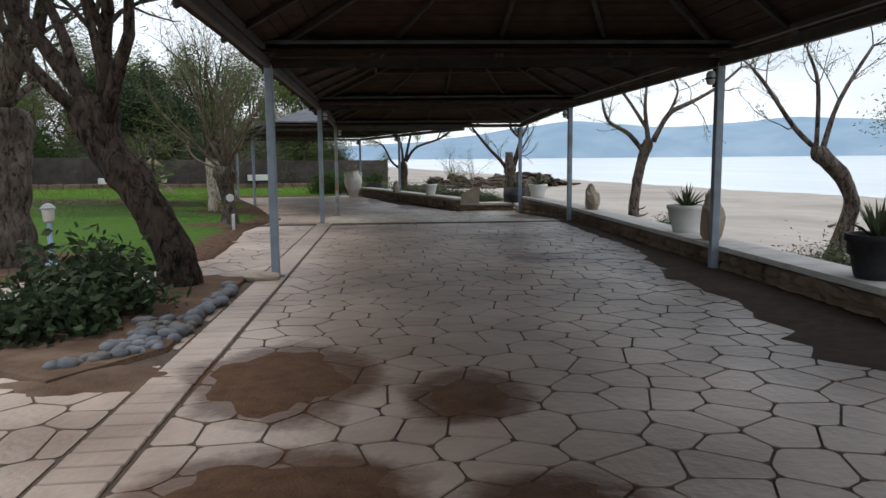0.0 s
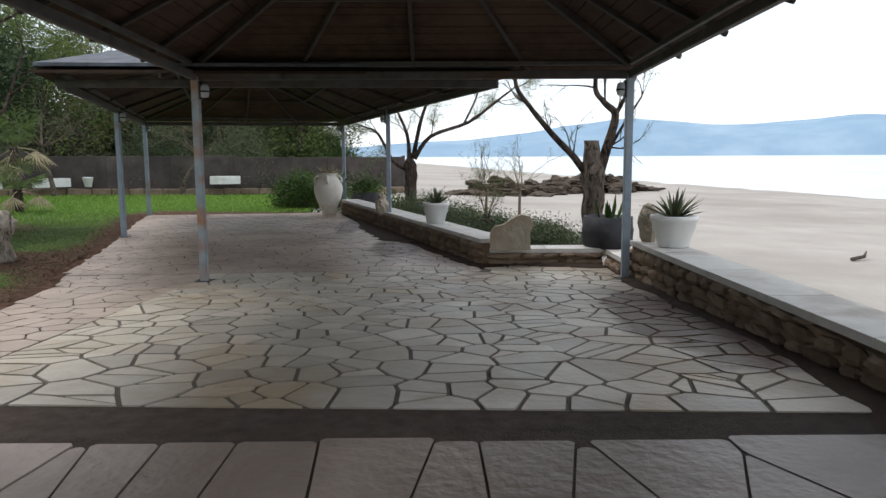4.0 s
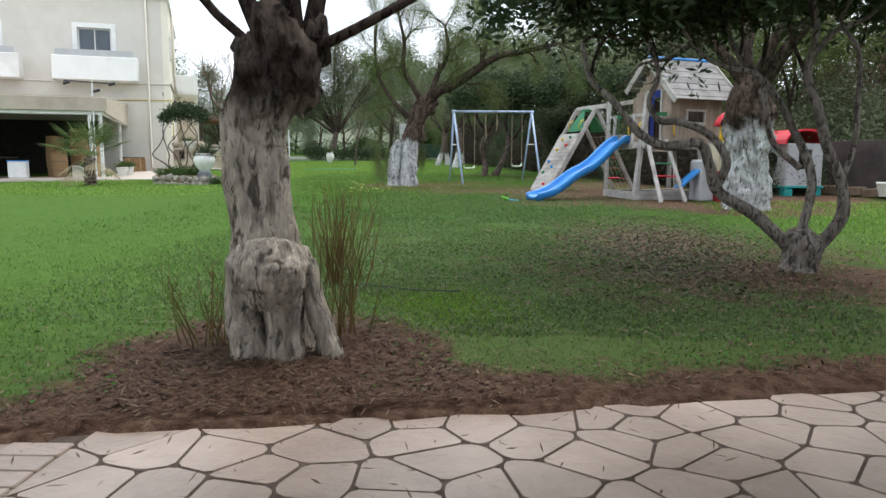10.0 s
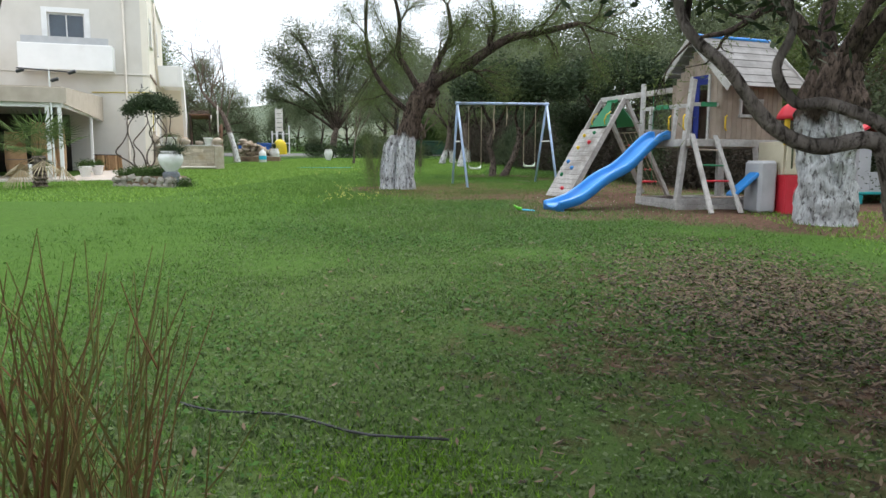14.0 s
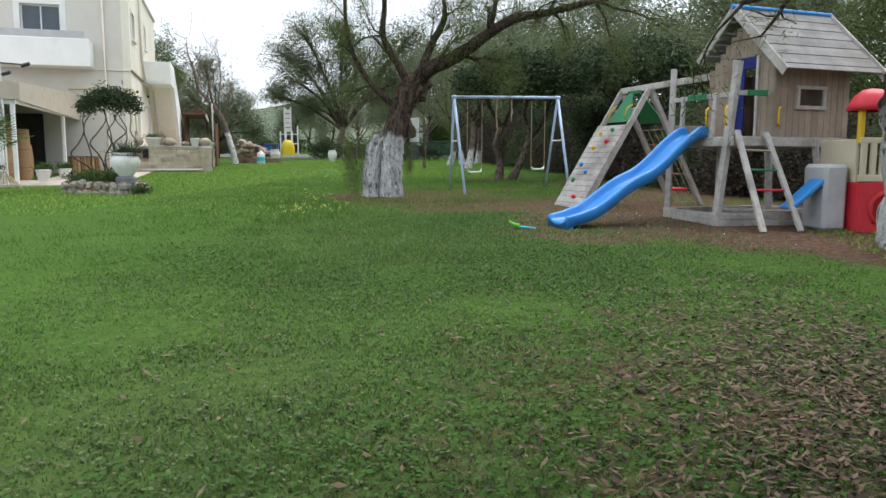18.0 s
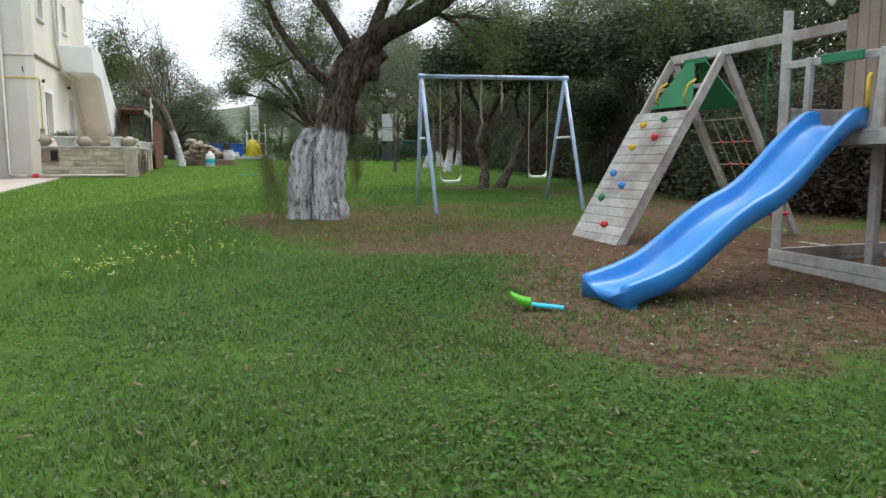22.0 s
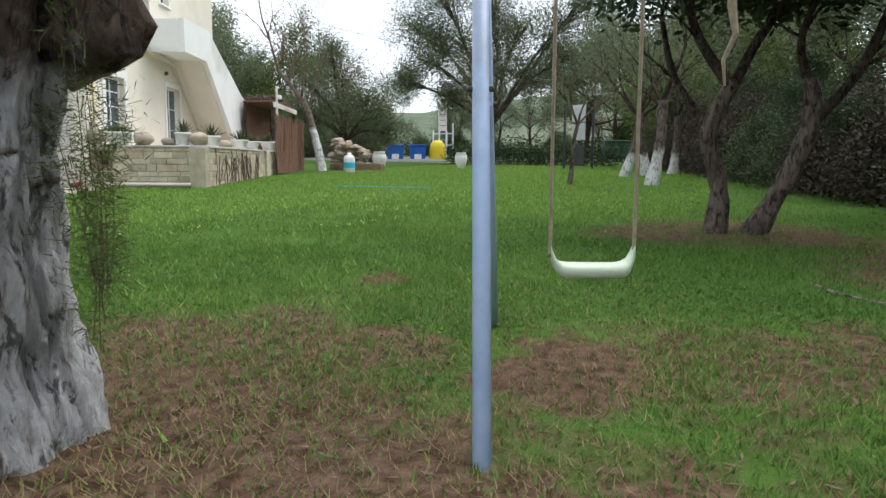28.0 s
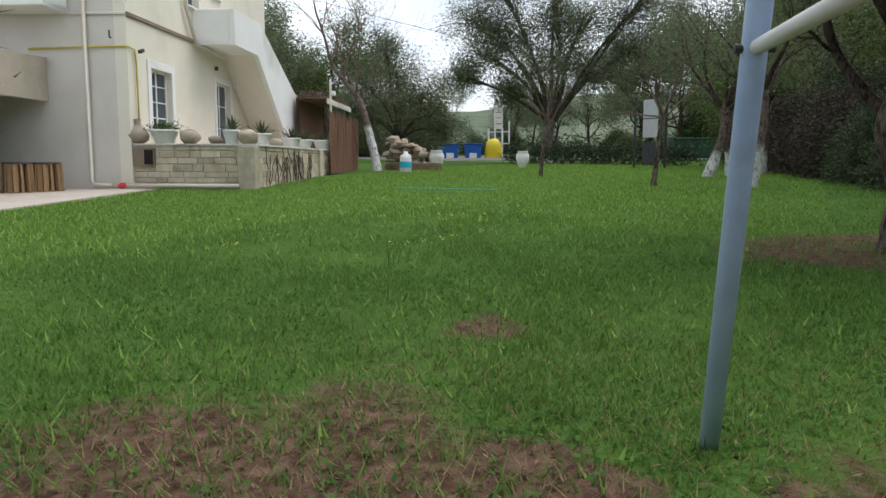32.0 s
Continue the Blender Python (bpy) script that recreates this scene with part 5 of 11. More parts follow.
tree("small pollarded tamarisk with pale trunk at the lawn edge", [(-4.72, 2.78, 0.15, 0.18), (-4.72, 2.78, 0.6, 0.13), (-4.76, 2.8, 0.95, 0.14), (-4.78, 2.8, 1.2, 0.25), (-4.78, 2.8, 1.38, 0.2)],
     fan((-4.78, 2.8, 1.28), 13, (10, 80), 1.6, 0.036, 2, 7), 23, "bark", per=3, size=(0.09, 0.011), spread=0.10, spec={"up": 0.10, "kids": 4, "bend": 0.12}, twig="twig")
disc = thing("trunk_disc", "white round disc nailed to the small tamarisk trunk", "disc")
part("plate", MB().lathe([(0.0, 0.0), (0.075, 0.0), (0.08, 0.006), (0.08, 0.012), (0.0, 0.016)], 20, pose(-4.66, 2.63, 0.74, 90, 0, 20), False), M["white_paint"], disc)


def big_pollard():
    def stump(mb):
        # the column, then the sawn-off bole in front of it on three root legs
        mb.furrowed([(-6.2, 8.22, 0.0), (-6.22, 8.16, 0.4), (-6.23, 8.10, 0.85), (-6.24, 8.06, 1.30), (-6.24, 8.09, 1.55), (-6.24, 8.20, 1.78), (-6.24, 8.27, 1.98)], [0.30, 0.22, 0.195, 0.20, 0.20, 0.235, 0.17], 44, 8, 4, 0.07, 0.3, 0.16)
        mb.furrowed([(-5.98, 8.24, 0.36), (-5.98, 8.25, 0.5), (-5.97, 8.25, 0.62), (-5.97, 8.25, 0.71), (-5.98, 8.25, 0.75)], [0.17, 0.245, 0.265, 0.21, 0.06], 36, 6, 9, 0.10, 0.6, 0.30)
        mb.furrowed([(-5.90, 8.16, -0.03), (-5.92, 8.11, 0.14), (-5.97, 8.06, 0.34), (-6.0, 8.08, 0.56)], [0.15, 0.115, 0.125, 0.13], 24, 7, 12, 0.12, 0.5, 0.3)
        mb.furrowed([(-5.88, 8.34, -0.03), (-5.90, 8.34, 0.2), (-5.93, 8.31, 0.5)], [0.14, 0.105, 0.13], 24, 7, 14, 0.14, 0.5, 0.25)
        mb.furrowed([(-5.93, 8.62, -0.03), (-5.95, 8.56, 0.18), (-5.98, 8.48, 0.42), (-6.0, 8.42, 0.62)], [0.085, 0.066, 0.062, 0.07], 18, 7, 16, 0.12, 0.5, 0.25)
        for k in range(14):
            w = k * 1.9
            mb.rock((-6.24 + 0.15 * math.cos(w), 8.18 + 0.17 * math.sin(w) + 0.008 * k, 1.60 + 0.03 * k), (0.11, 0.11, 0.13), 40 + k, 0.45, 8, 12)
    t = tree("thick pollarded trunk with a cut side stump at the paving edge", None,
             [((-6.26, 8.1, 1.85), (0.2, -0.75, 0.65), 1.7, 0.035, 1), ((-6.3, 8.12, 1.9), (-0.3, -0.45, 1), 2.2, 0.055, 2), ((-6.28, 8.22, 1.95), (0.1, -0.15, 1), 2.4, 0.075, 2), ((-6.24, 8.32, 1.95), (0.2, 0.2, 1), 2.3, 0.07, 2), ((-6.27, 8.4, 1.9), (0.0, 0.55, 0.9), 2.2, 0.06, 2), ((-6.26, 8.4, 1.85), (0.15, 0.9, 0.55), 1.8, 0.035, 1), ((-6.37, 8.2, 1.9), (-0.6, -0.1, 0.9), 2.0, 0.06, 2)],
             24, "pollard_bark", per=3, size=(0.09, 0.011), spread=0.12, spec={"up": 0.05, "kids": 3, "leafy": 0}, extra=stump, twig="dark_bark")
    return t


big_pollard()


def shoots(x, y, z, n, h, lean, seed, label, mat="twig", leafm="tamarisk", per=1, spread=0.16):
    """A clump of thin upright shoots."""
    rnd = random.Random(seed)
    th = thing("shoot_clump", label, "shoots")
    mb, tips = MB(), []
    for i in range(n):
        a, t = rnd.uniform(0, 6.28), rnd.uniform(0.02, lean)
        p = Vector((x + rnd.gauss(0, spread), y + rnd.gauss(0, spread), z))
        d = Vector((math.cos(a) * t, math.sin(a) * t, 1)).normalized()
        le = h * rnd.uniform(0.5, 1.1)
        pts = [p]
        for k in range(4):
            d = (d + Vector((rnd.gauss(0, 0.06), rnd.gauss(0, 0.06), 0.05))).normalized()
            pts.append(pts[-1] + d * le / 4)
            tips.append(pts[-1])
        mb.tube(pts, [0.0045, 0.004, 0.003, 0.0022, 0.001], 4, False)
        for k in range(1, 4):
            e = turn_from((pts[k + 1] - pts[k]).normalized(), rnd.uniform(12, 30), rnd)
            mb.tube([pts[k], pts[k] + e * le * 0.16, pts[k] + e * le * 0.3 + Vector((0, 0, 0.03))], [0.0028, 0.002, 0.001], 3, False)
    tagged(part("stemwork", mb, M[mat], th), kind="stuff")
    if per:
        part("foliage", leaf_mesh("foliage", tips, per, (0.09, 0.008), 0.02, -0.6, seed, leafm, True), M[leafm], th)
    return th


M["red_stem"] = leaf("red_brown_stem", (0.17, 0.085, 0.045), (0.17, 0.19, 0.06), 0.0)
shoots(-6.3, 8.56, 0.45, 30, 0.62, 0.5, 3, "thin reddish-green shoots beside the pollard stump", "red_stem", "grass", 0, 0.08)
shoots(-6.45, 8.52, 0.05, 26, 0.95, 0.42, 5, "thin reddish-green shoots behind the pollard stump", "red_stem", "grass", 0, 0.09)
shoots(-6.05, 7.85, 0.05, 24, 0.55, 0.55, 4, "thin reddish-green shoots at the foot of the pollard", "red_stem", "grass", 0, 0.07)


# twisted evergreen on the lawn: stems as (side, height) lines
def twisted_tree():
    ox, oy = -9.35, 12.47
    stems = [([(-.05, .30), (-.44, .66), (-.81, .90), (-.93, 1.15), (-1.04, 1.37), (-1.37, 1.34), (-1.63, 1.47), (-1.87, 1.74), (-2.11, 1.97), (-2.2, 2.3)], 0.068, 0.024, 0.35),
             ([(-.81, .92), (-.74, 1.2), (-.89, 1.46), (-1.19, 1.59), (-1.37, 1.6), (-1.48, 1.8), (-1.39, 2.06), (-1.5, 2.4)], 0.046, 0.022, -0.25),
             ([(.12, .3), (.37, .65), (.35, .98), (.19, 1.32), (.06, 1.69), (-.04, 2.02), (-.02, 2.39), (-.11, 2.75)], 0.066, 0.03, 0.2),
             ([(0, .45), (.09, .91), (.09, 1.17), (-.07, 1.5), (-.22, 1.8), (-.41, 2.02), (-.59, 2.24), (-.7, 2.5), (-.74, 2.9)], 0.048, 0.022, -0.3),
             ([(-.02, 1.13), (-.3, 1.39), (-.39, 1.72), (-.48, 2.02), (-.81, 2.09), (-1.07, 2.24), (-1.37, 2.7)], 0.034, 0.016, 0.15),
             ([(.38, 1.0), (.48, 1.39), (.48, 1.8), (.46, 2.24), (.3, 2.57), (.5, 2.9)], 0.03, 0.016, -0.15),
             ([(-.02, 2.1), (.25, 2.45), (.6, 2.6), (1.0, 3.0)], 0.032, 0.016, -0.4)]
    rnd = random.Random(31)
    th = thing("twisted_tree", "twisted grey multi-stemmed evergreen with a dark crown on the lawn", "tree")
    mb, tips, boughs = MB(), [], MB()
    mb.gnarled([(ox, oy, 0.02), (ox, oy + 0.02, 0.2), (ox, oy, 0.4), (ox + 0.02, oy - 0.03, 0.55)], [0.22, 0.17, 0.19, 0.10], 24, 0.3, 0.1, 3)
    for line, r0, r1, dx in stems:
        n = len(line)
        pts = [Vector((ox + dx * i / n + rnd.gauss(0, 0.03), oy + s, z + 0.02)) for i, (s, z) in enumerate(line)]
        mb.gnarled(pts, [r0 + (r1 - r0) * i / (n - 1) for i in range(n)], 12, 0.16, 0.0, rnd.randint(0, 99), 5)
        for k in range(3, n):
            if k > n - 3 or pts[k].z > 1.9:
                grow(boughs, tips, pts[k], turn_from(Vector((0, 0, 1)), rnd.uniform(10, 60), rnd), rnd.uniform(0.8, 1.3), r1 * 0.75, 2, rnd, {"up": 0.08, "kids": 3, "bend": 0.25, "leafy": 0})
    tips = [p for p in tips if p.z > 2.6]
    g = random.Random(5)
    crown = [p for p in tips]
    for k in range(900):
        a, r = g.uniform(0, 6.28), math.sqrt(g.random())
        s = -0.85 + r * 2.3 * math.cos(a)
        crown.append(Vector((ox + r * 1.9 * math.sin(a), oy + s, 2.90 + 0.55 * (1 - r * r) + g.gauss(0, 0.25) + 0.25 * noise.noise(Vector((s * 1.4, a, 0))))))
    part("stemwork", mb, M["grey_stem"], th, "", True)
    part("branchwork", boughs, M["dark_bark"], th, "", True)
    part("crown", leaf_mesh("crown", crown, 24, (0.12, 0.042), 0.12, 0.1, 8, "dark_leaf", False), M["dark_leaf"], th)


twisted_tree()

# whitewashed trees
def playhouse_trunk(mb):
    mb.furrowed([(-16.9, 14.32, 0.12), (-16.9, 14.31, 0.5), (-16.9, 14.28, 1.1), (-16.88, 14.26, 1.7), (-16.86, 14.25, 2.3), (-16.85, 14.3, 2.9)], [0.50, 0.43, 0.41, 0.47, 0.46, 0.28], 52, 9, 6, 0.24, 0.35, 0.2)
    mb.furrowed([(-16.8, 13.98, 0.12), (-16.82, 14.02, 0.4), (-16.86, 14.1, 0.9)], [0.20, 0.14, 0.12], 24, 8, 7, 0.12, 0.3, 0.15)


tree("massive whitewashed trunk with spreading limbs near the playhouse", None,
     [((-16.85, 14.2, 2.5), (0.1, -0.55, 0.8), 2.6, 0.15, 3), ((-16.85, 14.3, 2.6), (0.3, 0.6, 0.75), 2.8, 0.16, 3), ((-16.9, 14.2, 2.8), (-0.4, 0.1, 1), 2.6, 0.15, 3), ((-16.8, 14.2, 2.7), (0.6, 0.1, 0.8), 2.4, 0.12, 3)],
     41, "white_bark_a", per=6, size=(0.12, 0.014), spread=0.16, spec={"up": 0.05, "kids": 3, "bend": 0.2}, twig="dark_bark", extra=playhouse_trunk)


def big_lime():
    X = -24.15

    def lobes(mb):
        mb.furrowed([(X + 0.10, 5.99, 0.30), (X + 0.09, 6.01, 0.62), (X + 0.09, 6.02, 1.1), (X + 0.05, 6.05, 1.5), (X - 0.02, 6.16, 1.78), (X - 0.08, 6.25, 1.9)], [0.255, 0.205, 0.20, 0.205, 0.17, 0.06], 40, 9, 3, 0.26, 0.25, 0.22)
        mb.furrowed([(X + 0.08, 6.48, 0.30), (X + 0.07, 6.46, 0.62), (X + 0.05, 6.45, 1.1), (X + 0.0, 6.46, 1.6), (X - 0.06, 6.54, 2.1), (X - 0.08, 6.63, 2.5)], [0.34, 0.275, 0.255, 0.25, 0.24, 0.20], 46, 9, 8, 0.26, 0.3, 0.2)
        mb.furrowed([(X - 0.30, 6.36, 0.30), (X - 0.26, 6.34, 0.9), (X - 0.2, 6.36, 1.5), (X - 0.12, 6.52, 2.05), (X - 0.08, 6.66, 2.5), (X - 0.02, 6.86, 2.9), (X, 7.06, 3.22)], [0.33, 0.27, 0.26, 0.26, 0.25, 0.27, 0.18], 46, 9, 11, 0.2, 0.4, 0.18)
        mb.rock((X - 0.32, 6.74, 2.05), (0.2, 0.2, 0.26), 5, 0.4, 9, 14)
        mb.rock((X - 0.1, 6.98, 2.95), (0.26, 0.3, 0.3), 6, 0.4, 9, 14)
    arms = [([(X, 7.0, 3.1), (X, 7.4, 3.42), (X, 7.95, 3.65), (X + 0.05, 8.6, 4.08), (X + 0.1, 9.2, 4.4), (X + 0.2, 9.95, 4.5), (X + 0.3, 10.9, 4.7)], 0.19, 0.06),
            ([(X, 6.9, 3.0), (X + 0.1, 6.6, 3.5), (X + 0.15, 6.3, 4.1), (X + 0.2, 6.35, 4.8), (X + 0.2, 6.2, 5.5)], 0.10, 0.04),
            ([(X, 6.6, 2.5), (X + 0.1, 6.05, 3.0), (X + 0.1, 5.6, 3.7), (X + 0.15, 5.45, 4.5), (X + 0.2, 5.5, 5.4)], 0.075, 0.03),
            ([(X, 7.1, 3.2), (X - 0.3, 7.3, 3.9), (X - 0.5, 7.6, 4.6), (X - 0.6, 7.5, 5.4)], 0.11, 0.04),
            ([(X + 0.1, 8.6, 4.05), (X + 0.2, 8.8, 4.7), (X + 0.3, 8.7, 5.3)], 0.07, 0.03)]
    tree("old leaning tamarisk with a whitewashed fluted trunk on the lawn", None,
         [], 42, "white_bark_a", per=34, size=(0.075, 0.007), spread=0.13, droop=0.9, spec={"up": 0.03, "kids": 5, "bend": 0.2, "twig": 1.35, "dense": 3}, twig="dark_bark", extra=lobes, arms=arms)


big_lime()


def wisp_bush(x, y, z, r, h, n, seed, label, lean=0.35):
    """Feathery green shoots that hang about a trunk."""
    rnd = random.Random(seed)
    th = thing("tamarisk_shoots", label, "shoots")
    mb, tips = MB(), []
    for i in range(n):
        a = rnd.uniform(0, 6.28)
        q = rnd.uniform(0.2, 1) * r
        p = Vector((x + math.cos(a) * q, y + math.sin(a) * q, z + rnd.uniform(0, h * 0.35)))
        d = Vector((math.cos(a) * lean, math.sin(a) * lean, 1)).normalized()
        pts = [p]
        le = h * rnd.uniform(0.4, 0.75)
        for k in range(5):
            d = (d + Vector((rnd.gauss(0, 0.12), rnd.gauss(0, 0.12), -0.05))).normalized()
            pts.append(pts[-1] + d * le / 5)
            tips.append(pts[-1])
            tips.append(pts[-1].lerp(pts[-2], 0.5))
        mb.tube(pts, [0.0035, 0.003, 0.0025, 0.002, 0.0015, 0.001], 4, False)
    tagged(part("stemwork", mb, M["twig"], th), kind="stuff")
    part("foliage", leaf_mesh("foliage", tips, 34, (0.055, 0.004), 0.045, -0.1, seed, "tamarisk", True), M["tamarisk"], th)
    return th


wisp_bush(-23.95, 5.62, 0.45, 0.13, 1.8, 30, 6, "feathery green tamarisk shoots at the whitewashed trunk", 0.16)
wisp_bush(-24.45, 6.80, 0.8, 0.06, 1.3, 9, 7, "thin green tamarisk shoots at the whitewashed trunk", 0.08)

# beach trees, bare limbs over a pale trunk
tree("slender tamarisk with bare forked limbs behind the beach wall", [(3.50, 1.95, -0.1, 0.13), (3.53, 1.95, 0.35, 0.105), (3.58, 1.95, 0.94, 0.10), (3.67, 1.95, 1.39, 0.095), (3.78, 1.95, 1.72, 0.12), (3.82, 1.95, 1.85, 0.07)],
     [], 51, "bark", per=3, size=(0.06, 0.007), spread=0.03, spec={"up": 0.05, "kids": 3, "leafy": 0, "twig": 0.7}, twig="bark",
     arms=[([(3.7, 1.95, 1.6), (3.38, 1.9, 1.95), (2.95, 1.85, 2.2), (2.8, 1.8, 2.57)], 0.055, 0.022), ([(3.81, 1.95, 1.76), (3.74, 2.0, 2.42), (3.79, 2.1, 2.9)], 0.055, 0.022), ([(3.76, 1.95, 2.06), (3.35, 2.05, 2.7), (3.15, 2.1, 2.85)], 0.04, 0.018), ([(3.9, 1.95, 1.8), (4.2, 1.9, 2.35), (4.64, 1.9, 2.57), (5.15, 1.85, 2.86), (5.6, 1.8, 3.25)], 0.06, 0.022), ([(4.23, 1.95, 2.39), (4.4, 2.0, 2.79), (4.31, 2.05, 3.1)], 0.032, 0.016)])
tree("crooked tamarisk with thin bare limbs on the beach", [(3.92, -4.05, -0.1, 0.13), (3.97, -4.05, 0.23, 0.11), (4.15, -4.05, 0.80, 0.095), (4.10, -4.05, 1.08, 0.09), (3.92, -4.05, 1.33, 0.09), (3.72, -4.05, 1.52, 0.10), (3.70, -4.05, 1.6, 0.06)],
     [], 52, "bark", per=3, size=(0.06, 0.007), spread=0.03, spec={"up": 0.04, "kids": 4, "leafy": 0, "twig": 0.8}, twig="bark",
     arms=[([(3.68, -4.05, 1.56), (3.38, -4.05, 1.83), (3.04, -4.0, 2.32), (2.86, -3.95, 2.55)], 0.035, 0.016), ([(3.67, -4.05, 1.58), (3.62, -4.1, 2.32), (3.44, -4.15, 2.7)], 0.03, 0.014), ([(3.75, -4.05, 1.56), (3.89, -4.1, 2.13), (4.2, -4.2, 2.75)], 0.035, 0.016)])
tree("sawn-off trunk with side limbs behind the low wall", [(2.40, 10.0, -0.1, 0.20), (2.37, 10.0, 0.31, 0.155), (2.36, 10.0, 0.9, 0.165), (2.35, 10.0, 1.15, 0.19), (2.32, 10.0, 1.4, 0.125), (2.32, 10.0, 1.68, 0.115)],
     [], 53, "bark", per=3, size=(0.06, 0.007), spread=0.03, spec={"up": 0.05, "kids": 3, "leafy": 0, "twig": 0.7}, twig="dark_bark",
     arms=[([(2.22, 10.0, 1.2), (2.04, 10.0, 1.44), (1.7, 10.0, 1.79), (1.31, 10.0, 2.26), (1.15, 10.0, 2.51), (1.12, 10.0, 2.9)], 0.06, 0.022), ([(2.45, 10.0, 1.2), (2.56, 10.0, 1.57), (2.68, 10.0, 2.06), (2.52, 10.0, 2.24), (2.36, 10.0, 2.48), (2.43, 10.0, 3.02)], 0.085, 0.025), ([(2.68, 10.0, 2.06), (2.95, 10.0, 2.59), (3.1, 10.0, 3.0)], 0.035, 0.015), ([(2.5, 10.0, 1.38), (2.78, 10.0, 1.87), (3.08, 10.0, 2.35)], 0.03, 0.014)])
tree("tamarisk with wide bare limbs by the low wall end", [(-0.82, 17.55, -0.15, 0.20), (-0.81, 17.55, 0.24, 0.155), (-0.77, 17.55, 0.8, 0.145), (-0.8, 17.55, 1.2, 0.17), (-0.8, 17.55, 1.4, 0.1)],
     [], 54, "dark_bark", per=16, size=(0.06, 0.006), spread=0.06, spec={"up": 0.06, "kids": 5, "leafy": 0, "twig": 0.9},
     arms=[([(-0.87, 17.55, 1.1), (-1.24, 17.55, 1.35), (-1.61, 17.55, 2.03), (-1.92, 17.5, 2.2)], 0.055, 0.022), ([(-0.81, 17.55, 1.35), (-0.87, 17.6, 2.02), (-1.18, 17.7, 2.75)], 0.065, 0.025), ([(-0.72, 17.55, 1.4), (-0.5, 17.5, 2.38), (-0.26, 17.4, 3.0)], 0.065, 0.025), ([(-0.68, 17.55, 1.38), (-0.26, 17.55, 1.96), (0.71, 17.5, 2.31), (1.42, 17.5, 2.83), (1.88, 17.5, 3.17)], 0.06, 0.022), ([(0.6, 17.5, 2.28), (0.9, 17.5, 2.9), (1.0, 17.4, 3.3)], 0.03, 0.015)])
for k, (x, y) in enumerate(((1.05, 15.5), (1.9, 16.2))):
    tree("young tamarisk sapling on the sand", [(x, y, -0.2, 0.035), (x, y, 0.4, 0.03), (x + 0.03, y, 0.8, 0.02)], fan((x, y, 0.6), 6, (5, 30), 0.9, 0.012, 1, 60 + k), 55 + k, "twig", per=4, size=(0.08, 0.008), spread=0.07, spec={"up": 0.1, "kids": 3}, group="saplings on the sand")
tree("short cut stump with thin twigs behind the low wall", [(0.75, 10.6, -0.2, 0.13), (0.75, 10.6, 0.2, 0.11), (0.75, 10.6, 0.42, 0.12)], fan((0.75, 10.6, 0.4), 5, (5, 40), 0.6, 0.01, 1, 66), 57, "bark", per=3, size=(0.08, 0.008), spread=0.06, spec={"kids": 3})

# dark umbrella-shaped evergreens behind the swing
def umbrella(label, trunk, arms, centre, r, h, seed):
    t = tree(label, trunk, [], seed, "bark", per=0, arms=arms, spec={"up": 0.08, "kids": 3, "bend": 0.25, "leafy": 0, "twig": 1.0}, sides=12, twig="dark_bark")
    g = random.Random(seed)
    tips = []
    for k in range(760):
        a, q = g.uniform(0, 6.28), math.sqrt(g.random())
        w = 1 + 0.25 * noise.noise(Vector((math.cos(a) * 1.5, math.sin(a) * 1.5, seed)))
        tips.append((centre[0] + r[0] * q * w * math.sin(a), centre[1] + r[1] * q * w * math.cos(a), centre[2] + h * (1 - q * q) + g.gauss(0, 0.2) + 0.3 * noise.noise(Vector((q * 4, a * 2, seed)))))
    part("crown", leaf_mesh("crown", tips, 17, (0.15, 0.055), 0.12, 0.1, seed, "dark_leaf", False), M["dark_leaf"], t)
    return t


umbrella("twin-stemmed dark tree with a flat heavy crown", [(-32.0, 8.45, 0.6, 0.15), (-32.0, 8.5, 1.2, 0.10), (-32.0, 8.35, 1.9, 0.10), (-31.9, 8.6, 2.5, 0.09)],
         [([(-31.9, 8.6, 2.4), (-31.8, 8.2, 3.0), (-31.6, 8.0, 3.7)], 0.07, 0.04), ([(-31.9, 8.6, 2.45), (-32.2, 8.9, 3.1), (-32.3, 9.4, 3.8)], 0.07, 0.04), ([(-32, 8.4, 1.9), (-32.3, 7.9, 2.6), (-32.4, 7.7, 3.4)], 0.06, 0.03)], (-32.0, 8.6, 3.75), (1.6, 1.4), 0.65, 71)
umbrella("slanting dark tree with a flat heavy crown", [(-32.1, 8.85, 0.6, 0.16), (-32.0, 9.1, 1.1, 0.11), (-31.9, 9.35, 1.7, 0.105), (-31.9, 9.45, 2.1, 0.10), (-31.9, 9.4, 2.5, 0.085)],
         [([(-31.9, 9.45, 2.0), (-31.8, 9.9, 2.6), (-31.7, 10.2, 3.5)], 0.07, 0.04), ([(-31.9, 9.4, 2.4), (-32.1, 9.3, 3.0), (-32.0, 9.6, 3.8)], 0.06, 0.03)], (-32.0, 9.9, 3.85), (1.5, 1.3), 0.6, 72)
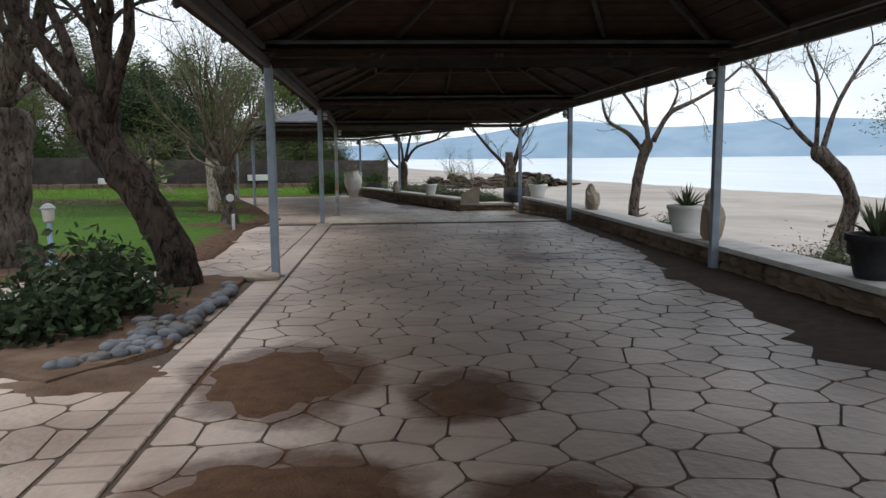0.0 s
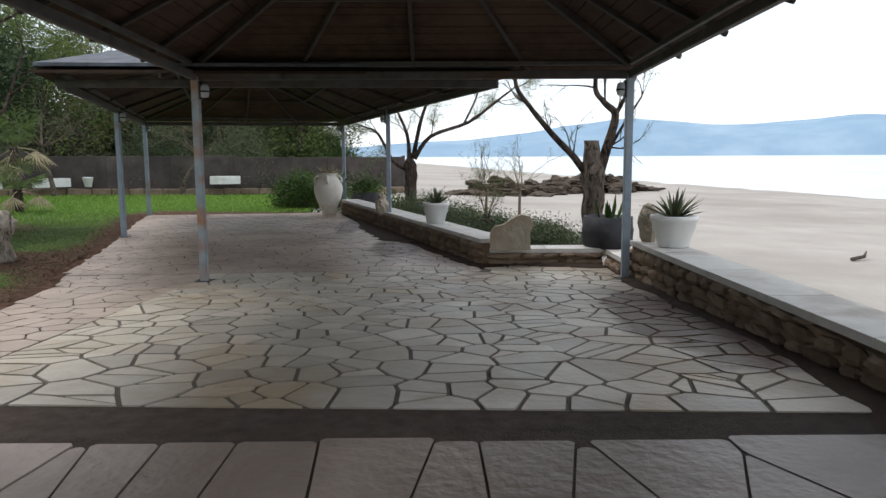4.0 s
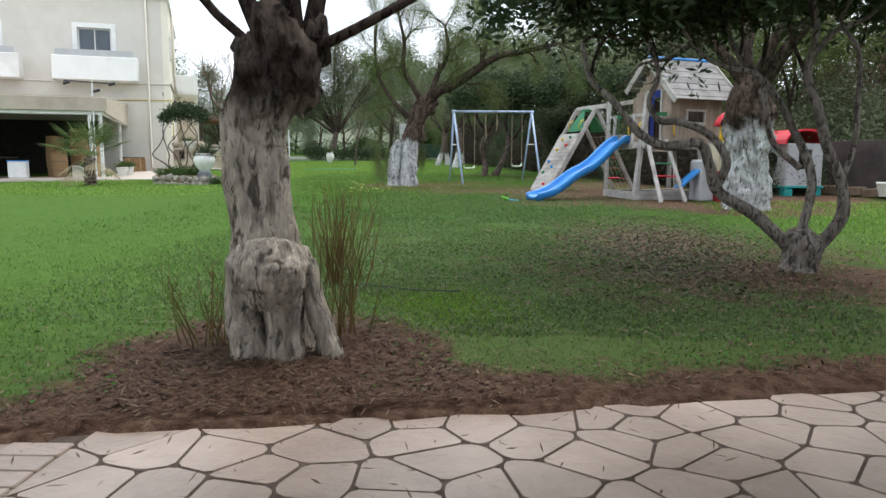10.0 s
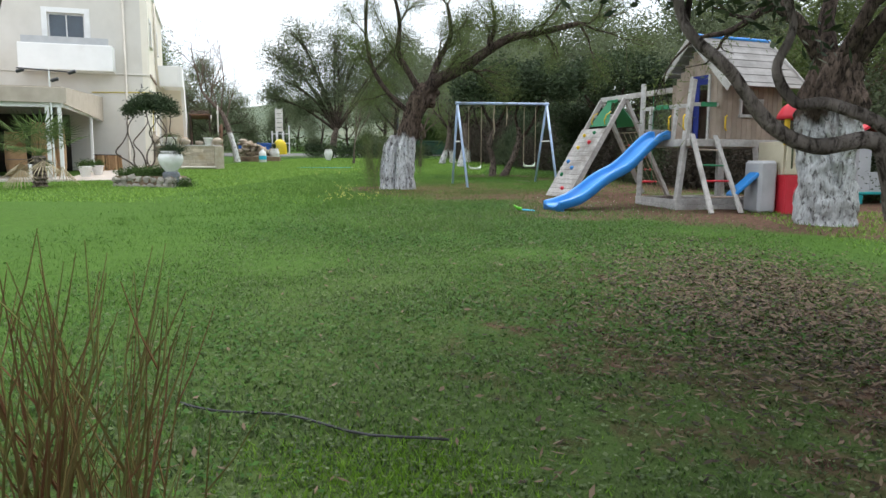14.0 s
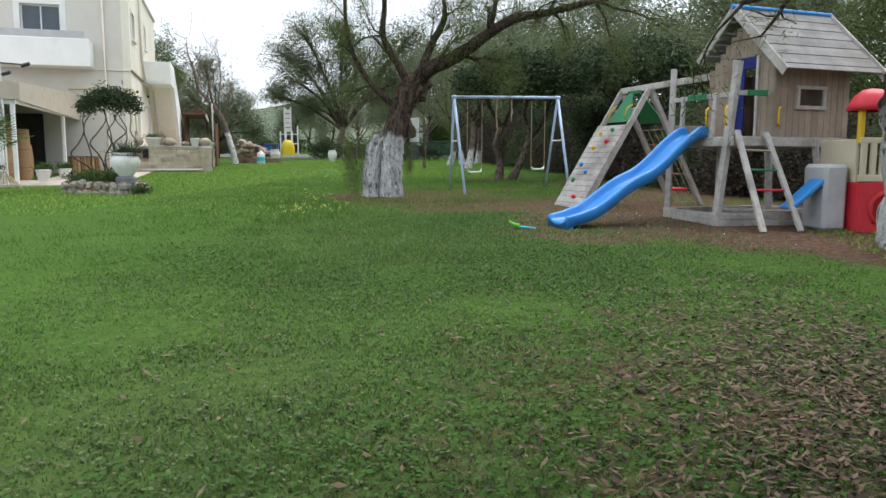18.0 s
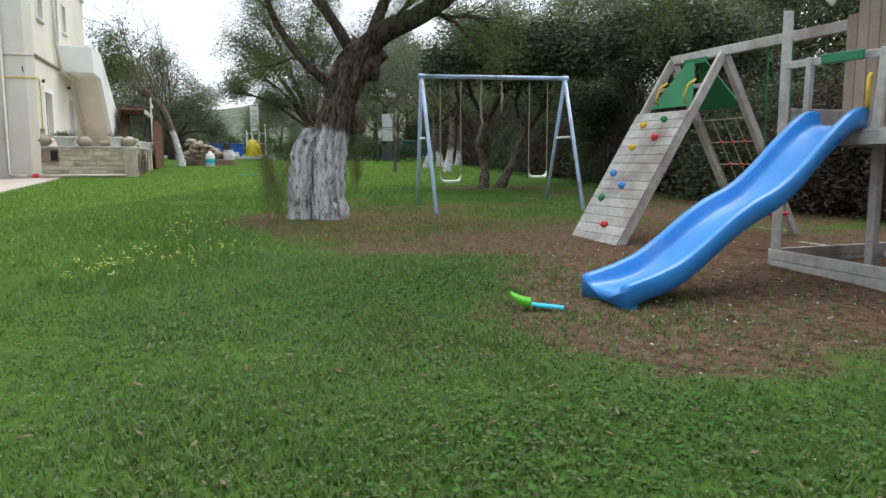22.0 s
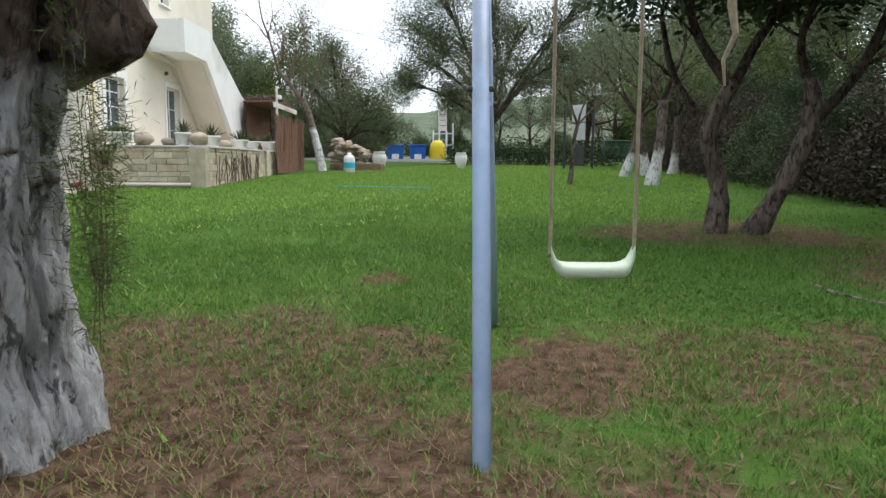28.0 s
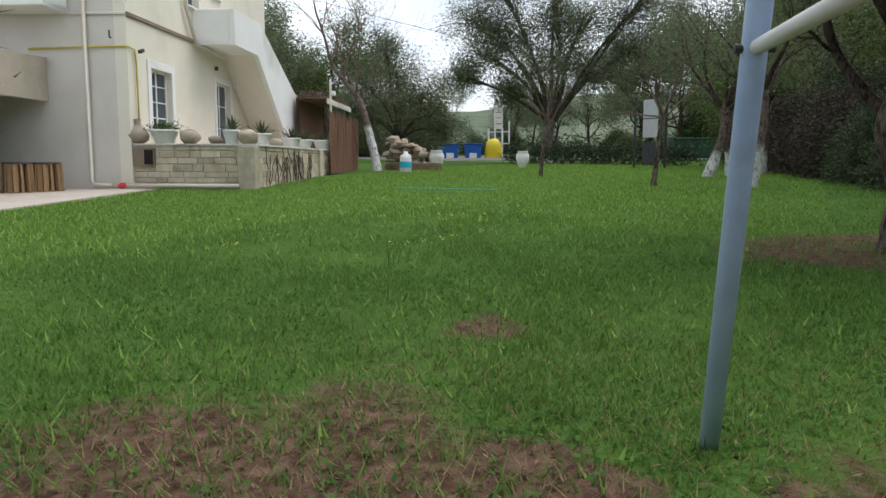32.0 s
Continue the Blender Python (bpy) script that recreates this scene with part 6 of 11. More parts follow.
umbrella("dark evergreen with a broad flat crown behind the play tower", [(-31.0, 12.4, 0.5, 0.17), (-31.0, 12.5, 1.2, 0.13), (-30.9, 12.7, 1.9, 0.12), (-30.9, 12.8, 2.4, 0.10)],
         [([(-30.9, 12.8, 2.2), (-30.7, 12.2, 2.9), (-30.6, 11.6, 3.6)], 0.08, 0.04), ([(-30.9, 12.8, 2.3), (-30.8, 13.4, 3.0), (-30.7, 14.0, 3.8)], 0.08, 0.04), ([(-30.9, 12.8, 2.3), (-31.2, 12.9, 3.1), (-31.4, 13.1, 3.9)], 0.07, 0.04)], (-30.8, 12.7, 3.75), (2.0, 2.05), 0.85, 73)
for k, (x, y, lean) in enumerate(((-47.6, 4.9, 0.2), (-48.6, 5.5, -0.1), (-42.3, 6.45, 0.1), (-50.5, 6.2, 0.05))):
    z = lawn_z(x, y)
    tree("old tamarisk with whitewashed foot in the hedge", [(x, y, z - 0.1, 0.19), (x, y + lean, z + 0.6, 0.145), (x, y + lean * 2, z + 1.3, 0.13), (x, y + lean * 2, z + 2.2, 0.12)],
         fan((x, y + lean * 2, z + 2.0), 4, (15, 50), 1.8, 0.06, 2, 80 + k), 81 + k, "white_bark_far", "olive", 7, (0.13, 0.02), 0.18, 0.3, True, group="hedge trees", spec={"kids": 3}, twig="dark_bark")
for k, (x, y, h) in enumerate(((-46.8, -0.2, 2.6), (-42.0, 4.35, 2.6))):
    z = lawn_z(x, y)
    tree("slim bare fruit tree on the lawn", [(x, y, z - 0.05, 0.07), (x, y + 0.05, z + 0.6, 0.055), (x + 0.05, y + 0.1, z + 1.2, 0.055), (x, y + 0.2, z + 1.7, 0.04)],
         fan((x, y + 0.18, z + 1.6), 6, (15, 60), h * 0.6, 0.03, 2, 90 + k), 91 + k, "bark", "olive", 2, (0.08, 0.02), 0.12, 0.2, True, group="slim fruit trees", spec={"kids": 3, "up": 0.06}, twig="twig")
M["white_lean"] = over(bark("limed_bark_lean", (0.06, 0.045, 0.036), (0.16, 0.12, 0.10), (0.28, 0.22, 0.19)), (0.74, 0.74, 0.72), 2, 2.9, 3.05, 0.05)
tree("bare leaning tree with a whitewashed trunk beside the terrace", [(-50.0, -8.52, 1.05, 0.20), (-50.0, -8.66, 1.8, 0.175), (-50.0, -8.88, 2.61, 0.165), (-50.0, -9.18, 3.6, 0.15), (-50.0, -9.55, 4.35, 0.13), (-50.0, -10.15, 4.95, 0.10), (-50.0, -10.75, 5.6, 0.07)],
     [((-50, -9.5, 4.3), (0.2, 0.35, 1), 3.0, 0.06, 3), ((-50, -10.7, 5.5), (0.1, -0.1, 1.0), 3.2, 0.065, 3), ((-50, -9.25, 3.7), (-0.2, 0.6, 0.9), 2.4, 0.05, 3), ((-50, -10.75, 5.6), (-0.3, -0.6, 0.8), 2.2, 0.045, 3), ((-50, -9.8, 4.65), (0.3, 0.1, 1.0), 3.0, 0.05, 3), ((-50, -10.2, 5.0), (-0.3, 0.2, 1.0), 2.8, 0.05, 3)],
     95, "white_lean", "dry_leaf", 0, spec={"kids": 4, "up": 0.08, "bend": 0.13}, twig="twig")


def palm(x, y, z, trunk_h, r, n, length, seed, label, dry=0.3):
    """A fan palm: rough trunk, pleated fans on stalks, a skirt of dry ones."""
    rnd = random.Random(seed)
    th = thing("fan_palm", label, "palm", "fan palms")
    mb = MB()
    h = 0
    rings = max(4, int(trunk_h / 0.05))
    mb.tube([(x, y, z - 0.05 + (trunk_h + 0.1) * i / rings) for i in range(rings + 1)], [r * (1.25 if i < 2 else 1.0) * (1.1 if i % 2 else 0.92) for i in range(rings + 1)], 10, True, 0.12, seed)
    part("trunk", mb, M["dark_bark"] if trunk_h < 0.8 else M["bark"], th)
    top = Vector((x, y, z + trunk_h))
    for i in range(n):
        a = 2.4 * i + rnd.uniform(-0.3, 0.3)
        old = i < n * dry
        el = rnd.uniform(-0.9, -0.1) if old else rnd.uniform(0.25, 1.25)
        d = Vector((math.cos(a) * math.cos(el), math.sin(a) * math.cos(el), math.sin(el)))
        st = length * rnd.uniform(0.45, 0.65)
        hub = top + d * st
        fr = MB().tube([top, top.lerp(hub, 0.5) + Vector((0, 0, 0.03)), hub], [0.012, 0.009, 0.006], 4, False)
        side = d.cross(Vector((0, 0, 1))).normalized()
        up = side.cross(d).normalized()
        m = 17
        for k in range(m):
            b = -1.9 + 3.8 * k / (m - 1)
            ld = (d * math.cos(b) + side * math.sin(b) - Vector((0, 0, 0.18 + (0.5 if old else 0)))).normalized()
            ln = length * 0.55 * (0.65 + 0.35 * math.cos(b * 0.7))
            w = ld.cross(up).normalized() * 0.018
            p1, p2 = hub + ld * ln * 0.55, hub + ld * ln - Vector((0, 0, 0.05 * ln))
            fr.add([hub, p1 + w, p2, p1 - w, p1 + up * 0.012], [(0, 1, 4), (0, 4, 3), (1, 2, 4), (4, 2, 3)])
        part("frond", fr, M["palm_dry" if old else "palm"], th)
    return th


palm(-10.48, 16.7, 0.09, 0.55, 0.10, 14, 0.9, 1, "young fan palm with dry lower fans on the lawn", 0.3)
palm(-12.0, 19.3, 0.10, 1.65, 0.13, 16, 1.25, 2, "fan palm with a bare trunk and dry skirt", 0.35)
palm(-23.6, -3.6, 0.52, 0.8, 0.17, 20, 1.35, 3, "stout fan palm with straw-coloured fans beside the veranda", 0.2)


# ---- hedges and background woods ----
def wood_tree(seed, h, leafm, label, dense=1, bark="dark_bark", leaf_size=(0.17, 0.055), blade=False, per=17, spread=0.34):
    rnd = random.Random(seed)
    tr = [(0, 0, -0.2, 0.17 * h / 5), (0.1, 0, h * 0.15, 0.12 * h / 5), (0.2, 0.1, h * 0.32, 0.11 * h / 5), (0.2, 0.2, h * 0.45, 0.08 * h / 5)]
    lim = fan((0.15, 0.05, h * 0.26), 3, (30, 65), h * 0.36, 0.06 * h / 5, 3, seed) + fan((0.2, 0.2, h * 0.43), 4, (5, 40), h * 0.40, 0.06 * h / 5, 3, seed + 1)
    return tree(label, tr, lim, seed, bark, leafm, per, leaf_size, spread, 0.25, blade, group="background trees", spec={"kids": 3, "up": 0.06, "bend": 0.2, "leafy": 1, "dense": dense}, sides=8)


WOODS = [wood_tree(201, 6.5, "olive", "tall grey-green tamarisk behind the garden"), wood_tree(202, 6.0, "tamarisk", "tall green tamarisk behind the garden"),
         wood_tree(203, 7.0, "olive", "broad olive-green tree behind the garden"), wood_tree(204, 5.0, "dry_leaf", "bare brown tree behind the garden", 1, per=3)]
EVERGREEN = [wood_tree(205, 4.2, "dark_leaf", "dark evergreen shrub in the hedge", 2, "bark", (0.13, 0.06), False, 14, 0.30), wood_tree(206, 3.8, "dark_leaf", "dark evergreen shrub in the hedge", 2, "bark", (0.13, 0.06), False, 14, 0.30)]


BUSHES = []


def plant_wood(kinds, spots, seed):
    rnd = random.Random(seed)
    for i, (x, y, s) in enumerate(spots):
        z = lawn_z(x, y) + (min(25.0, (-95 - x) * 0.05) if x < -95 else 0)
        src = kinds[rnd.randrange(len(kinds))]
        m = Matrix.Translation((x, y, z)) @ Matrix.Rotation(rnd.uniform(0, 6.28), 4, "Z") @ Matrix.Scale(s * rnd.uniform(0.9, 1.1), 4)
        copy_thing(src, m)


# the four kinds themselves stand at the road
for k, (ob, x, y) in enumerate(zip(WOODS, (-100, -96, -104, -92), (-22, 14, -2, 26))):
    ob.matrix_basis = Matrix.Translation((x, y, 2.3))
for ob, x, y in zip(EVERGREEN, (-34.5, -46.0), (12.0, 9.6)):
    ob.matrix_basis = Matrix.Translation((x, y, 0.65)) @ Matrix.Scale(0.62, 4)
# behind the boundary wall, seen past the pergola
plant_wood(WOODS, [(-6, 31, 0.9), (-10, 33, 1.0), (-13, 30, 0.95), (-17, 30, 1.0), (-19, 26, 0.92), (-23, 27, 1.0), (-24, 22.5, 0.9), (-28, 24, 1.0), (-30, 20, 0.95), (-27, 18.5, 0.75), (-15, 26.5, 0.8), (-21, 23.5, 0.85), (-26, 21, 0.9), (-34, 19, 0.95), (-14, 36, 1.0), (-21, 34, 1.0), (-29, 31, 1.0), (-36, 26, 1.0), (-9, 42, 1.2)], 1)
# behind the playhouse and along the right-hand hedge
plant_wood(EVERGREEN, [(-38.5, 11.0, 0.7), (-41, 10.2, 0.65), (-43.5, 9.4, 0.65), (-36.8, 13.2, 0.75), (-48.5, 8.9, 0.75), (-52, 8.0, 0.75), (-25.5, 15.4, 0.62), (-28.5, 15.0, 0.66)], 2)
plant_wood(WOODS[:3], [(-39, 15.5, 0.95), (-44, 13.5, 0.95), (-48, 12.5, 1.0), (-54, 11.0, 1.05), (-60, 8.0, 1.1), (-56, 5.5, 0.8), (-66, 9, 1.2), (-38, 19, 1.1), (-35, 17, 0.95), (-32, 17.5, 0.95), (-45, 18, 1.15)], 3)
# by the road, beyond the bins and behind the house
plant_wood(WOODS, [(-74, -28, 1.38), (-80, -31, 1.52), (-86, -27, 1.52), (-68, -29, 1.24), (-95, -12, 0.85), (-88, -5, 1.38), (-84, -1.5, 1.24), (-79, 2.5, 1.38), (-92, 2, 1.65), (-100, -6, 1.0), (-100, 6, 1.65), (-85, 9, 1.52), (-75, 13, 1.52), (-96, -36, 1.65), (-110, 4, 1.78), (-72, -34, 1.65), (43.6, 38.1, 1.75), (-98, -30, 0.9), (-90, -34, 1.50), (-84, -36, 1.58), (-78, -38, 1.58), (-106, -22, 0.95), (-108, -10, 1.65), (-82, 4, 1.18), (-88, 8, 1.34), (-72, 9, 1.18)], 4)
# dark evergreens that overhang the right-hand hedge
plant_wood(EVERGREEN, [(-44.5, 11.0, 1.0), (-49.5, 9.8, 1.05), (-54.5, 8.6, 1.1)], 7)
# south of the paving
plant_wood(WOODS, [(-26, -22, 1.1), (-20, -27, 1.1), (-32, -30, 1.2)], 5)


def clump_tree(label, base, side, fork, clumps, r, seed, leafm, bark, n=150):
    """A broad tree whose limbs end in clumps of leaves. clumps: rows of offset along side, offset across it, height, radius."""
    g = random.Random(seed)
    sx, sy = side
    x, y, z = base
    arms, tips = [], []
    f = Vector((x + 0.3 * sx, y + 0.3 * sy, fork))
    for a, b, h, q in clumps:
        c = Vector((x + a * sx - b * sy, y + a * sy + b * sx, h))
        mid = f.lerp(c, 0.5) + Vector((g.gauss(0, 0.25), g.gauss(0, 0.25), 0.25))
        arms.append(([f - Vector((0, 0, 0.2)), mid, c], r * 0.42, r * 0.12))
        for k in range(n):
            d = Vector((g.gauss(0, 1), g.gauss(0, 1), g.gauss(0, 0.8))).normalized() * q * 1.3 * (g.random() ** 0.5)
            w = 1 + 0.45 * noise.noise(d * (1.3 / q) + c)
            tips.append(c + d * w)
            if k % 6 == 0:
                arms.append(([mid.lerp(c, g.uniform(0.3, 1)), c + d * w * 0.55, c + d * w], r * 0.08, r * 0.025))
    t = tree(label, [(x, y, z - 0.2, r * 1.15), (x, y, z + 0.7, r), (x + 0.1 * sx, y + 0.1 * sy, z + 1.5, r * 0.85), (f.x, f.y, fork, r * 0.7)], [], seed, bark, per=0, arms=arms, spec={"kids": 1, "leafy": 0, "twig": 0.6}, sides=10, twig="dark_bark")
    part("crown", leaf_mesh("crown", tips, 24, (0.16, 0.045), 0.34, 0.0, seed, leafm, False), M[leafm], t)
    return t


LOOK = (-0.39, 0.92)
clump_tree("round olive-green tamarisk beyond the stone heap", (-66.0, -17.1, 1.6), LOOK, 3.2,
           [(0, 0.3, 7.6, 1.6), (-1.7, -0.4, 6.4, 1.5), (1.7, 0.4, 6.1, 1.5), (2.4, 0, 4.6, 1.1), (0.4, -0.5, 5.2, 1.4), (-1.8, 0.3, 4.4, 1.2), (-0.6, 0, 9.0, 0.9), (-3.2, 0.6, 5.2, 1.2), (3.2, -0.4, 3.6, 0.8)], 0.24, 211, "olive", "dark_bark")
clump_tree("broad old tamarisk with a whitewashed foot beyond the clipped hedge", (-64.0, -5.9, 1.55), LOOK, 3.9,
           [(-4.3, 0.5, 9.6, 1.6), (-3.2, -0.5, 7.4, 1.4), (-1.5, 0.4, 8.7, 1.6), (-0.7, -0.3, 6.7, 1.3), (0.9, 0.4, 7.1, 1.3), (1.8, -0.4, 9.3, 1.6), (-4.8, 0.3, 6.4, 0.9), (-2.6, 0, 11.2, 1.4), (0.3, 0.2, 11.2, 1.6), (2.7, 0.5, 6.5, 0.9), (-2.1, 0.6, 5.6, 0.8), (0.6, 0, 9.0, 1.3), (-3.0, 0.4, 9.0, 1.3), (4.3, 0.5, 9.6, 1.5), (4.6, 0, 7.8, 1.1), (5.6, -0.5, 11.0, 1.5)], 0.30, 212, "olive", "white_bark_far", 190)
clump_tree("slender grey-green tree across the road", (-93.0, -15.0, 2.0), LOOK, 4.6, [(0, 0, 7.4, 1.0), (-1.3, 0.3, 6.2, 0.9), (1.4, -0.3, 6.3, 0.9), (0.4, 0, 8.6, 0.8)], 0.16, 213, "olive", "dark_bark", 70)


def shrub(x, y, z, rx, ry, h, n, leafm, size, seed, label, category="shrub", group="", name="shrub"):
    """A loose mound of leaves on short stems."""
    rnd = random.Random(seed)
    th = thing(name, label, category, group)
    mb, tips = MB(), []
    for i in range(n):
        a, q = rnd.uniform(0, 6.28), math.sqrt(rnd.random())
        e = Vector((x + rx * q * math.cos(a), y + ry * q * math.sin(a), z + h * math.sqrt(max(0.05, 1 - q * q)) * rnd.uniform(0.45, 1.05)))
        b = Vector((x + rx * 0.4 * q * math.cos(a), y + ry * 0.4 * q * math.sin(a), z))
        if i % 3 == 0:
            mb.tube([b, b.lerp(e, 0.5) + Vector((rnd.gauss(0, 0.03), rnd.gauss(0, 0.03), 0.04)), e], [0.012, 0.008, 0.004], 4, False)
        tips.append(e)
        tips.append(b.lerp(e, 0.7))
    tagged(part("stemwork", mb, M["twig"], th), kind="stuff")
    part("foliage", leaf_mesh("foliage", tips, 20 if n > 700 else 12, size, max(rx, ry) * 0.12 + 0.03, -0.15, seed, leafm, False), M[leafm], th)
    return th


shrub(-3.95, -6.35, 0.22, 0.55, 0.85, 0.50, 95, "dark_leaf", (0.10, 0.045), 1, "dark evergreen shrub in the stone-edged bed")
shrub(-4.0, -7.05, 0.22, 0.45, 0.4, 0.34, 40, "dark_leaf", (0.10, 0.045), 2, "low dark evergreen shrub in the stone-edged bed")
shrub(-4.1, 19.8, 0.0, 0.8, 0.8, 1.0, 190, "mid_leaf", (0.09, 0.045), 3, "rounded green shrub behind the urn")
shrub(-3.6, 20.8, -0.1, 1.3, 1.0, 0.9, 190, "mid_leaf", (0.09, 0.045), 4, "spreading green shrub at the beach edge")
shrub(-1.9, 19.3, -0.15, 0.7, 1.2, 0.6, 120, "mid_leaf", (0.09, 0.045), 9, "low green shrub at the beach edge")
for k, (x, y, rx, ry, h) in enumerate(((0.85, 10.6, 0.65, 0.8, 0.34), (1.35, 9.4, 0.7, 0.6, 0.34), (0.15, 13.2, 0.65, 1.1, 0.36), (1.6, 10.8, 0.6, 0.8, 0.25), (-0.6, 15.6, 0.6, 1.1, 0.36), (0.6, 12.0, 0.7, 0.8, 0.3))):
    shrub(x, y, -0.12, rx * 1.1, ry * 1.1, h * 1.15, 720, "hedge_leaf", (0.06, 0.014), 10 + k, "low green succulent mat behind the low wall", "ground cover", "succulent mats", "succulent_mat")
for k, (x, y, rx, ry) in enumerate(((3.3, -0.6, 0.22, 0.6), (3.5, -5.6, 0.55, 1.3), (3.5, -8.0, 0.55, 1.3))):
    shrub(x, y, -0.05, rx, ry, 0.34, 720, "hedge_leaf", (0.06, 0.014), 20 + k, "low green succulents outside the beach wall", "ground cover", "succulent mats", "succulent_mat")

# thickets: full bushes behind the boundary wall, in the hedge and along the road
for lf, nm in (("olive", "tall grey-green bush behind the boundary wall"), ("hedge_leaf", "dense dark green bush in the hedge"), ("brown_thicket", "bare brown thicket in the hedge"), ("mid_leaf", "green bush behind the garden")):
    BUSHES.append(shrub(0, 0, -0.1, 1.7, 1.5, 2.7, 760, lf, (0.115, 0.042), 400 + len(BUSHES), nm, "bush", "thicket bushes", "bush"))
for ob, (x, y) in zip(BUSHES, ((-16.5, 25.5), (-35.5, 12.6), (-31.0, 13.9), (-5.0, 31.0))):
    ob.matrix_basis = Matrix.Translation((x, y, lawn_z(x, y)))
plant_wood([BUSHES[0], BUSHES[0], BUSHES[1], BUSHES[2], BUSHES[3]], [(-8.5, 29.8, 1.0), (-11.5, 28.5, 1.1), (-14.5, 27.0, 1.0), (-18.5, 23.5, 1.0), (-20.5, 22.0, 1.1), (-23.0, 20.3, 1.0), (-25.5, 19.6, 1.2), (-28.5, 18.9, 1.1), (-31.5, 18.2, 1.2), (-12.5, 32.0, 1.4), (-17.0, 28.5, 1.4), (-21.5, 25.0, 1.4), (-26.5, 22.5, 1.5), (-31.5, 21.5, 1.4), (-6.5, 34.0, 1.3), (-10.0, 36.0, 1.6), (-16.0, 33.0, 1.6), (-22.5, 30.0, 1.7), (-30.0, 26.0, 1.7)], 21)
plant_wood([BUSHES[1], BUSHES[2], BUSHES[2]], [(-22.3, 16.6, 0.68), (-24.3, 16.0, 0.77), (-26.4, 15.2, 0.85), (-28.6, 14.4, 0.85), (-33.2, 12.9, 0.85), (-37.8, 11.8, 0.85), (-40.2, 10.9, 0.85), (-42.6, 10.2, 0.85), (-45.2, 9.4, 0.85), (-47.8, 8.8, 0.94), (-50.6, 8.0, 0.94), (-53.4, 7.2, 0.94), (-56.4, 6.4, 0.94), (-59.5, 5.6, 1.02), (-62.5, 6.0, 1.02), (-34.5, 15.0, 0.89), (-39.5, 14.0, 0.89), (-45.0, 12.2, 0.89), (-50.5, 10.8, 0.89), (-29.5, 17.0, 0.85), (-56.0, 9.4, 0.89)], 22)
plant_wood([BUSHES[0], BUSHES[3], BUSHES[3], BUSHES[1]], [(-63, -27, 1.30), (-68, -31, 1.69), (-75, -33, 1.82), (-82, -31, 1.82), (-88, -28, 1.82), (-94, -24, 0.8), (-97, -17, 0.8), (-98, -9, 0.8), (-99, -2, 1.82), (-98, 6, 1.82), (-94, 12, 1.82), (-84, 6, 1.43), (-80, 7, 1.56), (-76, 9, 1.56), (-70, 8, 1.56), (-104, -24, 1.0), (-106, -12, 1.0), (-107, 0, 2.34), (-104, 10, 2.34), (-60, -21, 1.17)], 23)


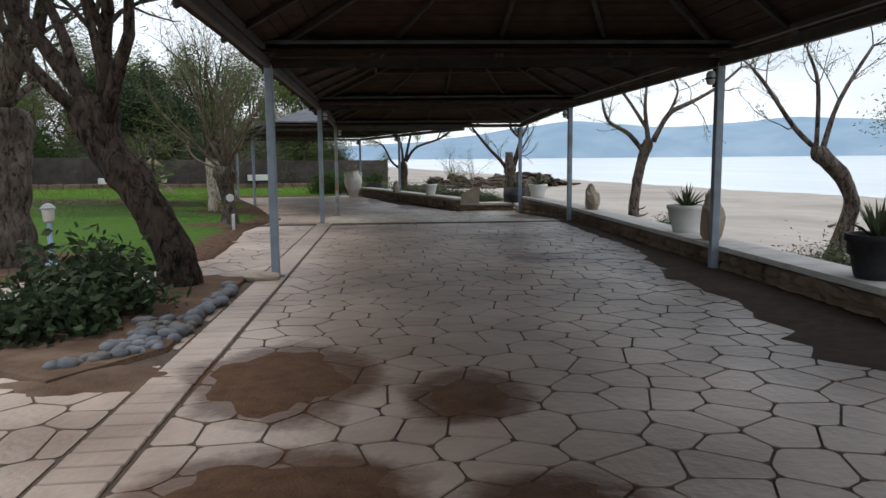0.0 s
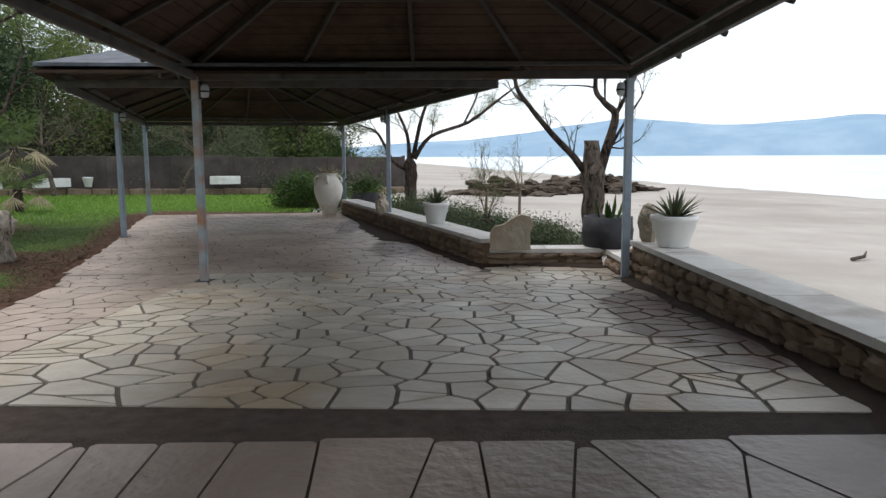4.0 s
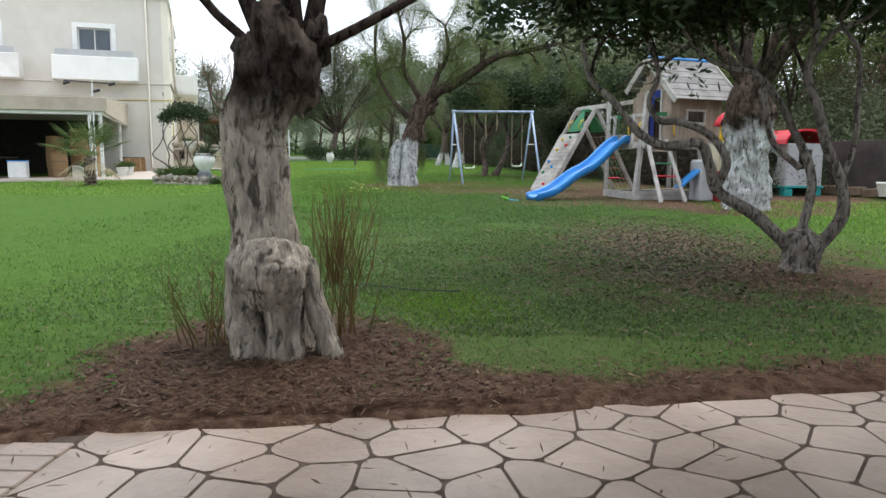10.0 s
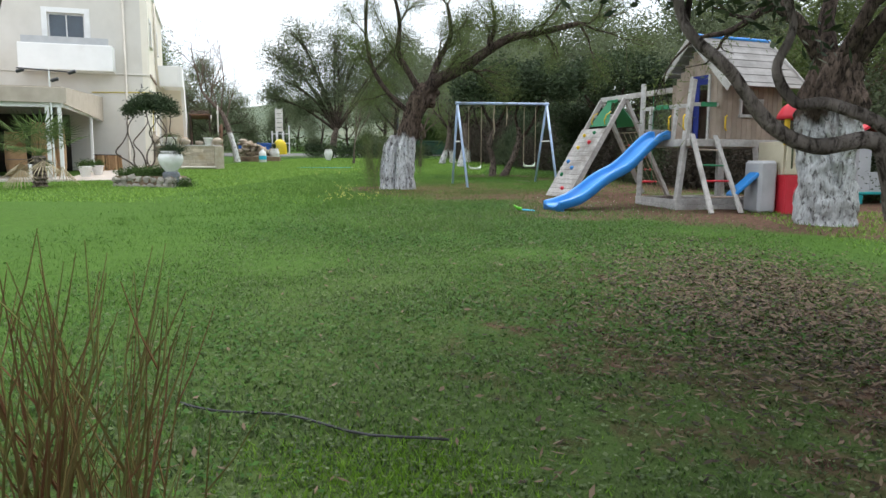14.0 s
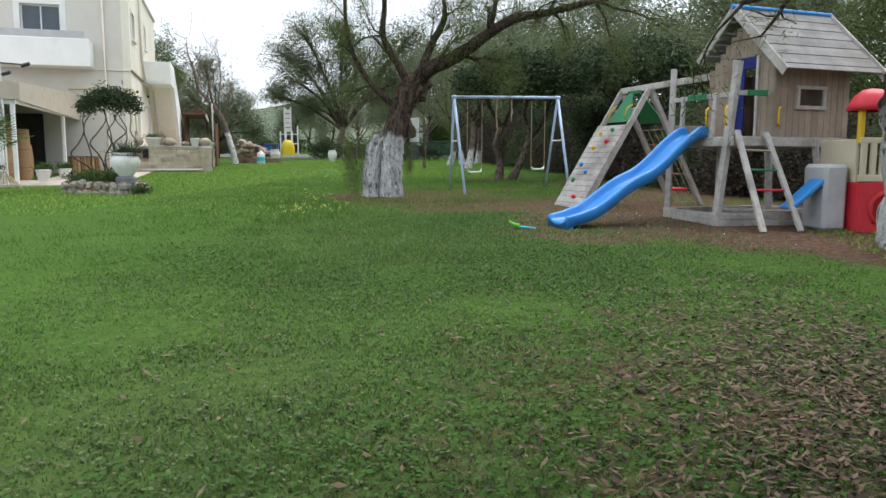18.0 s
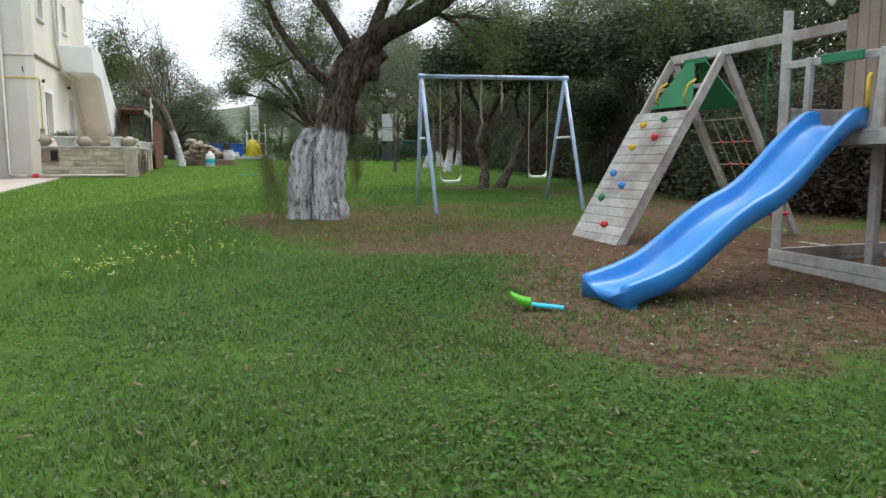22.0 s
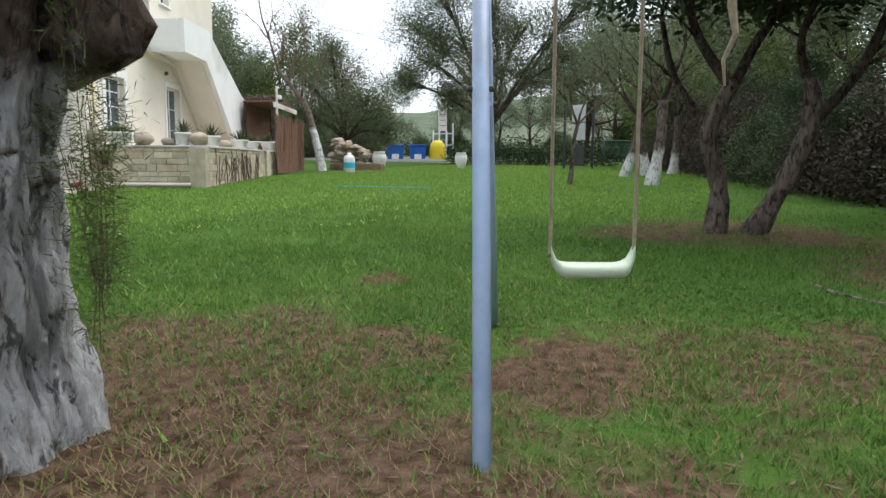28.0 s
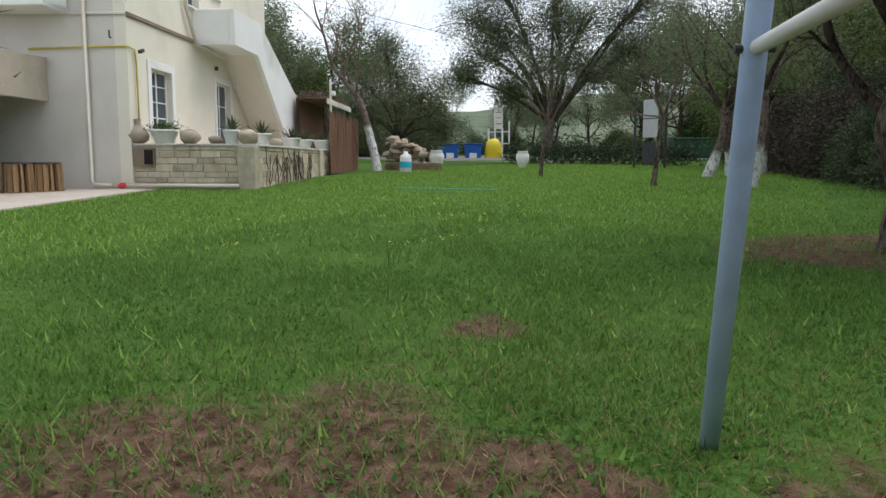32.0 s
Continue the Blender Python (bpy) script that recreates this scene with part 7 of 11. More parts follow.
# ---- play tower, slide and climbing ramp ----
def play_tower():
    t = thing("play_tower", "weathered wooden play tower with a gabled playhouse, ladder and climbing ramp", "play tower", "", pose(-20.15, 11.88, 0, 0, 0, 28))
    g = 0.36

    def bar(name, a, b, w=0.09, h=0.09, mat="wood", label="", parent=t, c=0.006):
        return part(name, MB().beam(a, b, w, h, c), M[mat], parent, label)

    bar("post", (-0.03, 0.08, g), (-0.12, 0.18, 2.83))
    bar("post", (1.30, -0.08, g), (1.27, 0.25, 2.80), 0.10, 0.10)
    bar("post", (0.05, 2.2, g), (0.02, 2.1, 1.66))
    bar("post", (1.58, 1.75, g), (1.42, 1.65, 1.66))
    bar("post", (0.62, 0.55, g), (0.62, 0.55, 1.64), 0.08, 0.08)
    bar("post", (1.25, 0.95, g), (1.25, 0.95, 1.64), 0.08, 0.08)
    # sandpit boards
    for a, b in (((-0.08, 0.05), (1.35, -0.10)), ((1.35, -0.10), (1.62, 1.78)), ((-0.08, 0.05), (0.0, 2.22)), ((0.0, 2.22), (1.62, 1.85))):
        for k in range(2):
            bar("pit_board", (*a, g + 0.05 + 0.105 * k), (*b, g + 0.05 + 0.105 * k), 0.035, 0.10)
    bar("pit_seat", (0.75, 0.55, g + 0.22), (1.55, 1.25, g + 0.22), 0.32, 0.03)
    # deck
    for k in range(14):
        d = 0.16 + k * 0.152
        part("deck_board", MB().box(pose(0.70, d, 1.685), (1.46, 0.145, 0.028), 0.004), M["wood"], t)
    bar("deck_beam", (-0.08, 0.10, 1.62), (1.44, 0.10, 1.62), 0.04, 0.13)
    bar("deck_beam", (1.44, 0.05, 1.62), (1.46, 2.3, 1.62), 0.04, 0.13)
    bar("deck_beam", (-0.06, 0.10, 1.62), (-0.04, 2.3, 1.62), 0.04, 0.13)
    bar("deck_beam", (1.35, 2.28, 1.62), (-0.05, 2.28, 1.62), 0.04, 0.13)
    # porch rails
    bar("rail", (-0.10, 0.14, 2.32), (1.27, 0.20, 2.32), 0.035, 0.07)
    bar("rail", (1.28, 0.22, 2.34), (1.36, 0.95, 2.34), 0.035, 0.07)
    bar("rail_post", (0.20, 0.12, 1.68), (0.20, 0.14, 2.36), 0.06, 0.06)
    bar("rail_post", (0.93, 0.10, 1.66), (0.93, 0.16, 2.36), 0.08, 0.05)
    bar("rail", (-0.06, 0.2, 1.82), (-0.06, 0.9, 1.82), 0.03, 0.2)
    part("name_plate", MB().box(pose(0.56, 0.10, 2.32), (0.42, 0.03, 0.085), 0.008), M["green_plastic"], t, "small green plastic plate")
    part("name_plate", MB().box(pose(1.36, 0.55, 2.34, 0, 0, 85), (0.34, 0.03, 0.085), 0.008), M["green_plastic"], t, "small green plastic plate")
    for x, y in ((0.88, 0.06), (1.34, 0.02), (1.46, 0.9)):
        part("grab_handle", MB().tube([(x, y, 1.86), (x + 0.02, y - 0.05, 1.90), (x + 0.03, y - 0.06, 2.0), (x + 0.02, y - 0.05, 2.10), (x, y, 2.14)], [0.016] * 5, 8), M["yellow_plastic"], t, "yellow plastic grab handle", True)
    # playhouse
    W0, W1, D0, D1, ZE, ZR = 0.02, 1.42, 0.80, 2.30, 2.76, 3.46
    n = 12
    mid = (W0 + W1) / 2
    for k in range(n):
        x0, x1 = W0 + (W1 - W0) * k / n, W0 + (W1 - W0) * (k + 1) / n - 0.006
        xm = (x0 + x1) / 2
        top = ZE + (ZR - ZE) * (1 - abs(xm - mid) / (mid - W0))
        if 0.62 < xm < 1.08:
            part("wall_plank", MB().box(pose(xm, D0, (2.92 + top) / 2 if top > 2.95 else 2.96), (x1 - x0, 0.022, max(0.06, top - 2.92)), 0.003), M["wood_house"], t)
        else:
            part("wall_plank", MB().box(pose(xm, D0, (1.70 + top) / 2), (x1 - x0, 0.022, top - 1.70), 0.003), M["wood_house"], t)
        part("wall_plank", MB().box(pose(xm, D1, (1.70 + top) / 2), (x1 - x0, 0.022, top - 1.70), 0.003), M["wood_house"], t)
    m = 12
    for side_x, hole in ((W1, True), (W0, False)):
        for k in range(m):
            y0, y1 = D0 + (D1 - D0) * k / m, D0 + (D1 - D0) * (k + 1) / m - 0.006
            ym = (y0 + y1) / 2
            if hole and 1.25 < ym < 1.75:
                part("wall_plank", MB().box(pose(side_x, ym, 1.92), (0.022, y1 - y0, 0.44), 0.003), M["wood_house"], t)
                part("wall_plank", MB().box(pose(side_x, ym, (2.44 + ZE) / 2), (0.022, y1 - y0, ZE - 2.44), 0.003), M["wood_house"], t)
            else:
                part("wall_plank", MB().box(pose(side_x, ym, (1.70 + ZE) / 2), (0.022, y1 - y0, ZE - 1.70), 0.003), M["wood_house"], t)
    win = bar("window_frame", (1.445, 1.2, 2.14), (1.445, 1.8, 2.14), 0.05, 0.06)
    bar("window_frame", (1.445, 1.2, 2.44), (1.445, 1.8, 2.44), 0.05, 0.05)
    bar("window_frame", (1.445, 1.24, 2.14), (1.445, 1.24, 2.44), 0.05, 0.05)
    bar("window_frame", (1.445, 1.76, 2.14), (1.445, 1.76, 2.44), 0.05, 0.05)
    bar("door_frame", (0.60, 0.78, 1.70), (0.60, 0.78, 2.94), 0.06, 0.04)
    bar("door_frame", (1.10, 0.78, 1.70), (1.10, 0.78, 2.94), 0.06, 0.04)
    part("curtain", MB().box(pose(0.70, 0.83, 2.25), (0.16, 0.02, 1.1), 0.004), M["blue_cloth"], t, "navy blue cloth in the doorway")
    part("door_sign", MB().box(pose(0.85, 0.79, 2.84), (0.46, 0.02, 0.18), 0.004), M["blue_cloth"], t, "dark blue panel over the doorway")
    # roof boards
    ov = 0.18
    ze = ZE - 0.10
    half = mid - W0 + 0.36
    low = {-1: 4, 1: 0}
    for sgn in (-1, 1):
        u = low[sgn] / 13
        foot_x, foot_z = mid + sgn * (half * (1 - u) + 0.03), ze - 0.05 + (ZR + 0.25 - ze) * u
        for k in range(low[sgn], 13):
            t0, t1 = k / 13, (k + 1) / 13
            x0, x1 = mid + sgn * half * (1 - t0), mid + sgn * half * (1 - t1)
            z0, z1 = ze + (ZR + 0.22 - ze) * t0, ze + (ZR + 0.22 - ze) * t1
            a, b = Vector(((x0 + x1) / 2, D0 - ov, (z0 + z1) / 2 + 0.008 * (k % 2))), Vector(((x0 + x1) / 2, D1 + 0.25, (z0 + z1) / 2 + 0.008 * (k % 2)))
            w = math.hypot(x1 - x0, z1 - z0)
            ang = math.degrees(math.atan2(z1 - z0, x1 - x0))
            mt = Matrix.Translation((a + b) / 2) @ pose(0, 0, 0, 0, -ang, 0)
            part("roof_board", MB().box(mt, (w * 0.97, (b - a).length, 0.022), 0.003), M["wood_roof"], t)
        bar("bargeboard", (foot_x, D0 - ov - 0.02, foot_z), (mid, D0 - ov - 0.02, ZR + 0.20), 0.028, 0.14, "wood")
        bar("bargeboard", (foot_x, D1 + 0.27, foot_z), (mid, D1 + 0.27, ZR + 0.20), 0.028, 0.14, "wood")
    part("ridge_cap", MB().tube([(mid, D0 - ov - 0.06, ZR + 0.25), (mid, D1 + 0.3, ZR + 0.25)], [0.035, 0.035], 8), M["slide_blue"], t, "blue plastic ridge cap")
    # ladder
    f0, f1, u0, u1 = Vector((2.28, -0.10, g)), Vector((2.30, 0.55, g)), Vector((1.46, 0.10, 1.78)), Vector((1.48, 0.62, 1.76))
    lad = part("ladder_rail", MB().beam(f0, u0, 0.09, 0.045), M["wood"], t)
    bar("ladder_rail", f1, u1, 0.09, 0.045)
    for k, mt in enumerate(("wood_house", "red_plastic", "green_plastic", "wood_house")):
        s = 0.2 + 0.2 * k
        part("rung", MB().tube([f0.lerp(u0, s), f1.lerp(u1, s)], [0.017, 0.017], 8), M[mt], t)
    # climbing ramp and swing beam
    rl, rr = -2.64, -1.72
    lo, hi = Vector((0, -0.56, g + 0.02)), Vector((0, 0.88, 2.70))
    for r in (rl, rr):
        bar("ramp_rail", (r, lo.y, lo.z), (r, hi.y, hi.z), 0.05, 0.11)
        bar("back_leg", (r, 0.90, 2.68), (r, 2.25, g), 0.09, 0.09)
    nb = 15
    e = (hi - lo) / 1.0
    ang = math.degrees(math.atan2(e.z, e.y))
    nrm = Vector((0, -e.z, e.y)).normalized()
    for k in range(nb):
        p = lo + e * (0.01 + 0.68 * (k + 0.5) / nb) + nrm * 0.066
        w = e.length * 0.68 / nb
        part("ramp_board", MB().box(pose((rl + rr) / 2, p.y, p.z, ang, 0, 0), (rr - rl + 0.06, w * 0.965, 0.022), 0.004), M["wood"], t)
    for u, v, mt in ((0.28, 0.62, "yellow_plastic"), (0.66, 0.645, "green_plastic"), (0.67, 0.55, "red_plastic"), (0.30, 0.50, "yellow_plastic"), (0.20, 0.36, "blue"), (0.52, 0.30, "blue"), (0.22, 0.23, "green_plastic"), (0.60, 0.10, "red_plastic")):
        p = lo + e * v + nrm * 0.095
        part("climbing_hold", MB().rock((rl + (rr - rl) * u, p.y, p.z), (0.05, 0.04, 0.045), int(u * 100), 0.25, 6, 9), M["slide_blue" if mt == "blue" else mt], t, "", True)
    part("top_bar", MB().beam((rl - 0.03, 0.90, 2.72), (0.0, 0.90, 2.74), 0.07, 0.11), M["wood"], t)
    part("cross_bar", MB().beam((rl, 0.66, 2.32), (rr, 0.66, 2.32), 0.03, 0.05), M["wood"], t)
    for d0, sg, d1 in ((0.80, -1, 0.52), (0.98, 1, 1.28)):
        sh = MB()
        a, b = (rl + 0.08, d1, 2.08), (rr - 0.08, d1, 2.08)
        c, d = (rr - 0.39, d0, 2.64), (rl + 0.39, d0, 2.64)
        off = Vector((0, sg * 0.02, 0))
        vs = [Vector(p) for p in (a, b, c, d)] + [Vector(p) + off for p in (a, b, c, d)]
        sh.add(vs, [(0, 1, 2, 3), (7, 6, 5, 4), (0, 4, 5, 1), (1, 5, 6, 2), (2, 6, 7, 3), (3, 7, 4, 0)])
        part("gable_panel", sh, M["green_plastic"], t, "green plastic gable panel")
    part("name_plate", MB().box(pose((rl + rr) / 2, 0.86, 2.66), (0.42, 0.02, 0.07), 0.006), M["green_plastic"], t)
    for r in (rl + 0.20, rr - 0.20):
        part("grab_handle", MB().tube([(r, 0.50, 2.12), (r + 0.02, 0.46, 2.2), (r + 0.03, 0.52, 2.34), (r + 0.04, 0.62, 2.4)], [0.013] * 4, 8), M["yellow_plastic"], t, "yellow plastic grab handle", True)
    # climbing net on the back legs
    A1, A2, B1, B2 = Vector((rl + 0.05, 1.35, 1.95)), Vector((rr - 0.05, 1.35, 1.95)), Vector((rl + 0.05, 2.2, 0.5)), Vector((rr - 0.05, 2.2, 0.5))
    net = MB()
    for k in range(5):
        net.tube([A1.lerp(A2, k / 4), B1.lerp(B2, k / 4)], [0.008, 0.008], 5)
    for k in range(6):
        net.tube([A1.lerp(B1, k / 5), A2.lerp(B2, k / 5)], [0.008, 0.008], 5)
    part("climbing_net", net, M["rope"], t)
    for i in range(1, 4):
        for k in range(1, 5):
            p = A1.lerp(A2, i / 4).lerp(B1.lerp(B2, i / 4), k / 5)
            part("net_joint", MB().rock(p, (0.025, 0.025, 0.025), i * 7 + k, 0.05, 5, 7), M["red_plastic"], t)
    # hung seat
    for r in (-1.05, -0.72):
        part("seat_rope", MB().tube([(r, 0.90, 2.68), (r, 0.92, 0.86)], [0.007, 0.007], 5), M["green_plastic"], t)
    part("hung_seat", MB().lathe([(0.0, 0.0), (0.13, 0.005), (0.165, 0.03), (0.16, 0.05), (0.12, 0.04), (0.0, 0.035)], 18, pose(-0.885, 0.92, 0.80), False), M["red_plastic"], t, "red plastic button seat", True)
    bar("ground_beam", (-1.72, 1.7, g + 0.05), (-0.05, 1.7, g + 0.05), 0.07, 0.07)
    return t


play_tower()


def slide():
    """A wavy plastic slide from the porch down to the ground."""
    s = thing("slide", "bright blue wavy plastic slide leaning on the play tower", "slide", "", pose(-20.15, 11.88, 0, 0, 0, 28))
    line = [(0.12, 1.74), (0.0, 1.74), (-0.15, 1.68), (-0.40, 1.50), (-0.70, 1.25), (-0.95, 1.09), (-1.20, 0.99), (-1.45, 0.86), (-1.70, 0.70), (-1.95, 0.56), (-2.15, 0.505), (-2.33, 0.49), (-2.47, 0.485)]
    fine = []
    for i in range(len(line) - 1):
        for k in range(3):
            u = k / 3
            p0, p1, p2, p3 = line[max(i - 1, 0)], line[i], line[i + 1], line[min(i + 2, len(line) - 1)]
            fine.append(tuple(0.5 * (2 * p1[j] + (p2[j] - p0[j]) * u + (2 * p0[j] - 5 * p1[j] + 4 * p2[j] - p3[j]) * u * u + (3 * p1[j] - p0[j] - 3 * p2[j] + p3[j]) * u ** 3) for j in (0, 1)))
    fine.append(line[-1])
    half = [(0.0, -0.018), (0.15, -0.014), (0.178, 0.004), (0.196, 0.045), (0.206, 0.098), (0.218, 0.118), (0.236, 0.124), (0.272, 0.120), (0.284, 0.108), (0.280, 0.05), (0.272, -0.05), (0.22, -0.05), (0.0, -0.045)]
    prof = [(-x, z) for x, z in half[:0:-1]] + half[:-1]
    n, k = len(fine), len(prof)
    vs = []
    x0, x1 = 0.56, 0.80
    for i, (d, z) in enumerate(fine):
        u = i / (n - 1)
        rim = 1.0 - 0.5 * max(0, (u - 0.80) / 0.20)
        for px, pz in prof:
            vs.append((x0 + (x1 - x0) * u + px * (1 + 0.06 * u), d, z + (pz * rim if pz > 0 else pz * (1 + 1.1 * max(0, (u - 0.86) / 0.14) if pz < -0.04 else 1))))
    fs = [(i * k + j, i * k + (j + 1) % k, (i + 1) * k + (j + 1) % k, (i + 1) * k + j) for i in range(n - 1) for j in range(k)]
    fs += [tuple(range(k))[::-1], tuple((n - 1) * k + j for j in range(k))]
    part("chute", MB().add(vs, fs), M["slide_blue"], s, "", True)
    for px in (-0.20, 0.20):
        part("foot", MB().box(pose(0.79 + px, -2.40, 0.385), (0.13, 0.12, 0.10), 0.025), M["slide_blue"], s)
    return s


slide()
scoop = thing("toy_scoop", "lime and cyan plastic toy lying on the bare earth", "toy")
part("blade", MB().box(pose(-18.01, 9.65, 0.398, 0, 4, 84), (0.24, 0.08, 0.02), 0.006), M["cyan_plastic"], scoop)
sc = MB()
for i in range(7):
    u = i / 6
    for k in range(7):
        a = math.pi * k / 6
        r = 0.055 * math.sqrt(max(0.02, 1 - (u * 0.95) ** 2)) + 0.012
        sc.v.append((-18.02 - math.cos(a) * r, 9.47 + 0.07 - 0.15 * u, 0.443 - math.sin(a) * r + 0.05 * u * u))
sc.f = [(i * 7 + k, i * 7 + k + 1, (i + 1) * 7 + k + 1, (i + 1) * 7 + k) for i in range(6) for k in range(6)]
hd = part("bowl", sc, M["lime_plastic"], scoop, "lime green plastic scoop", True)
hd.modifiers.new("thickness", "SOLIDIFY").thickness = 0.008


def toy_house():
    t = thing("toy_playhouse", "grey plastic toy house with red roof on a teal base", "toy house", "", pose(-21.75, 16.85, 0.22, 0, 0, 18))
    mb = MB()
    for (x, y, w, d) in ((0.0, -0.5, 1.1, 0.06), (0.0, 0.5, 1.1, 0.06), (-0.55, 0, 0.06, 1.0)):
        mb.box(pose(x, y, 0.95), (w, d, 1.1), 0.02)
    part("wall", mb, M["grey_plastic"], t)
    fr = MB()
    fr.box(pose(0.55, -0.35, 0.95), (0.06, 0.32, 1.1), 0.02).box(pose(0.55, 0.35, 0.95), (0.06, 0.32, 1.1), 0.02).box(pose(0.55, 0, 0.62), (0.06, 0.40, 0.45), 0.02).box(pose(0.55, 0, 1.42), (0.06, 0.40, 0.16), 0.02)
    part("front", fr, M["grey_plastic"], t)
    rf = MB()
    n = 10
    vs = []
    for k in range(n + 1):
        a = math.pi * k / n
        for x in (-0.65, 0.65):
            for r in (0.0, 0.05):
                vs.append((x, -math.cos(a) * (0.62 + r), 1.48 + math.sin(a) * (0.34 + r)))
    fs = []
    for k in range(n):
        b = k * 4
        fs += [(b + 1, b + 5, b + 7, b + 3), (b, b + 2, b + 6, b + 4), (b, b + 4, b + 5, b + 1), (b + 2, b + 3, b + 7, b + 6)]
    part("roof", rf.add(vs, fs), M["red_plastic"], t)
    part("base_slab", MB().box(pose(0, 0, 0.40), (1.2, 1.12, 0.06), 0.02), M["teal_plastic"], t, "teal plastic base")
    for x in (-0.45, 0.45):
        for y in (-0.42, 0.42):
            part("base_leg", MB().box(pose(x, y, 0.19), (0.26, 0.24, 0.38), 0.04), M["teal_plastic"], t, "teal plastic leg")
    part("window_arch", MB().lathe([(0.0, -0.02), (0.2, -0.02), (0.2, 0.02), (0.0, 0.02)], 20, pose(0.0, -0.52, 1.08, 90, 0, 0), False), M["black"], t, "dark arched window")
    return t


toy_house()


def toy_castle():
    t = thing("toy_castle", "plastic toy fort with red base and red domed turret", "toy fort", "", pose(-19.0, 14.5, 0.34, 0, 0, 10))
    b = MB()
    b.box(pose(0, -0.36, 0.35), (0.9, 0.06, 0.7), 0.02).box(pose(0, 0.36, 0.35), (0.9, 0.06, 0.7), 0.02).box(pose(0.45, -0.27, 0.35), (0.06, 0.2, 0.7), 0.02).box(pose(0.45, 0.27, 0.35), (0.06, 0.2, 0.7), 0.02).box(pose(0.45, 0, 0.62), (0.06, 0.4, 0.16), 0.02).box(pose(0.45, 0, 0.06), (0.06, 0.4, 0.12), 0.02)
    part("base", b, M["red_plastic"], t)
    part("tunnel_ring", MB().lathe([(0.2, -0.03), (0.25, -0.03), (0.25, 0.03), (0.2, 0.03)], 20, pose(0.47, 0, 0.34, 0, 90, 0), False), M["red_plastic"], t, "", True)
    for k in range(6):
        part("baluster", MB().box(pose(0.45, -0.34 + k * 0.136, 1.02), (0.05, 0.085, 0.5), 0.015), M["beige_plastic"], t)
    part("bottom_rail", MB().box(pose(0.45, 0, 0.76), (0.06, 0.8, 0.1), 0.015), M["beige_plastic"], t)
    part("top_rail", MB().box(pose(0.45, 0, 1.28), (0.06, 0.8, 0.08), 0.015), M["beige_plastic"], t)
    part("side_panel", MB().box(pose(-0.1, -0.36, 1.0), (0.9, 0.05, 0.6), 0.015), M["beige_plastic"], t)
    for y in (-0.36, 0.0):
        part("turret_post", MB().box(pose(0.38, y, 1.48), (0.08, 0.08, 0.5), 0.015), M["yellow_plastic"], t, "yellow plastic post")
    part("turret_roof", MB().lathe([(0.0, 0.30), (0.12, 0.28), (0.22, 0.20), (0.29, 0.08), (0.32, 0.0), (0.28, -0.01)], 18, pose(0.30, -0.18, 1.70), False), M["red_plastic"], t, "red domed roof", True)
    part("chute", MB().box(pose(0.10, -0.98, 0.52, 42, 0, 0), (0.32, 0.62, 0.07), 0.03), M["slide_blue"], t, "small blue slide")
    part("fort_wall", MB().box(pose(0.0, -0.60, 0.48), (0.6, 0.34, 0.95), 0.05), M["grey_plastic"], t, "grey plastic wall block")
    return t


toy_castle()


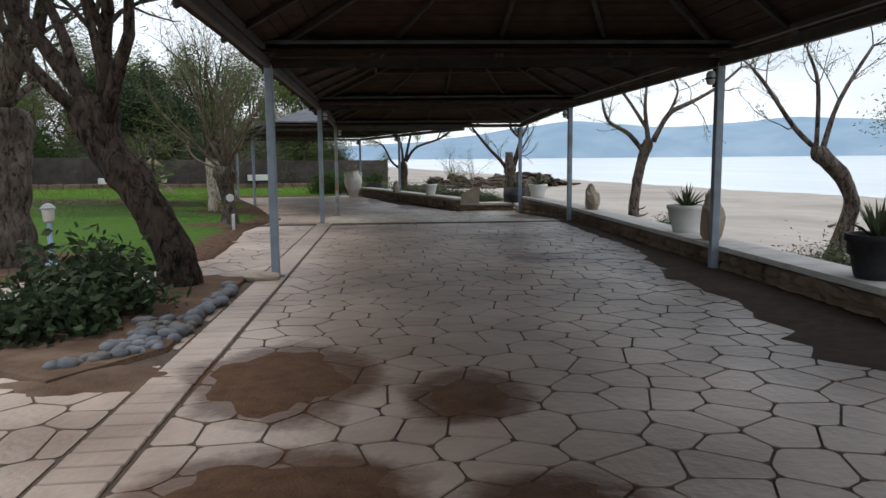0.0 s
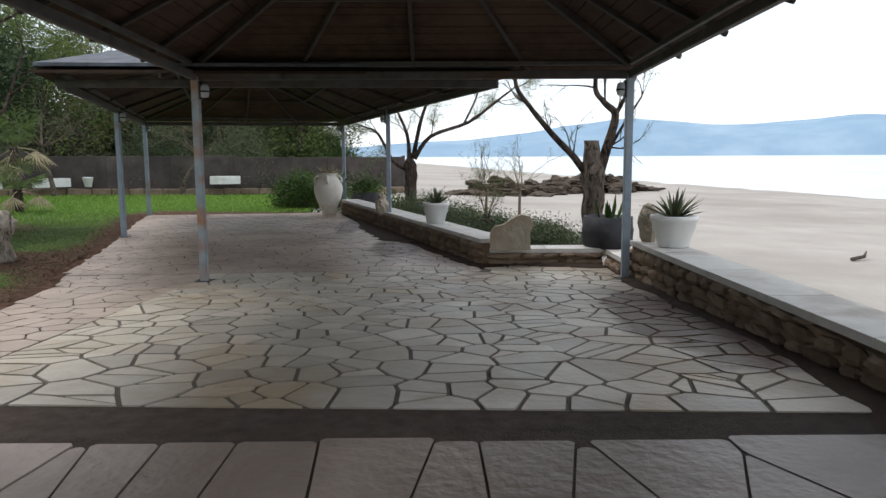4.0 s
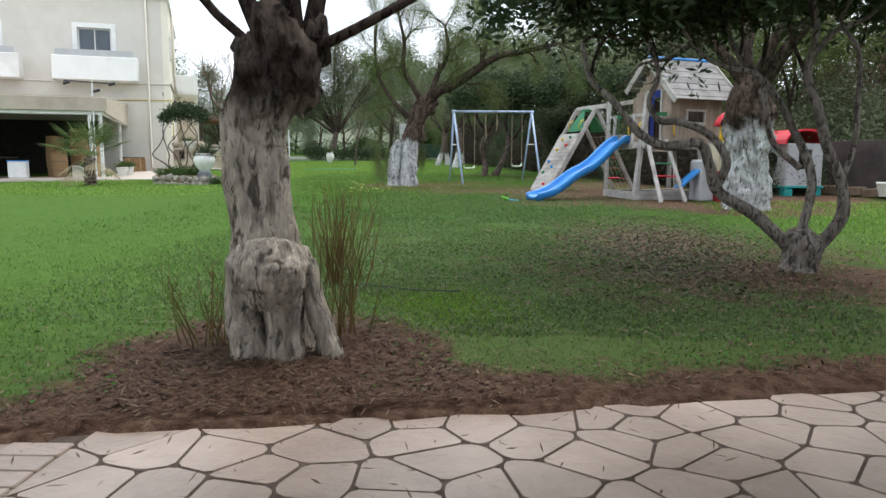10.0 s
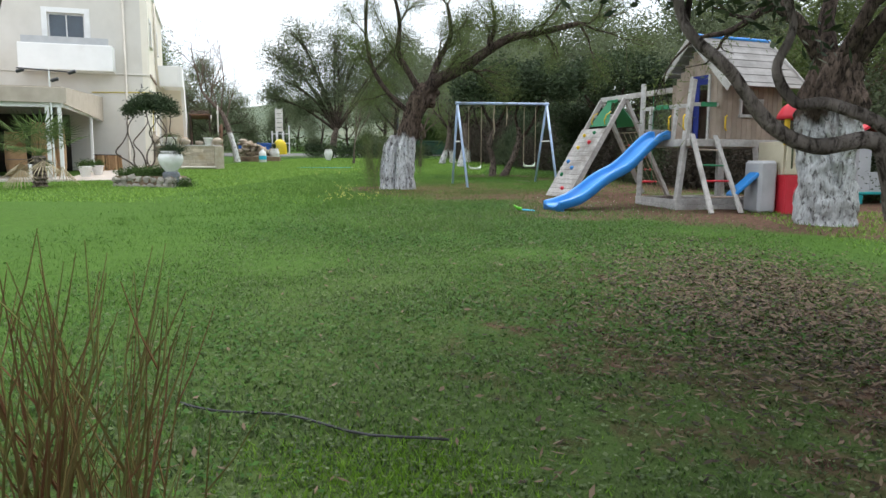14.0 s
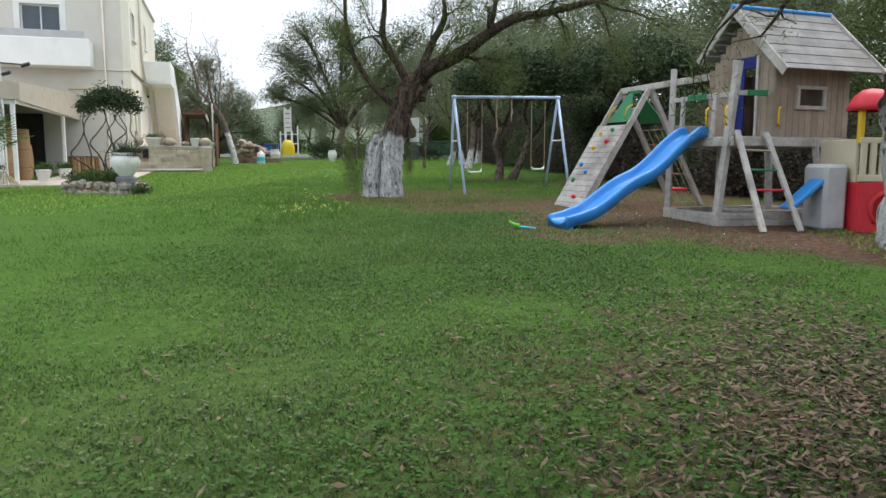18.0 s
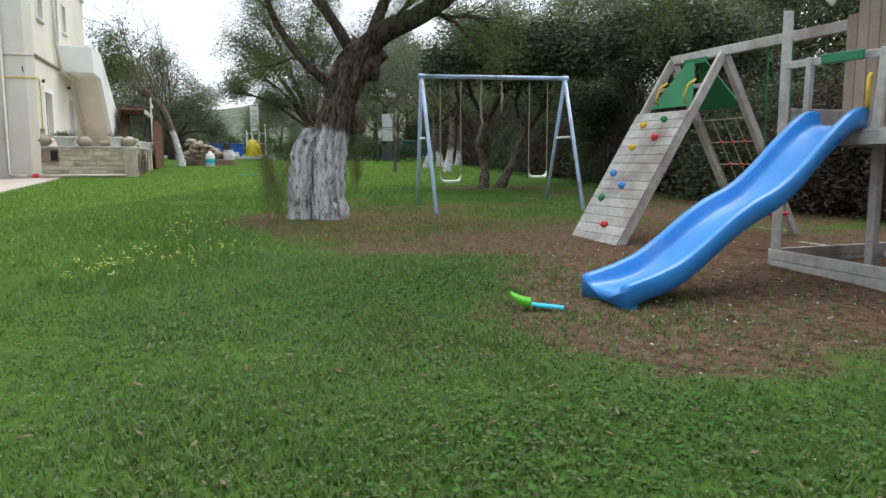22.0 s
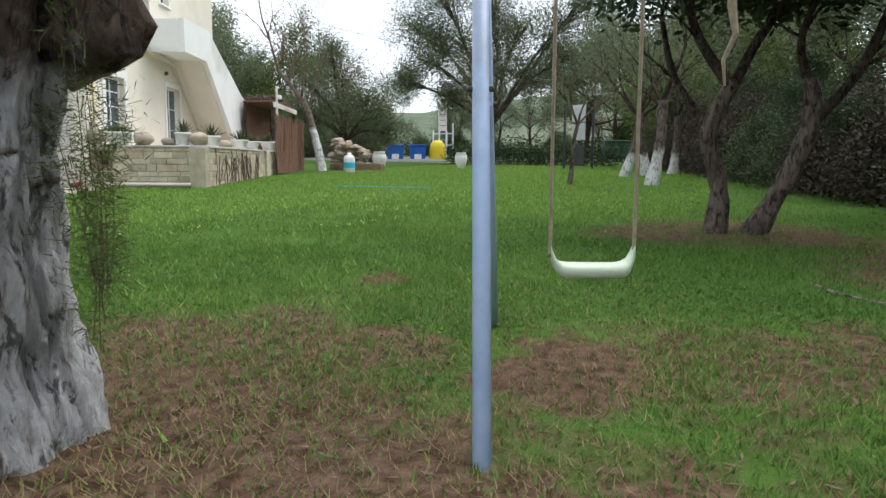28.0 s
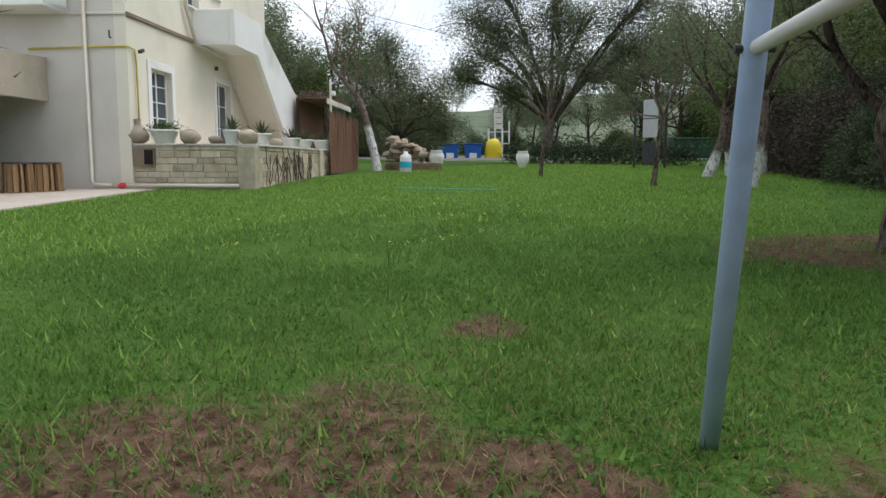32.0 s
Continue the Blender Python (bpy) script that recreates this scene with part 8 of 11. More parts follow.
# ---- metal swing set ----
def swing_set():
    t = thing("swing_set", "grey-blue tubular steel swing frame with two seats on the lawn", "swing set")
    TL, TR = Vector((-25.72, 7.70, 2.89)), Vector((-26.72, 10.24, 2.93))
    FL, RL = Vector((-24.78, 8.08, 0.50)), Vector((-26.60, 7.49, 0.52))
    ax = (TR - TL).normalized()
    pr = Vector((ax.y, -ax.x, 0)).normalized()
    FR, RR = Vector((-25.70, 10.55, 0.52)), Vector((-27.95, 9.97, 0.56))
    part("top_bar", MB().tube([TL - ax * 0.05, TR + ax * 0.05], [0.038, 0.038], 14), M["swing_steel"], t, "", True)
    bars = []
    for top, a, b in ((TL, FL, RL), (TR, FR, RR)):
        for q in (a, b):
            part("leg", MB().tube([top, top.lerp(q, 0.5), q - (top - q).normalized() * 0.08], [0.033, 0.033, 0.033], 14), M["swing_steel"], t, "", True)
        part("cross_bar", MB().tube([top.lerp(a, 0.45), top.lerp(b, 0.45)], [0.02, 0.02], 10), M["white_paint"], t, "", True)
        part("corner_bracket", MB().lathe([(0.045, -0.06), (0.05, 0.0), (0.045, 0.06)], 12, Matrix.Translation(top) @ ax.to_track_quat("Z", "Y").to_matrix().to_4x4(), False), M["swing_steel"], t)
        for q in (a, b):
            part("bolt", MB().tube([top.lerp(q, 0.45) - ax * 0.05, top.lerp(q, 0.45) + ax * 0.05], [0.012, 0.012], 8), M["dark_metal"], t)

    def seat(s0, z, width=0.38):
        c0, c1 = TL.lerp(TR, s0 / (TR - TL).length), TL.lerp(TR, (s0 + width) / (TR - TL).length)
        p0, p1 = Vector((c0.x, c0.y, z)), Vector((c1.x, c1.y, z))
        vs = []
        n = 16
        for i in range(n + 1):
            u = i / n
            e = abs(2 * u - 1)
            zz = z - 0.085 + 0.085 * e ** 9
            half = 0.082 - 0.05 * max(0, (e - 0.7) / 0.3) ** 1.5
            p = p0.lerp(p1, u)
            for sd, dz in ((-1, -0.010), (-0.85, 0.012), (0.85, 0.012), (1, -0.010), (0.9, -0.042), (-0.9, -0.042)):
                vs.append((p.x + pr.x * half * sd, p.y + pr.y * half * sd, zz + dz))
        fs = [(i * 6 + j, i * 6 + (j + 1) % 6, (i + 1) * 6 + (j + 1) % 6, (i + 1) * 6 + j) for i in range(n) for j in range(6)] + [tuple(range(6)), tuple(n * 6 + j for j in range(6))[::-1]]
        sw = part("seat", MB().add(vs, fs), M["seat_plastic"], t, "pale green plastic strap seat", True)
        for c, p, u in ((c0, p0, -1), (c1, p1, 1)):
            part("rope", MB().tube([c - Vector((0, 0, 0.04)), c.lerp(p, 0.5), p - Vector((0, 0, 0.03))], [0.009, 0.009, 0.009], 6), M["rope"], sw, "tan rope")
            part("eye_ring", MB().tube([c - Vector((0, 0, 0.03)), c - Vector((0, 0, 0.09))], [0.016, 0.012], 8), M["dark_metal"], sw)
    seat(0.34, 1.15)
    seat(2.03, 1.22, 0.36)
    rnd = random.Random(4)
    for s, ln in ((1.10, 1.0), (1.50, 0.6)):
        c = TL.lerp(TR, s / (TR - TL).length)
        pts = [c - Vector((0, 0, 0.03 + ln * k / 9)) + Vector((rnd.gauss(0, 0.012), rnd.gauss(0, 0.012), 0)) for k in range(10)]
        part("loose_rope", MB().tube(pts, [0.012, 0.012, 0.02, 0.014, 0.024, 0.022, 0.02, 0.012, 0.008, 0.005], 7, True, 0.3, 3), M["rope"], t, "frayed knotted rope end")
    return t


swing_set()
twig = thing("fallen_twig", "crooked dry twig lying on the grass", "twig")
part("stick", MB().tube([(-28.6, 9.3, 0.655), (-28.2, 9.45, 0.65), (-27.9, 9.75, 0.645), (-27.7, 9.8, 0.64)], [0.008, 0.01, 0.008, 0.005], 6), M["pale_bark"], twig)


# ---- house ----
HP = pose(-36.5, -7.08, 0, 0, 0, 24)


def panel(mb, along, at, lo, hi, z0, z1, thick, holes):
    """A wall with openings through it. along 'x' or 'y'; at: the outer face's other coordinate; thick: signed, away from outside."""
    us = sorted({lo, hi, *(h[0] for h in holes), *(h[1] for h in holes)})
    zs = sorted({z0, z1, *(h[2] for h in holes), *(h[3] for h in holes)})
    for u0, u1 in zip(us, us[1:]):
        for w0, w1 in zip(zs, zs[1:]):
            um, wm = (u0 + u1) / 2, (w0 + w1) / 2
            if any(h[0] < um < h[1] and h[2] < wm < h[3] for h in holes):
                continue
            a, b = at, at + thick
            if along == "x":
                pts = [(u, v, w) for w in (w0, w1) for u, v in ((u0, a), (u1, a), (u1, b), (u0, b))]
                flip = thick > 0
            else:
                pts = [(v, u, w) for w in (w0, w1) for u, v in ((u0, a), (u1, a), (u1, b), (u0, b))]
                flip = thick < 0
            fs = [(0, 3, 2, 1), (4, 5, 6, 7), (0, 1, 5, 4), (1, 2, 6, 5), (2, 3, 7, 6), (3, 0, 4, 7)]
            mb.add(pts, fs if flip else [f[::-1] for f in fs])
    # weld the lengths into one wall and drop the faces between them
    key, at_key, faces = {}, [], collections.Counter()
    for p in mb.v:
        k = tuple(round(c, 4) for c in p)
        key.setdefault(k, len(key))
        at_key.append(key[k])
    rings = [tuple(at_key[i] for i in f) for f in mb.f]
    for r in rings:
        faces[tuple(sorted(r))] += 1
    mb.v, mb.f = list(key), [r for r in rings if faces[tuple(sorted(r))] == 1]
    return mb


def house_window(house, name, along, at, u0, u1, z0, z1, out, bars=1, rows=1, surround=0.2, door=False):
    """A recessed window: white plaster surround, frame, panes. out: sign of the outward direction."""
    w = new(name)
    w.parent = house
    um = (u0 + u1) / 2

    def bx(nm, u, v, z, su, sv, sz, mat, parent=w, label=""):
        if along == "x":
            return part(nm, MB().box(pose(u, v, z), (su, sv, sz), 0.006), M[mat], parent, label)
        return part(nm, MB().box(pose(v, u, z), (sv, su, sz), 0.006), M[mat], parent, label)
    s = surround
    if s:
        bx("surround", u0 - s / 2, at + out * 0.018, (z0 + z1) / 2 + s / 2, s, 0.03, z1 - z0 + s, "white_wall")
        bx("surround", u1 + s / 2, at + out * 0.018, (z0 + z1) / 2 + s / 2, s, 0.03, z1 - z0 + s, "white_wall")
        bx("surround", um, at + out * 0.018, z1 + s / 2, u1 - u0 - 0.004, 0.03, s, "white_wall")
    if not door:
        bx("sill", um, at + out * 0.04, z0 - 0.03, u1 - u0 + 0.2, 0.12, 0.05, "white_wall")
    v = at - out * 0.16
    f = 0.06
    bx("frame", u0 + f / 2, v, (z0 + z1) / 2, f, 0.05, z1 - z0, "white_paint")
    bx("frame", u1 - f / 2, v, (z0 + z1) / 2, f, 0.05, z1 - z0, "white_paint")
    bx("frame", um, v, z0 + f / 2, u1 - u0 - 2 * f, 0.05, f, "white_paint")
    bx("frame", um, v, z1 - f / 2, u1 - u0 - 2 * f, 0.05, f, "white_paint")
    for k in range(1, bars + 1):
        bx("mullion", u0 + (u1 - u0) * k / (bars + 1), v, (z0 + z1) / 2, 0.05, 0.045, z1 - z0 - 2 * f, "white_paint")
    for k in range(1, rows):
        bx("glazing_bar", um, v, z0 + (z1 - z0) * k / rows, u1 - u0 - 2 * f, 0.03, 0.03, "white_paint")
    bx("pane", um, v - out * 0.01, (z0 + z1) / 2, u1 - u0 - f, 0.012, z1 - z0 - f, "glass")
    # a near-black panel behind the pane paints the unlit room
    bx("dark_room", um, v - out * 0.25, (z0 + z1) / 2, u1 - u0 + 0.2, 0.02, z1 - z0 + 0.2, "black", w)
    return w


def build_house():
    h = thing("house", "two-storey cream plastered house with white balconies and an outside stair", "house", "", HP)
    g, top = 0.5, 9.0
    side = panel(MB(), "x", 0.0, -11.4, 0.0, g, top, -0.3, [(-2.45, -1.2, 2.25, 3.9), (-7.15, -5.85, 1.9, 4.03), (-1.75, -0.75, 6.4, 7.55), (-4.6, -3.7, 6.0, 7.8), (-6.4, -5.6, 6.7, 7.8)])
    part("side_wall", side, M["plaster"], h, "cream plaster side wall")
    # the front takes the side wall's plaster in a greyer, duller tone
    front = panel(MB(), "y", 0.0, -15.0, -0.3, g, top, -0.3, [(-4.0, -2.55, 5.15, 7.52), (-8.6, -7.3, 5.15, 7.4), (-12.8, -11.4, 5.15, 7.4)])
    part("front_wall", front, M["plaster_grey"], h, "pale grey-beige front wall")
    part("back_wall", panel(MB(), "y", -11.4, -15.0, -0.3, g, top, 0.3, []), M["plaster"], h)
    part("far_wall", panel(MB(), "x", -15.0, -11.4, 0.0, g, top, 0.3, []), M["plaster"], h)
    part("roof_slab", MB().box(pose(-5.7, -7.5, 9.06), (11.6, 15.2, 0.14), 0.02), M["white_wall"], h)
    part("string_course", MB().box(pose(-5.7, 0.03, 5.02), (11.4, 0.06, 0.10), 0.012), M["brown_pipe"], h, "brown string course")
    part("string_course", MB().box(pose(0.03, -7.5, 5.02), (0.06, 15.0, 0.06), 0.012), M["plaster_grey"], h)
    house_window(h, "window", "x", 0.0, -2.45, -1.2, 2.25, 3.9, 1, 1, 4)
    house_window(h, "door", "x", 0.0, -7.15, -5.85, 1.9, 4.03, 1, 1, 3, 0.16, True)
    house_window(h, "window", "x", 0.0, -1.75, -0.75, 6.4, 7.55, 1, 1, 1, 0.1)
    house_window(h, "window", "x", 0.0, -4.6, -3.7, 6.0, 7.8, 1, 1, 2, 0.1)
    house_window(h, "window", "x", 0.0, -6.4, -5.6, 6.7, 7.8, 1, 1, 1, 0.1)
    house_window(h, "window", "y", 0.0, -4.0, -2.55, 5.15, 7.52, 1, 1, 1, 0.22, True)
    house_window(h, "window", "y", 0.0, -8.6, -7.3, 5.15, 7.4, 1, 1, 1, 0.22, True)
    house_window(h, "window", "y", 0.0, -12.8, -11.4, 5.15, 7.4, 1, 1, 1, 0.22, True)
    for y0, y1 in ((-5.0, -1.38), (-9.7, -6.3), (-14.0, -10.4)):
        b = new("balcony")
        b.parent = h
        ym = (y0 + y1) / 2
        part("slab", MB().box(pose(0.53, ym, 5.08), (1.0, y1 - y0, 0.14), 0.015), M["white_wall"], b)
        part("parapet", MB().box(pose(0.98, ym, 5.55), (0.12, y1 - y0, 1.08), 0.03), M["white_wall"], b, "white plaster parapet")
        for y in (y0 + 0.06, y1 - 0.06):
            part("parapet", MB().box(pose(0.49, y, 5.55), (0.86, 0.12, 1.08), 0.03), M["white_wall"], b)
        part("rail_glass", MB().box(pose(0.98, ym, 6.24), (0.012, y1 - y0 - 0.3, 0.28), 0.003), M["grey_plastic"], b, "low translucent rail")
    # outside stair with its solid parapet
    st = new("outside_stair")
    st.parent = h
    poly = [(-4.1, 4.93), (-4.1, 5.95), (-6.6, 6.0), (-10.9, 4.16), (-13.2, 3.67), (-14.6, 3.05), (-14.6, 1.7), (-10.3, 1.7), (-9.1, 2.78), (-6.3, 4.93)]
    mb = MB()
    n = len(poly)
    vs = [(x, 1.26, z) for x, z in poly] + [(x, 1.10, z) for x, z in poly]
    mb.add(vs, [tuple(range(n)), tuple(range(n, 2 * n))[::-1]] + [(i, n + i, n + (i + 1) % n, (i + 1) % n) for i in range(n)])
    part("outer_parapet", mb, M["white_wall"], st, "white plaster stair parapet")
    part("landing", MB().box(pose(-5.2, 0.55, 5.0), (2.2, 1.1, 0.14), 0.01), M["white_wall"], st)
    part("landing_front", MB().box(pose(-4.17, 0.55, 5.44), (0.14, 1.1, 1.02), 0.02), M["white_wall"], st)
    sl = MB()
    a, b = (-6.2, 4.95), (-10.3, 1.75)
    vs = [(a[0], 0.02, a[1]), (a[0], 1.10, a[1]), (b[0], 1.10, b[1]), (b[0], 0.02, b[1])]
    vs += [(x, y, z + 0.2) for x, y, z in vs]
    part("flight", sl.add(vs, [(0, 1, 2, 3), (7, 6, 5, 4), (0, 4, 5, 1), (1, 5, 6, 2), (2, 6, 7, 3), (3, 7, 4, 0)]), M["plaster"], st)
    for k in range(16):
        u = (k + 0.5) / 16
        part("step", MB().box(pose(a[0] + (b[0] - a[0]) * u, 0.56, a[1] + (b[1] - a[1]) * u + 0.22), (0.28, 1.06, 0.10), 0.008), M["white_wall"], st)
    # pipes
    part("downpipe", MB().tube([(0.09, -0.98, 9.0), (0.09, -0.98, 1.02), (0.16, -0.90, 0.94), (0.22, -0.4, 0.93)], [0.05] * 4, 10), M["pipe"], h, "beige downpipe", True)
    part("waste_pipe", MB().tube([(0.22, -0.4, 0.93), (0.22, 2.7, 0.93)], [0.055] * 2, 10), M["pipe"], h, "pale horizontal waste pipe", True)
    part("valve", MB().rock((0.24, -0.15, 0.93), (0.09, 0.12, 0.07), 3, 0.15), M["red_plastic"], h, "red pipe coupling")
    part("brown_downpipe", MB().tube([(-3.3, 0.10, 8.8), (-3.4, 0.10, 5.9), (-3.75, 0.12, 5.35), (-4.0, 0.14, 4.95), (-4.6, 0.3, 4.85), (-6.0, 0.3, 4.75), (-9.0, 0.25, 2.2)], [0.06] * 7, 10), M["pipe"], h, "beige pipe that runs under the stair", True)
    part("gas_pipe", MB().tube([(0.06, -2.4, 4.2), (0.06, -0.4, 4.25), (0.05, 0.04, 4.25), (-0.28, 0.05, 4.22), (-0.34, 0.05, 3.9), (-0.36, 0.05, 2.1)], [0.022] * 6, 8), M["yellow_pipe"], h, "thin yellow gas pipe", True)
    cam_box = MB().box(pose(-0.40, 0.16, 4.20, 0, 20, 0), (0.20, 0.09, 0.08), 0.01)
    part("wall_lamp", cam_box, M["dark_metal"], h, "small dark wall floodlight")
    part("wall_lamp", MB().box(pose(-5.75, 0.08, 4.45), (0.08, 0.1, 0.12), 0.01), M["dark_metal"], h)
    part("bracket", MB().tube([(0.05, -0.35, 4.45), (0.14, -0.35, 4.45), (0.14, -0.35, 4.62)], [0.02] * 3, 6), M["dark_metal"], h)
    return h


build_house()


def terrace():
    """Raised stone terrace beside the house."""
    core = MB()
    core.box(HP @ pose(-0.30, 1.45, 1.25), (0.34, 2.8, 1.3), 0.01)
    core.box(HP @ pose(-6.4, 2.78, 1.25), (12.6, 0.34, 1.3), 0.01)
    t = setting("terrace_wall", core, M["pale_stone"], "pale stone terrace wall beside the house", "wall")
    part("terrace_floor", MB().box(HP @ pose(-7.0, 1.35, 1.80), (13.0, 2.6, 0.12), 0.01), M["terrace"], t)
    for x, y, w, d in ((-0.28, 1.40, 0.46, 3.15), (-3.6, 2.78, 6.2, 0.46), (-8.4, 2.80, 2.8, 0.50), (-11.2, 2.78, 2.6, 0.46)):
        part("coping", MB().box(HP @ pose(x, y, 1.925), (w, d, 0.05), 0.008), M["cap"], t)
    part("corner_pillar", MB().box(HP @ pose(-0.10, 2.86, 1.24), (0.42, 0.42, 1.30), 0.015), M["pale_stone"], t)
    part("pillar", MB().box(HP @ pose(-7.4, 2.84, 1.26), (0.5, 0.44, 1.30), 0.015), M["pale_stone"], t)
    rnd = random.Random(8)
    z = 0.72
    while z < 1.85:
        hgt = rnd.uniform(0.12, 0.2)
        y = -0.05
        while y < 2.62:
            w = rnd.uniform(0.25, 0.6)
            w = min(w, 2.64 - y)
            part("stone", MB().box(HP @ pose(-0.118, y + w / 2, z + hgt / 2), (0.03 + rnd.uniform(0, 0.015), w - 0.015, min(hgt, 1.9 - z) - 0.012), 0.008), M["pale_stone"], t)
            y += w
        x = -0.35
        while x > -12.5:
            w = rnd.uniform(0.35, 0.8)
            part("stone", MB().box(HP @ pose(x - w / 2, 2.955, z + hgt / 2), (w - 0.015, 0.03 + rnd.uniform(0, 0.015), min(hgt, 1.9 - z) - 0.012), 0.008), M["pale_stone"], t)
            x -= w
        z += hgt
    # meter box
    mb = thing("meter_box", "small brown meter box let into the terrace wall", "box")
    part("case", MB().box(HP @ pose(-0.08, 0.28, 1.62), (0.10, 0.52, 0.46), 0.01), M["brown_pipe"], mb)
    part("opening", MB().box(HP @ pose(-0.02, 0.40, 1.62), (0.02, 0.22, 0.36), 0.004), M["black"], mb)
    # creeper
    th = thing("creeper", "bare brown creeper stems on the terrace wall", "creeper")
    cr = MB()
    for k in range(60):
        x = -1.0 - rnd.random() * 5.4 if k < 38 else -8.8 - rnd.random() * 3.0
        pts = [Vector((x, 2.99, 0.9))]
        for i in range(6):
            pts.append(pts[-1] + Vector((rnd.gauss(0, 0.10), 0, rnd.uniform(0.08, 0.2))))
        pts = [p for p in pts if p.z < 1.92]
        cr.tube([HP @ p for p in pts], [0.012] * len(pts), 4, False)
    tagged(part("stem_growth", cr, M["twig"], th), kind="stuff")


terrace()


def veranda():
    v = thing("veranda", "open veranda with beige awning roof and white posts beside the house", "veranda", "", HP)
    fl = 0.66
    part("floor_slab", MB().box(pose(4.9, -8.3, fl - 0.13), (10.2, 12.8, 0.26), 0.02), M["terrace"], v)
    for x, y in ((9.6, -2.1), (9.6, -2.45), (3.0, -2.1), (9.6, -6.6), (9.6, -11.0)):
        part("post", MB().box(pose(x, y, (fl + 3.0) / 2), (0.11, 0.11, 3.0 - fl), 0.01), M["white_paint"], v)
    part("front_beam", MB().box(pose(9.6, -8.3, 2.98), (0.12, 12.6, 0.14), 0.01), M["white_paint"], v)
    part("side_beam", MB().box(pose(4.8, -2.1, 3.02), (9.7, 0.10, 0.12), 0.01), M["white_paint"], v)
    part("fascia", MB().box(pose(9.75, -8.3, 3.28), (0.06, 12.9, 0.48), 0.01), M["fabric"], v, "beige fabric fascia")
    sd = MB()
    vs = []
    for y in (-1.98, -2.02):
        vs += [(9.72, y, 3.05), (0.05, y, 2.95), (0.05, y, 3.95), (9.72, y, 3.52)]
    part("side_valance", sd.add(vs, [(0, 1, 2, 3), (7, 6, 5, 4), (0, 4, 5, 1), (1, 5, 6, 2), (2, 6, 7, 3), (3, 7, 4, 0)]), M["fabric"], v, "beige fabric side valance")
    rf = MB()
    vs = [(9.75, -14.7, 3.5), (9.75, -1.98, 3.5), (0.05, -1.98, 3.95), (0.05, -14.7, 3.95)]
    vs += [(x, y, z + 0.05) for x, y, z in vs]
    part("awning", rf.add(vs, [(3, 2, 1, 0), (4, 5, 6, 7), (0, 1, 5, 4), (1, 2, 6, 5), (2, 3, 7, 6), (3, 0, 4, 7)]), M["fabric"], v)
    # two near-black panels paint the shade at the back of the veranda
    part("back_screen", MB().box(pose(0.9, -9.0, 1.9), (0.06, 11.6, 2.5), 0.01), M["black"], v, "near-black panel in place of the veranda's shaded interior")
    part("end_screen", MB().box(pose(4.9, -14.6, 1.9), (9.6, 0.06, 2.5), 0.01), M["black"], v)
    fld = thing("floodlight_pole", "slim pole with two floodlights on the veranda corner", "lamp", "", HP)
    part("pole", MB().tube([(9.75, -2.3, fl), (9.75, -2.3, 4.1)], [0.03, 0.025], 8), M["white_paint"], fld)
    part("arm", MB().beam((9.75, -3.2, 4.08), (9.75, -1.6, 4.0), 0.04, 0.04), M["dark_metal"], fld)
    for y, r in ((-3.1, 0), (-1.65, 0), (-2.15, 0)):
        part("lamp_head", MB().box(pose(9.78, y, 4.0 if y != -2.15 else 3.75, 20, 30, 0), (0.10, 0.24, 0.09), 0.015), M["dark_metal"], fld)
    # goods under the roof
    rnd = random.Random(3)
    for k, (x, y, r, hh) in enumerate(((6.3, -3.3, 0.32, 1.9), (5.6, -2.9, 0.27, 1.7), (6.0, -4.2, 0.34, 1.6), (7.2, -3.9, 0.3, 1.0), (4.6, -3.1, 0.3, 1.2), (6.9, -3.0, 0.26, 0.9))):
        b = thing("cane_basket", "tall brown cane basket standing on the veranda", "basket", "cane baskets", HP)
        part("body", MB().lathe([(r * 0.85, fl), (r, fl + hh * 0.3), (r * 1.02, fl + hh * 0.6), (r * 0.9, fl + hh), (r * 0.8, fl + hh), (r * 0.8, fl + hh * 0.9)], 18, pose(x, y, 0), False), M["cane"], b, "", True)
        for q in (0.25, 0.6):
            part("hoop", MB().lathe([(r * 1.03, -0.02), (r * 1.05, 0.0), (r * 1.03, 0.02)], 18, pose(x, y, fl + hh * q), False), M["brown_pipe"], b)
    for k, (x, y, w, hh) in enumerate(((9.0, -3.0, 0.3, 0.42), (8.6, -5.0, 0.5, 0.6), (9.0, -6.2, 0.6, 0.35))):
        b = thing("storage_tub", "white plastic storage tub on the veranda floor", "tub", "storage tubs", HP)
        part("body", MB().box(pose(x, y, fl + hh / 2), (w, w * 1.2, hh), 0.03), M["white_paint"], b)
        part("lid", MB().box(pose(x, y, fl + hh + 0.015), (w * 1.06, w * 1.26, 0.03), 0.01), M["slide_blue" if k == 1 else "white_paint"], b)
    for k, (x, y) in enumerate(((7.5, -6.0), (7.3, -8.6), (7.5, -11.2))):
        tb = thing("veranda_table", "dark wooden table under the veranda", "table", "veranda tables", HP)
        part("top", MB().box(pose(x, y, fl + 0.74), (0.9, 1.4, 0.04), 0.01), M["dark_bark"], tb)
        for dx in (-0.36, 0.36):
            for dy in (-0.6, 0.6):
                part("leg", MB().box(pose(x + dx, y + dy, fl + 0.36), (0.06, 0.06, 0.72), 0.006), M["dark_bark"], tb)


veranda()
pavem = MB()
tp = [HP @ Vector((x, y, 0)) for x, y in ((-0.6, -2.2), (9.9, -2.2), (9.9, 0.62), (-0.6, 0.62))]
pavem.prism([(p.x, p.y) for p in tp], lambda x, y: lawn_z(x, y) - 0.05, lambda x, y: lawn_z(x, y) + 0.035)
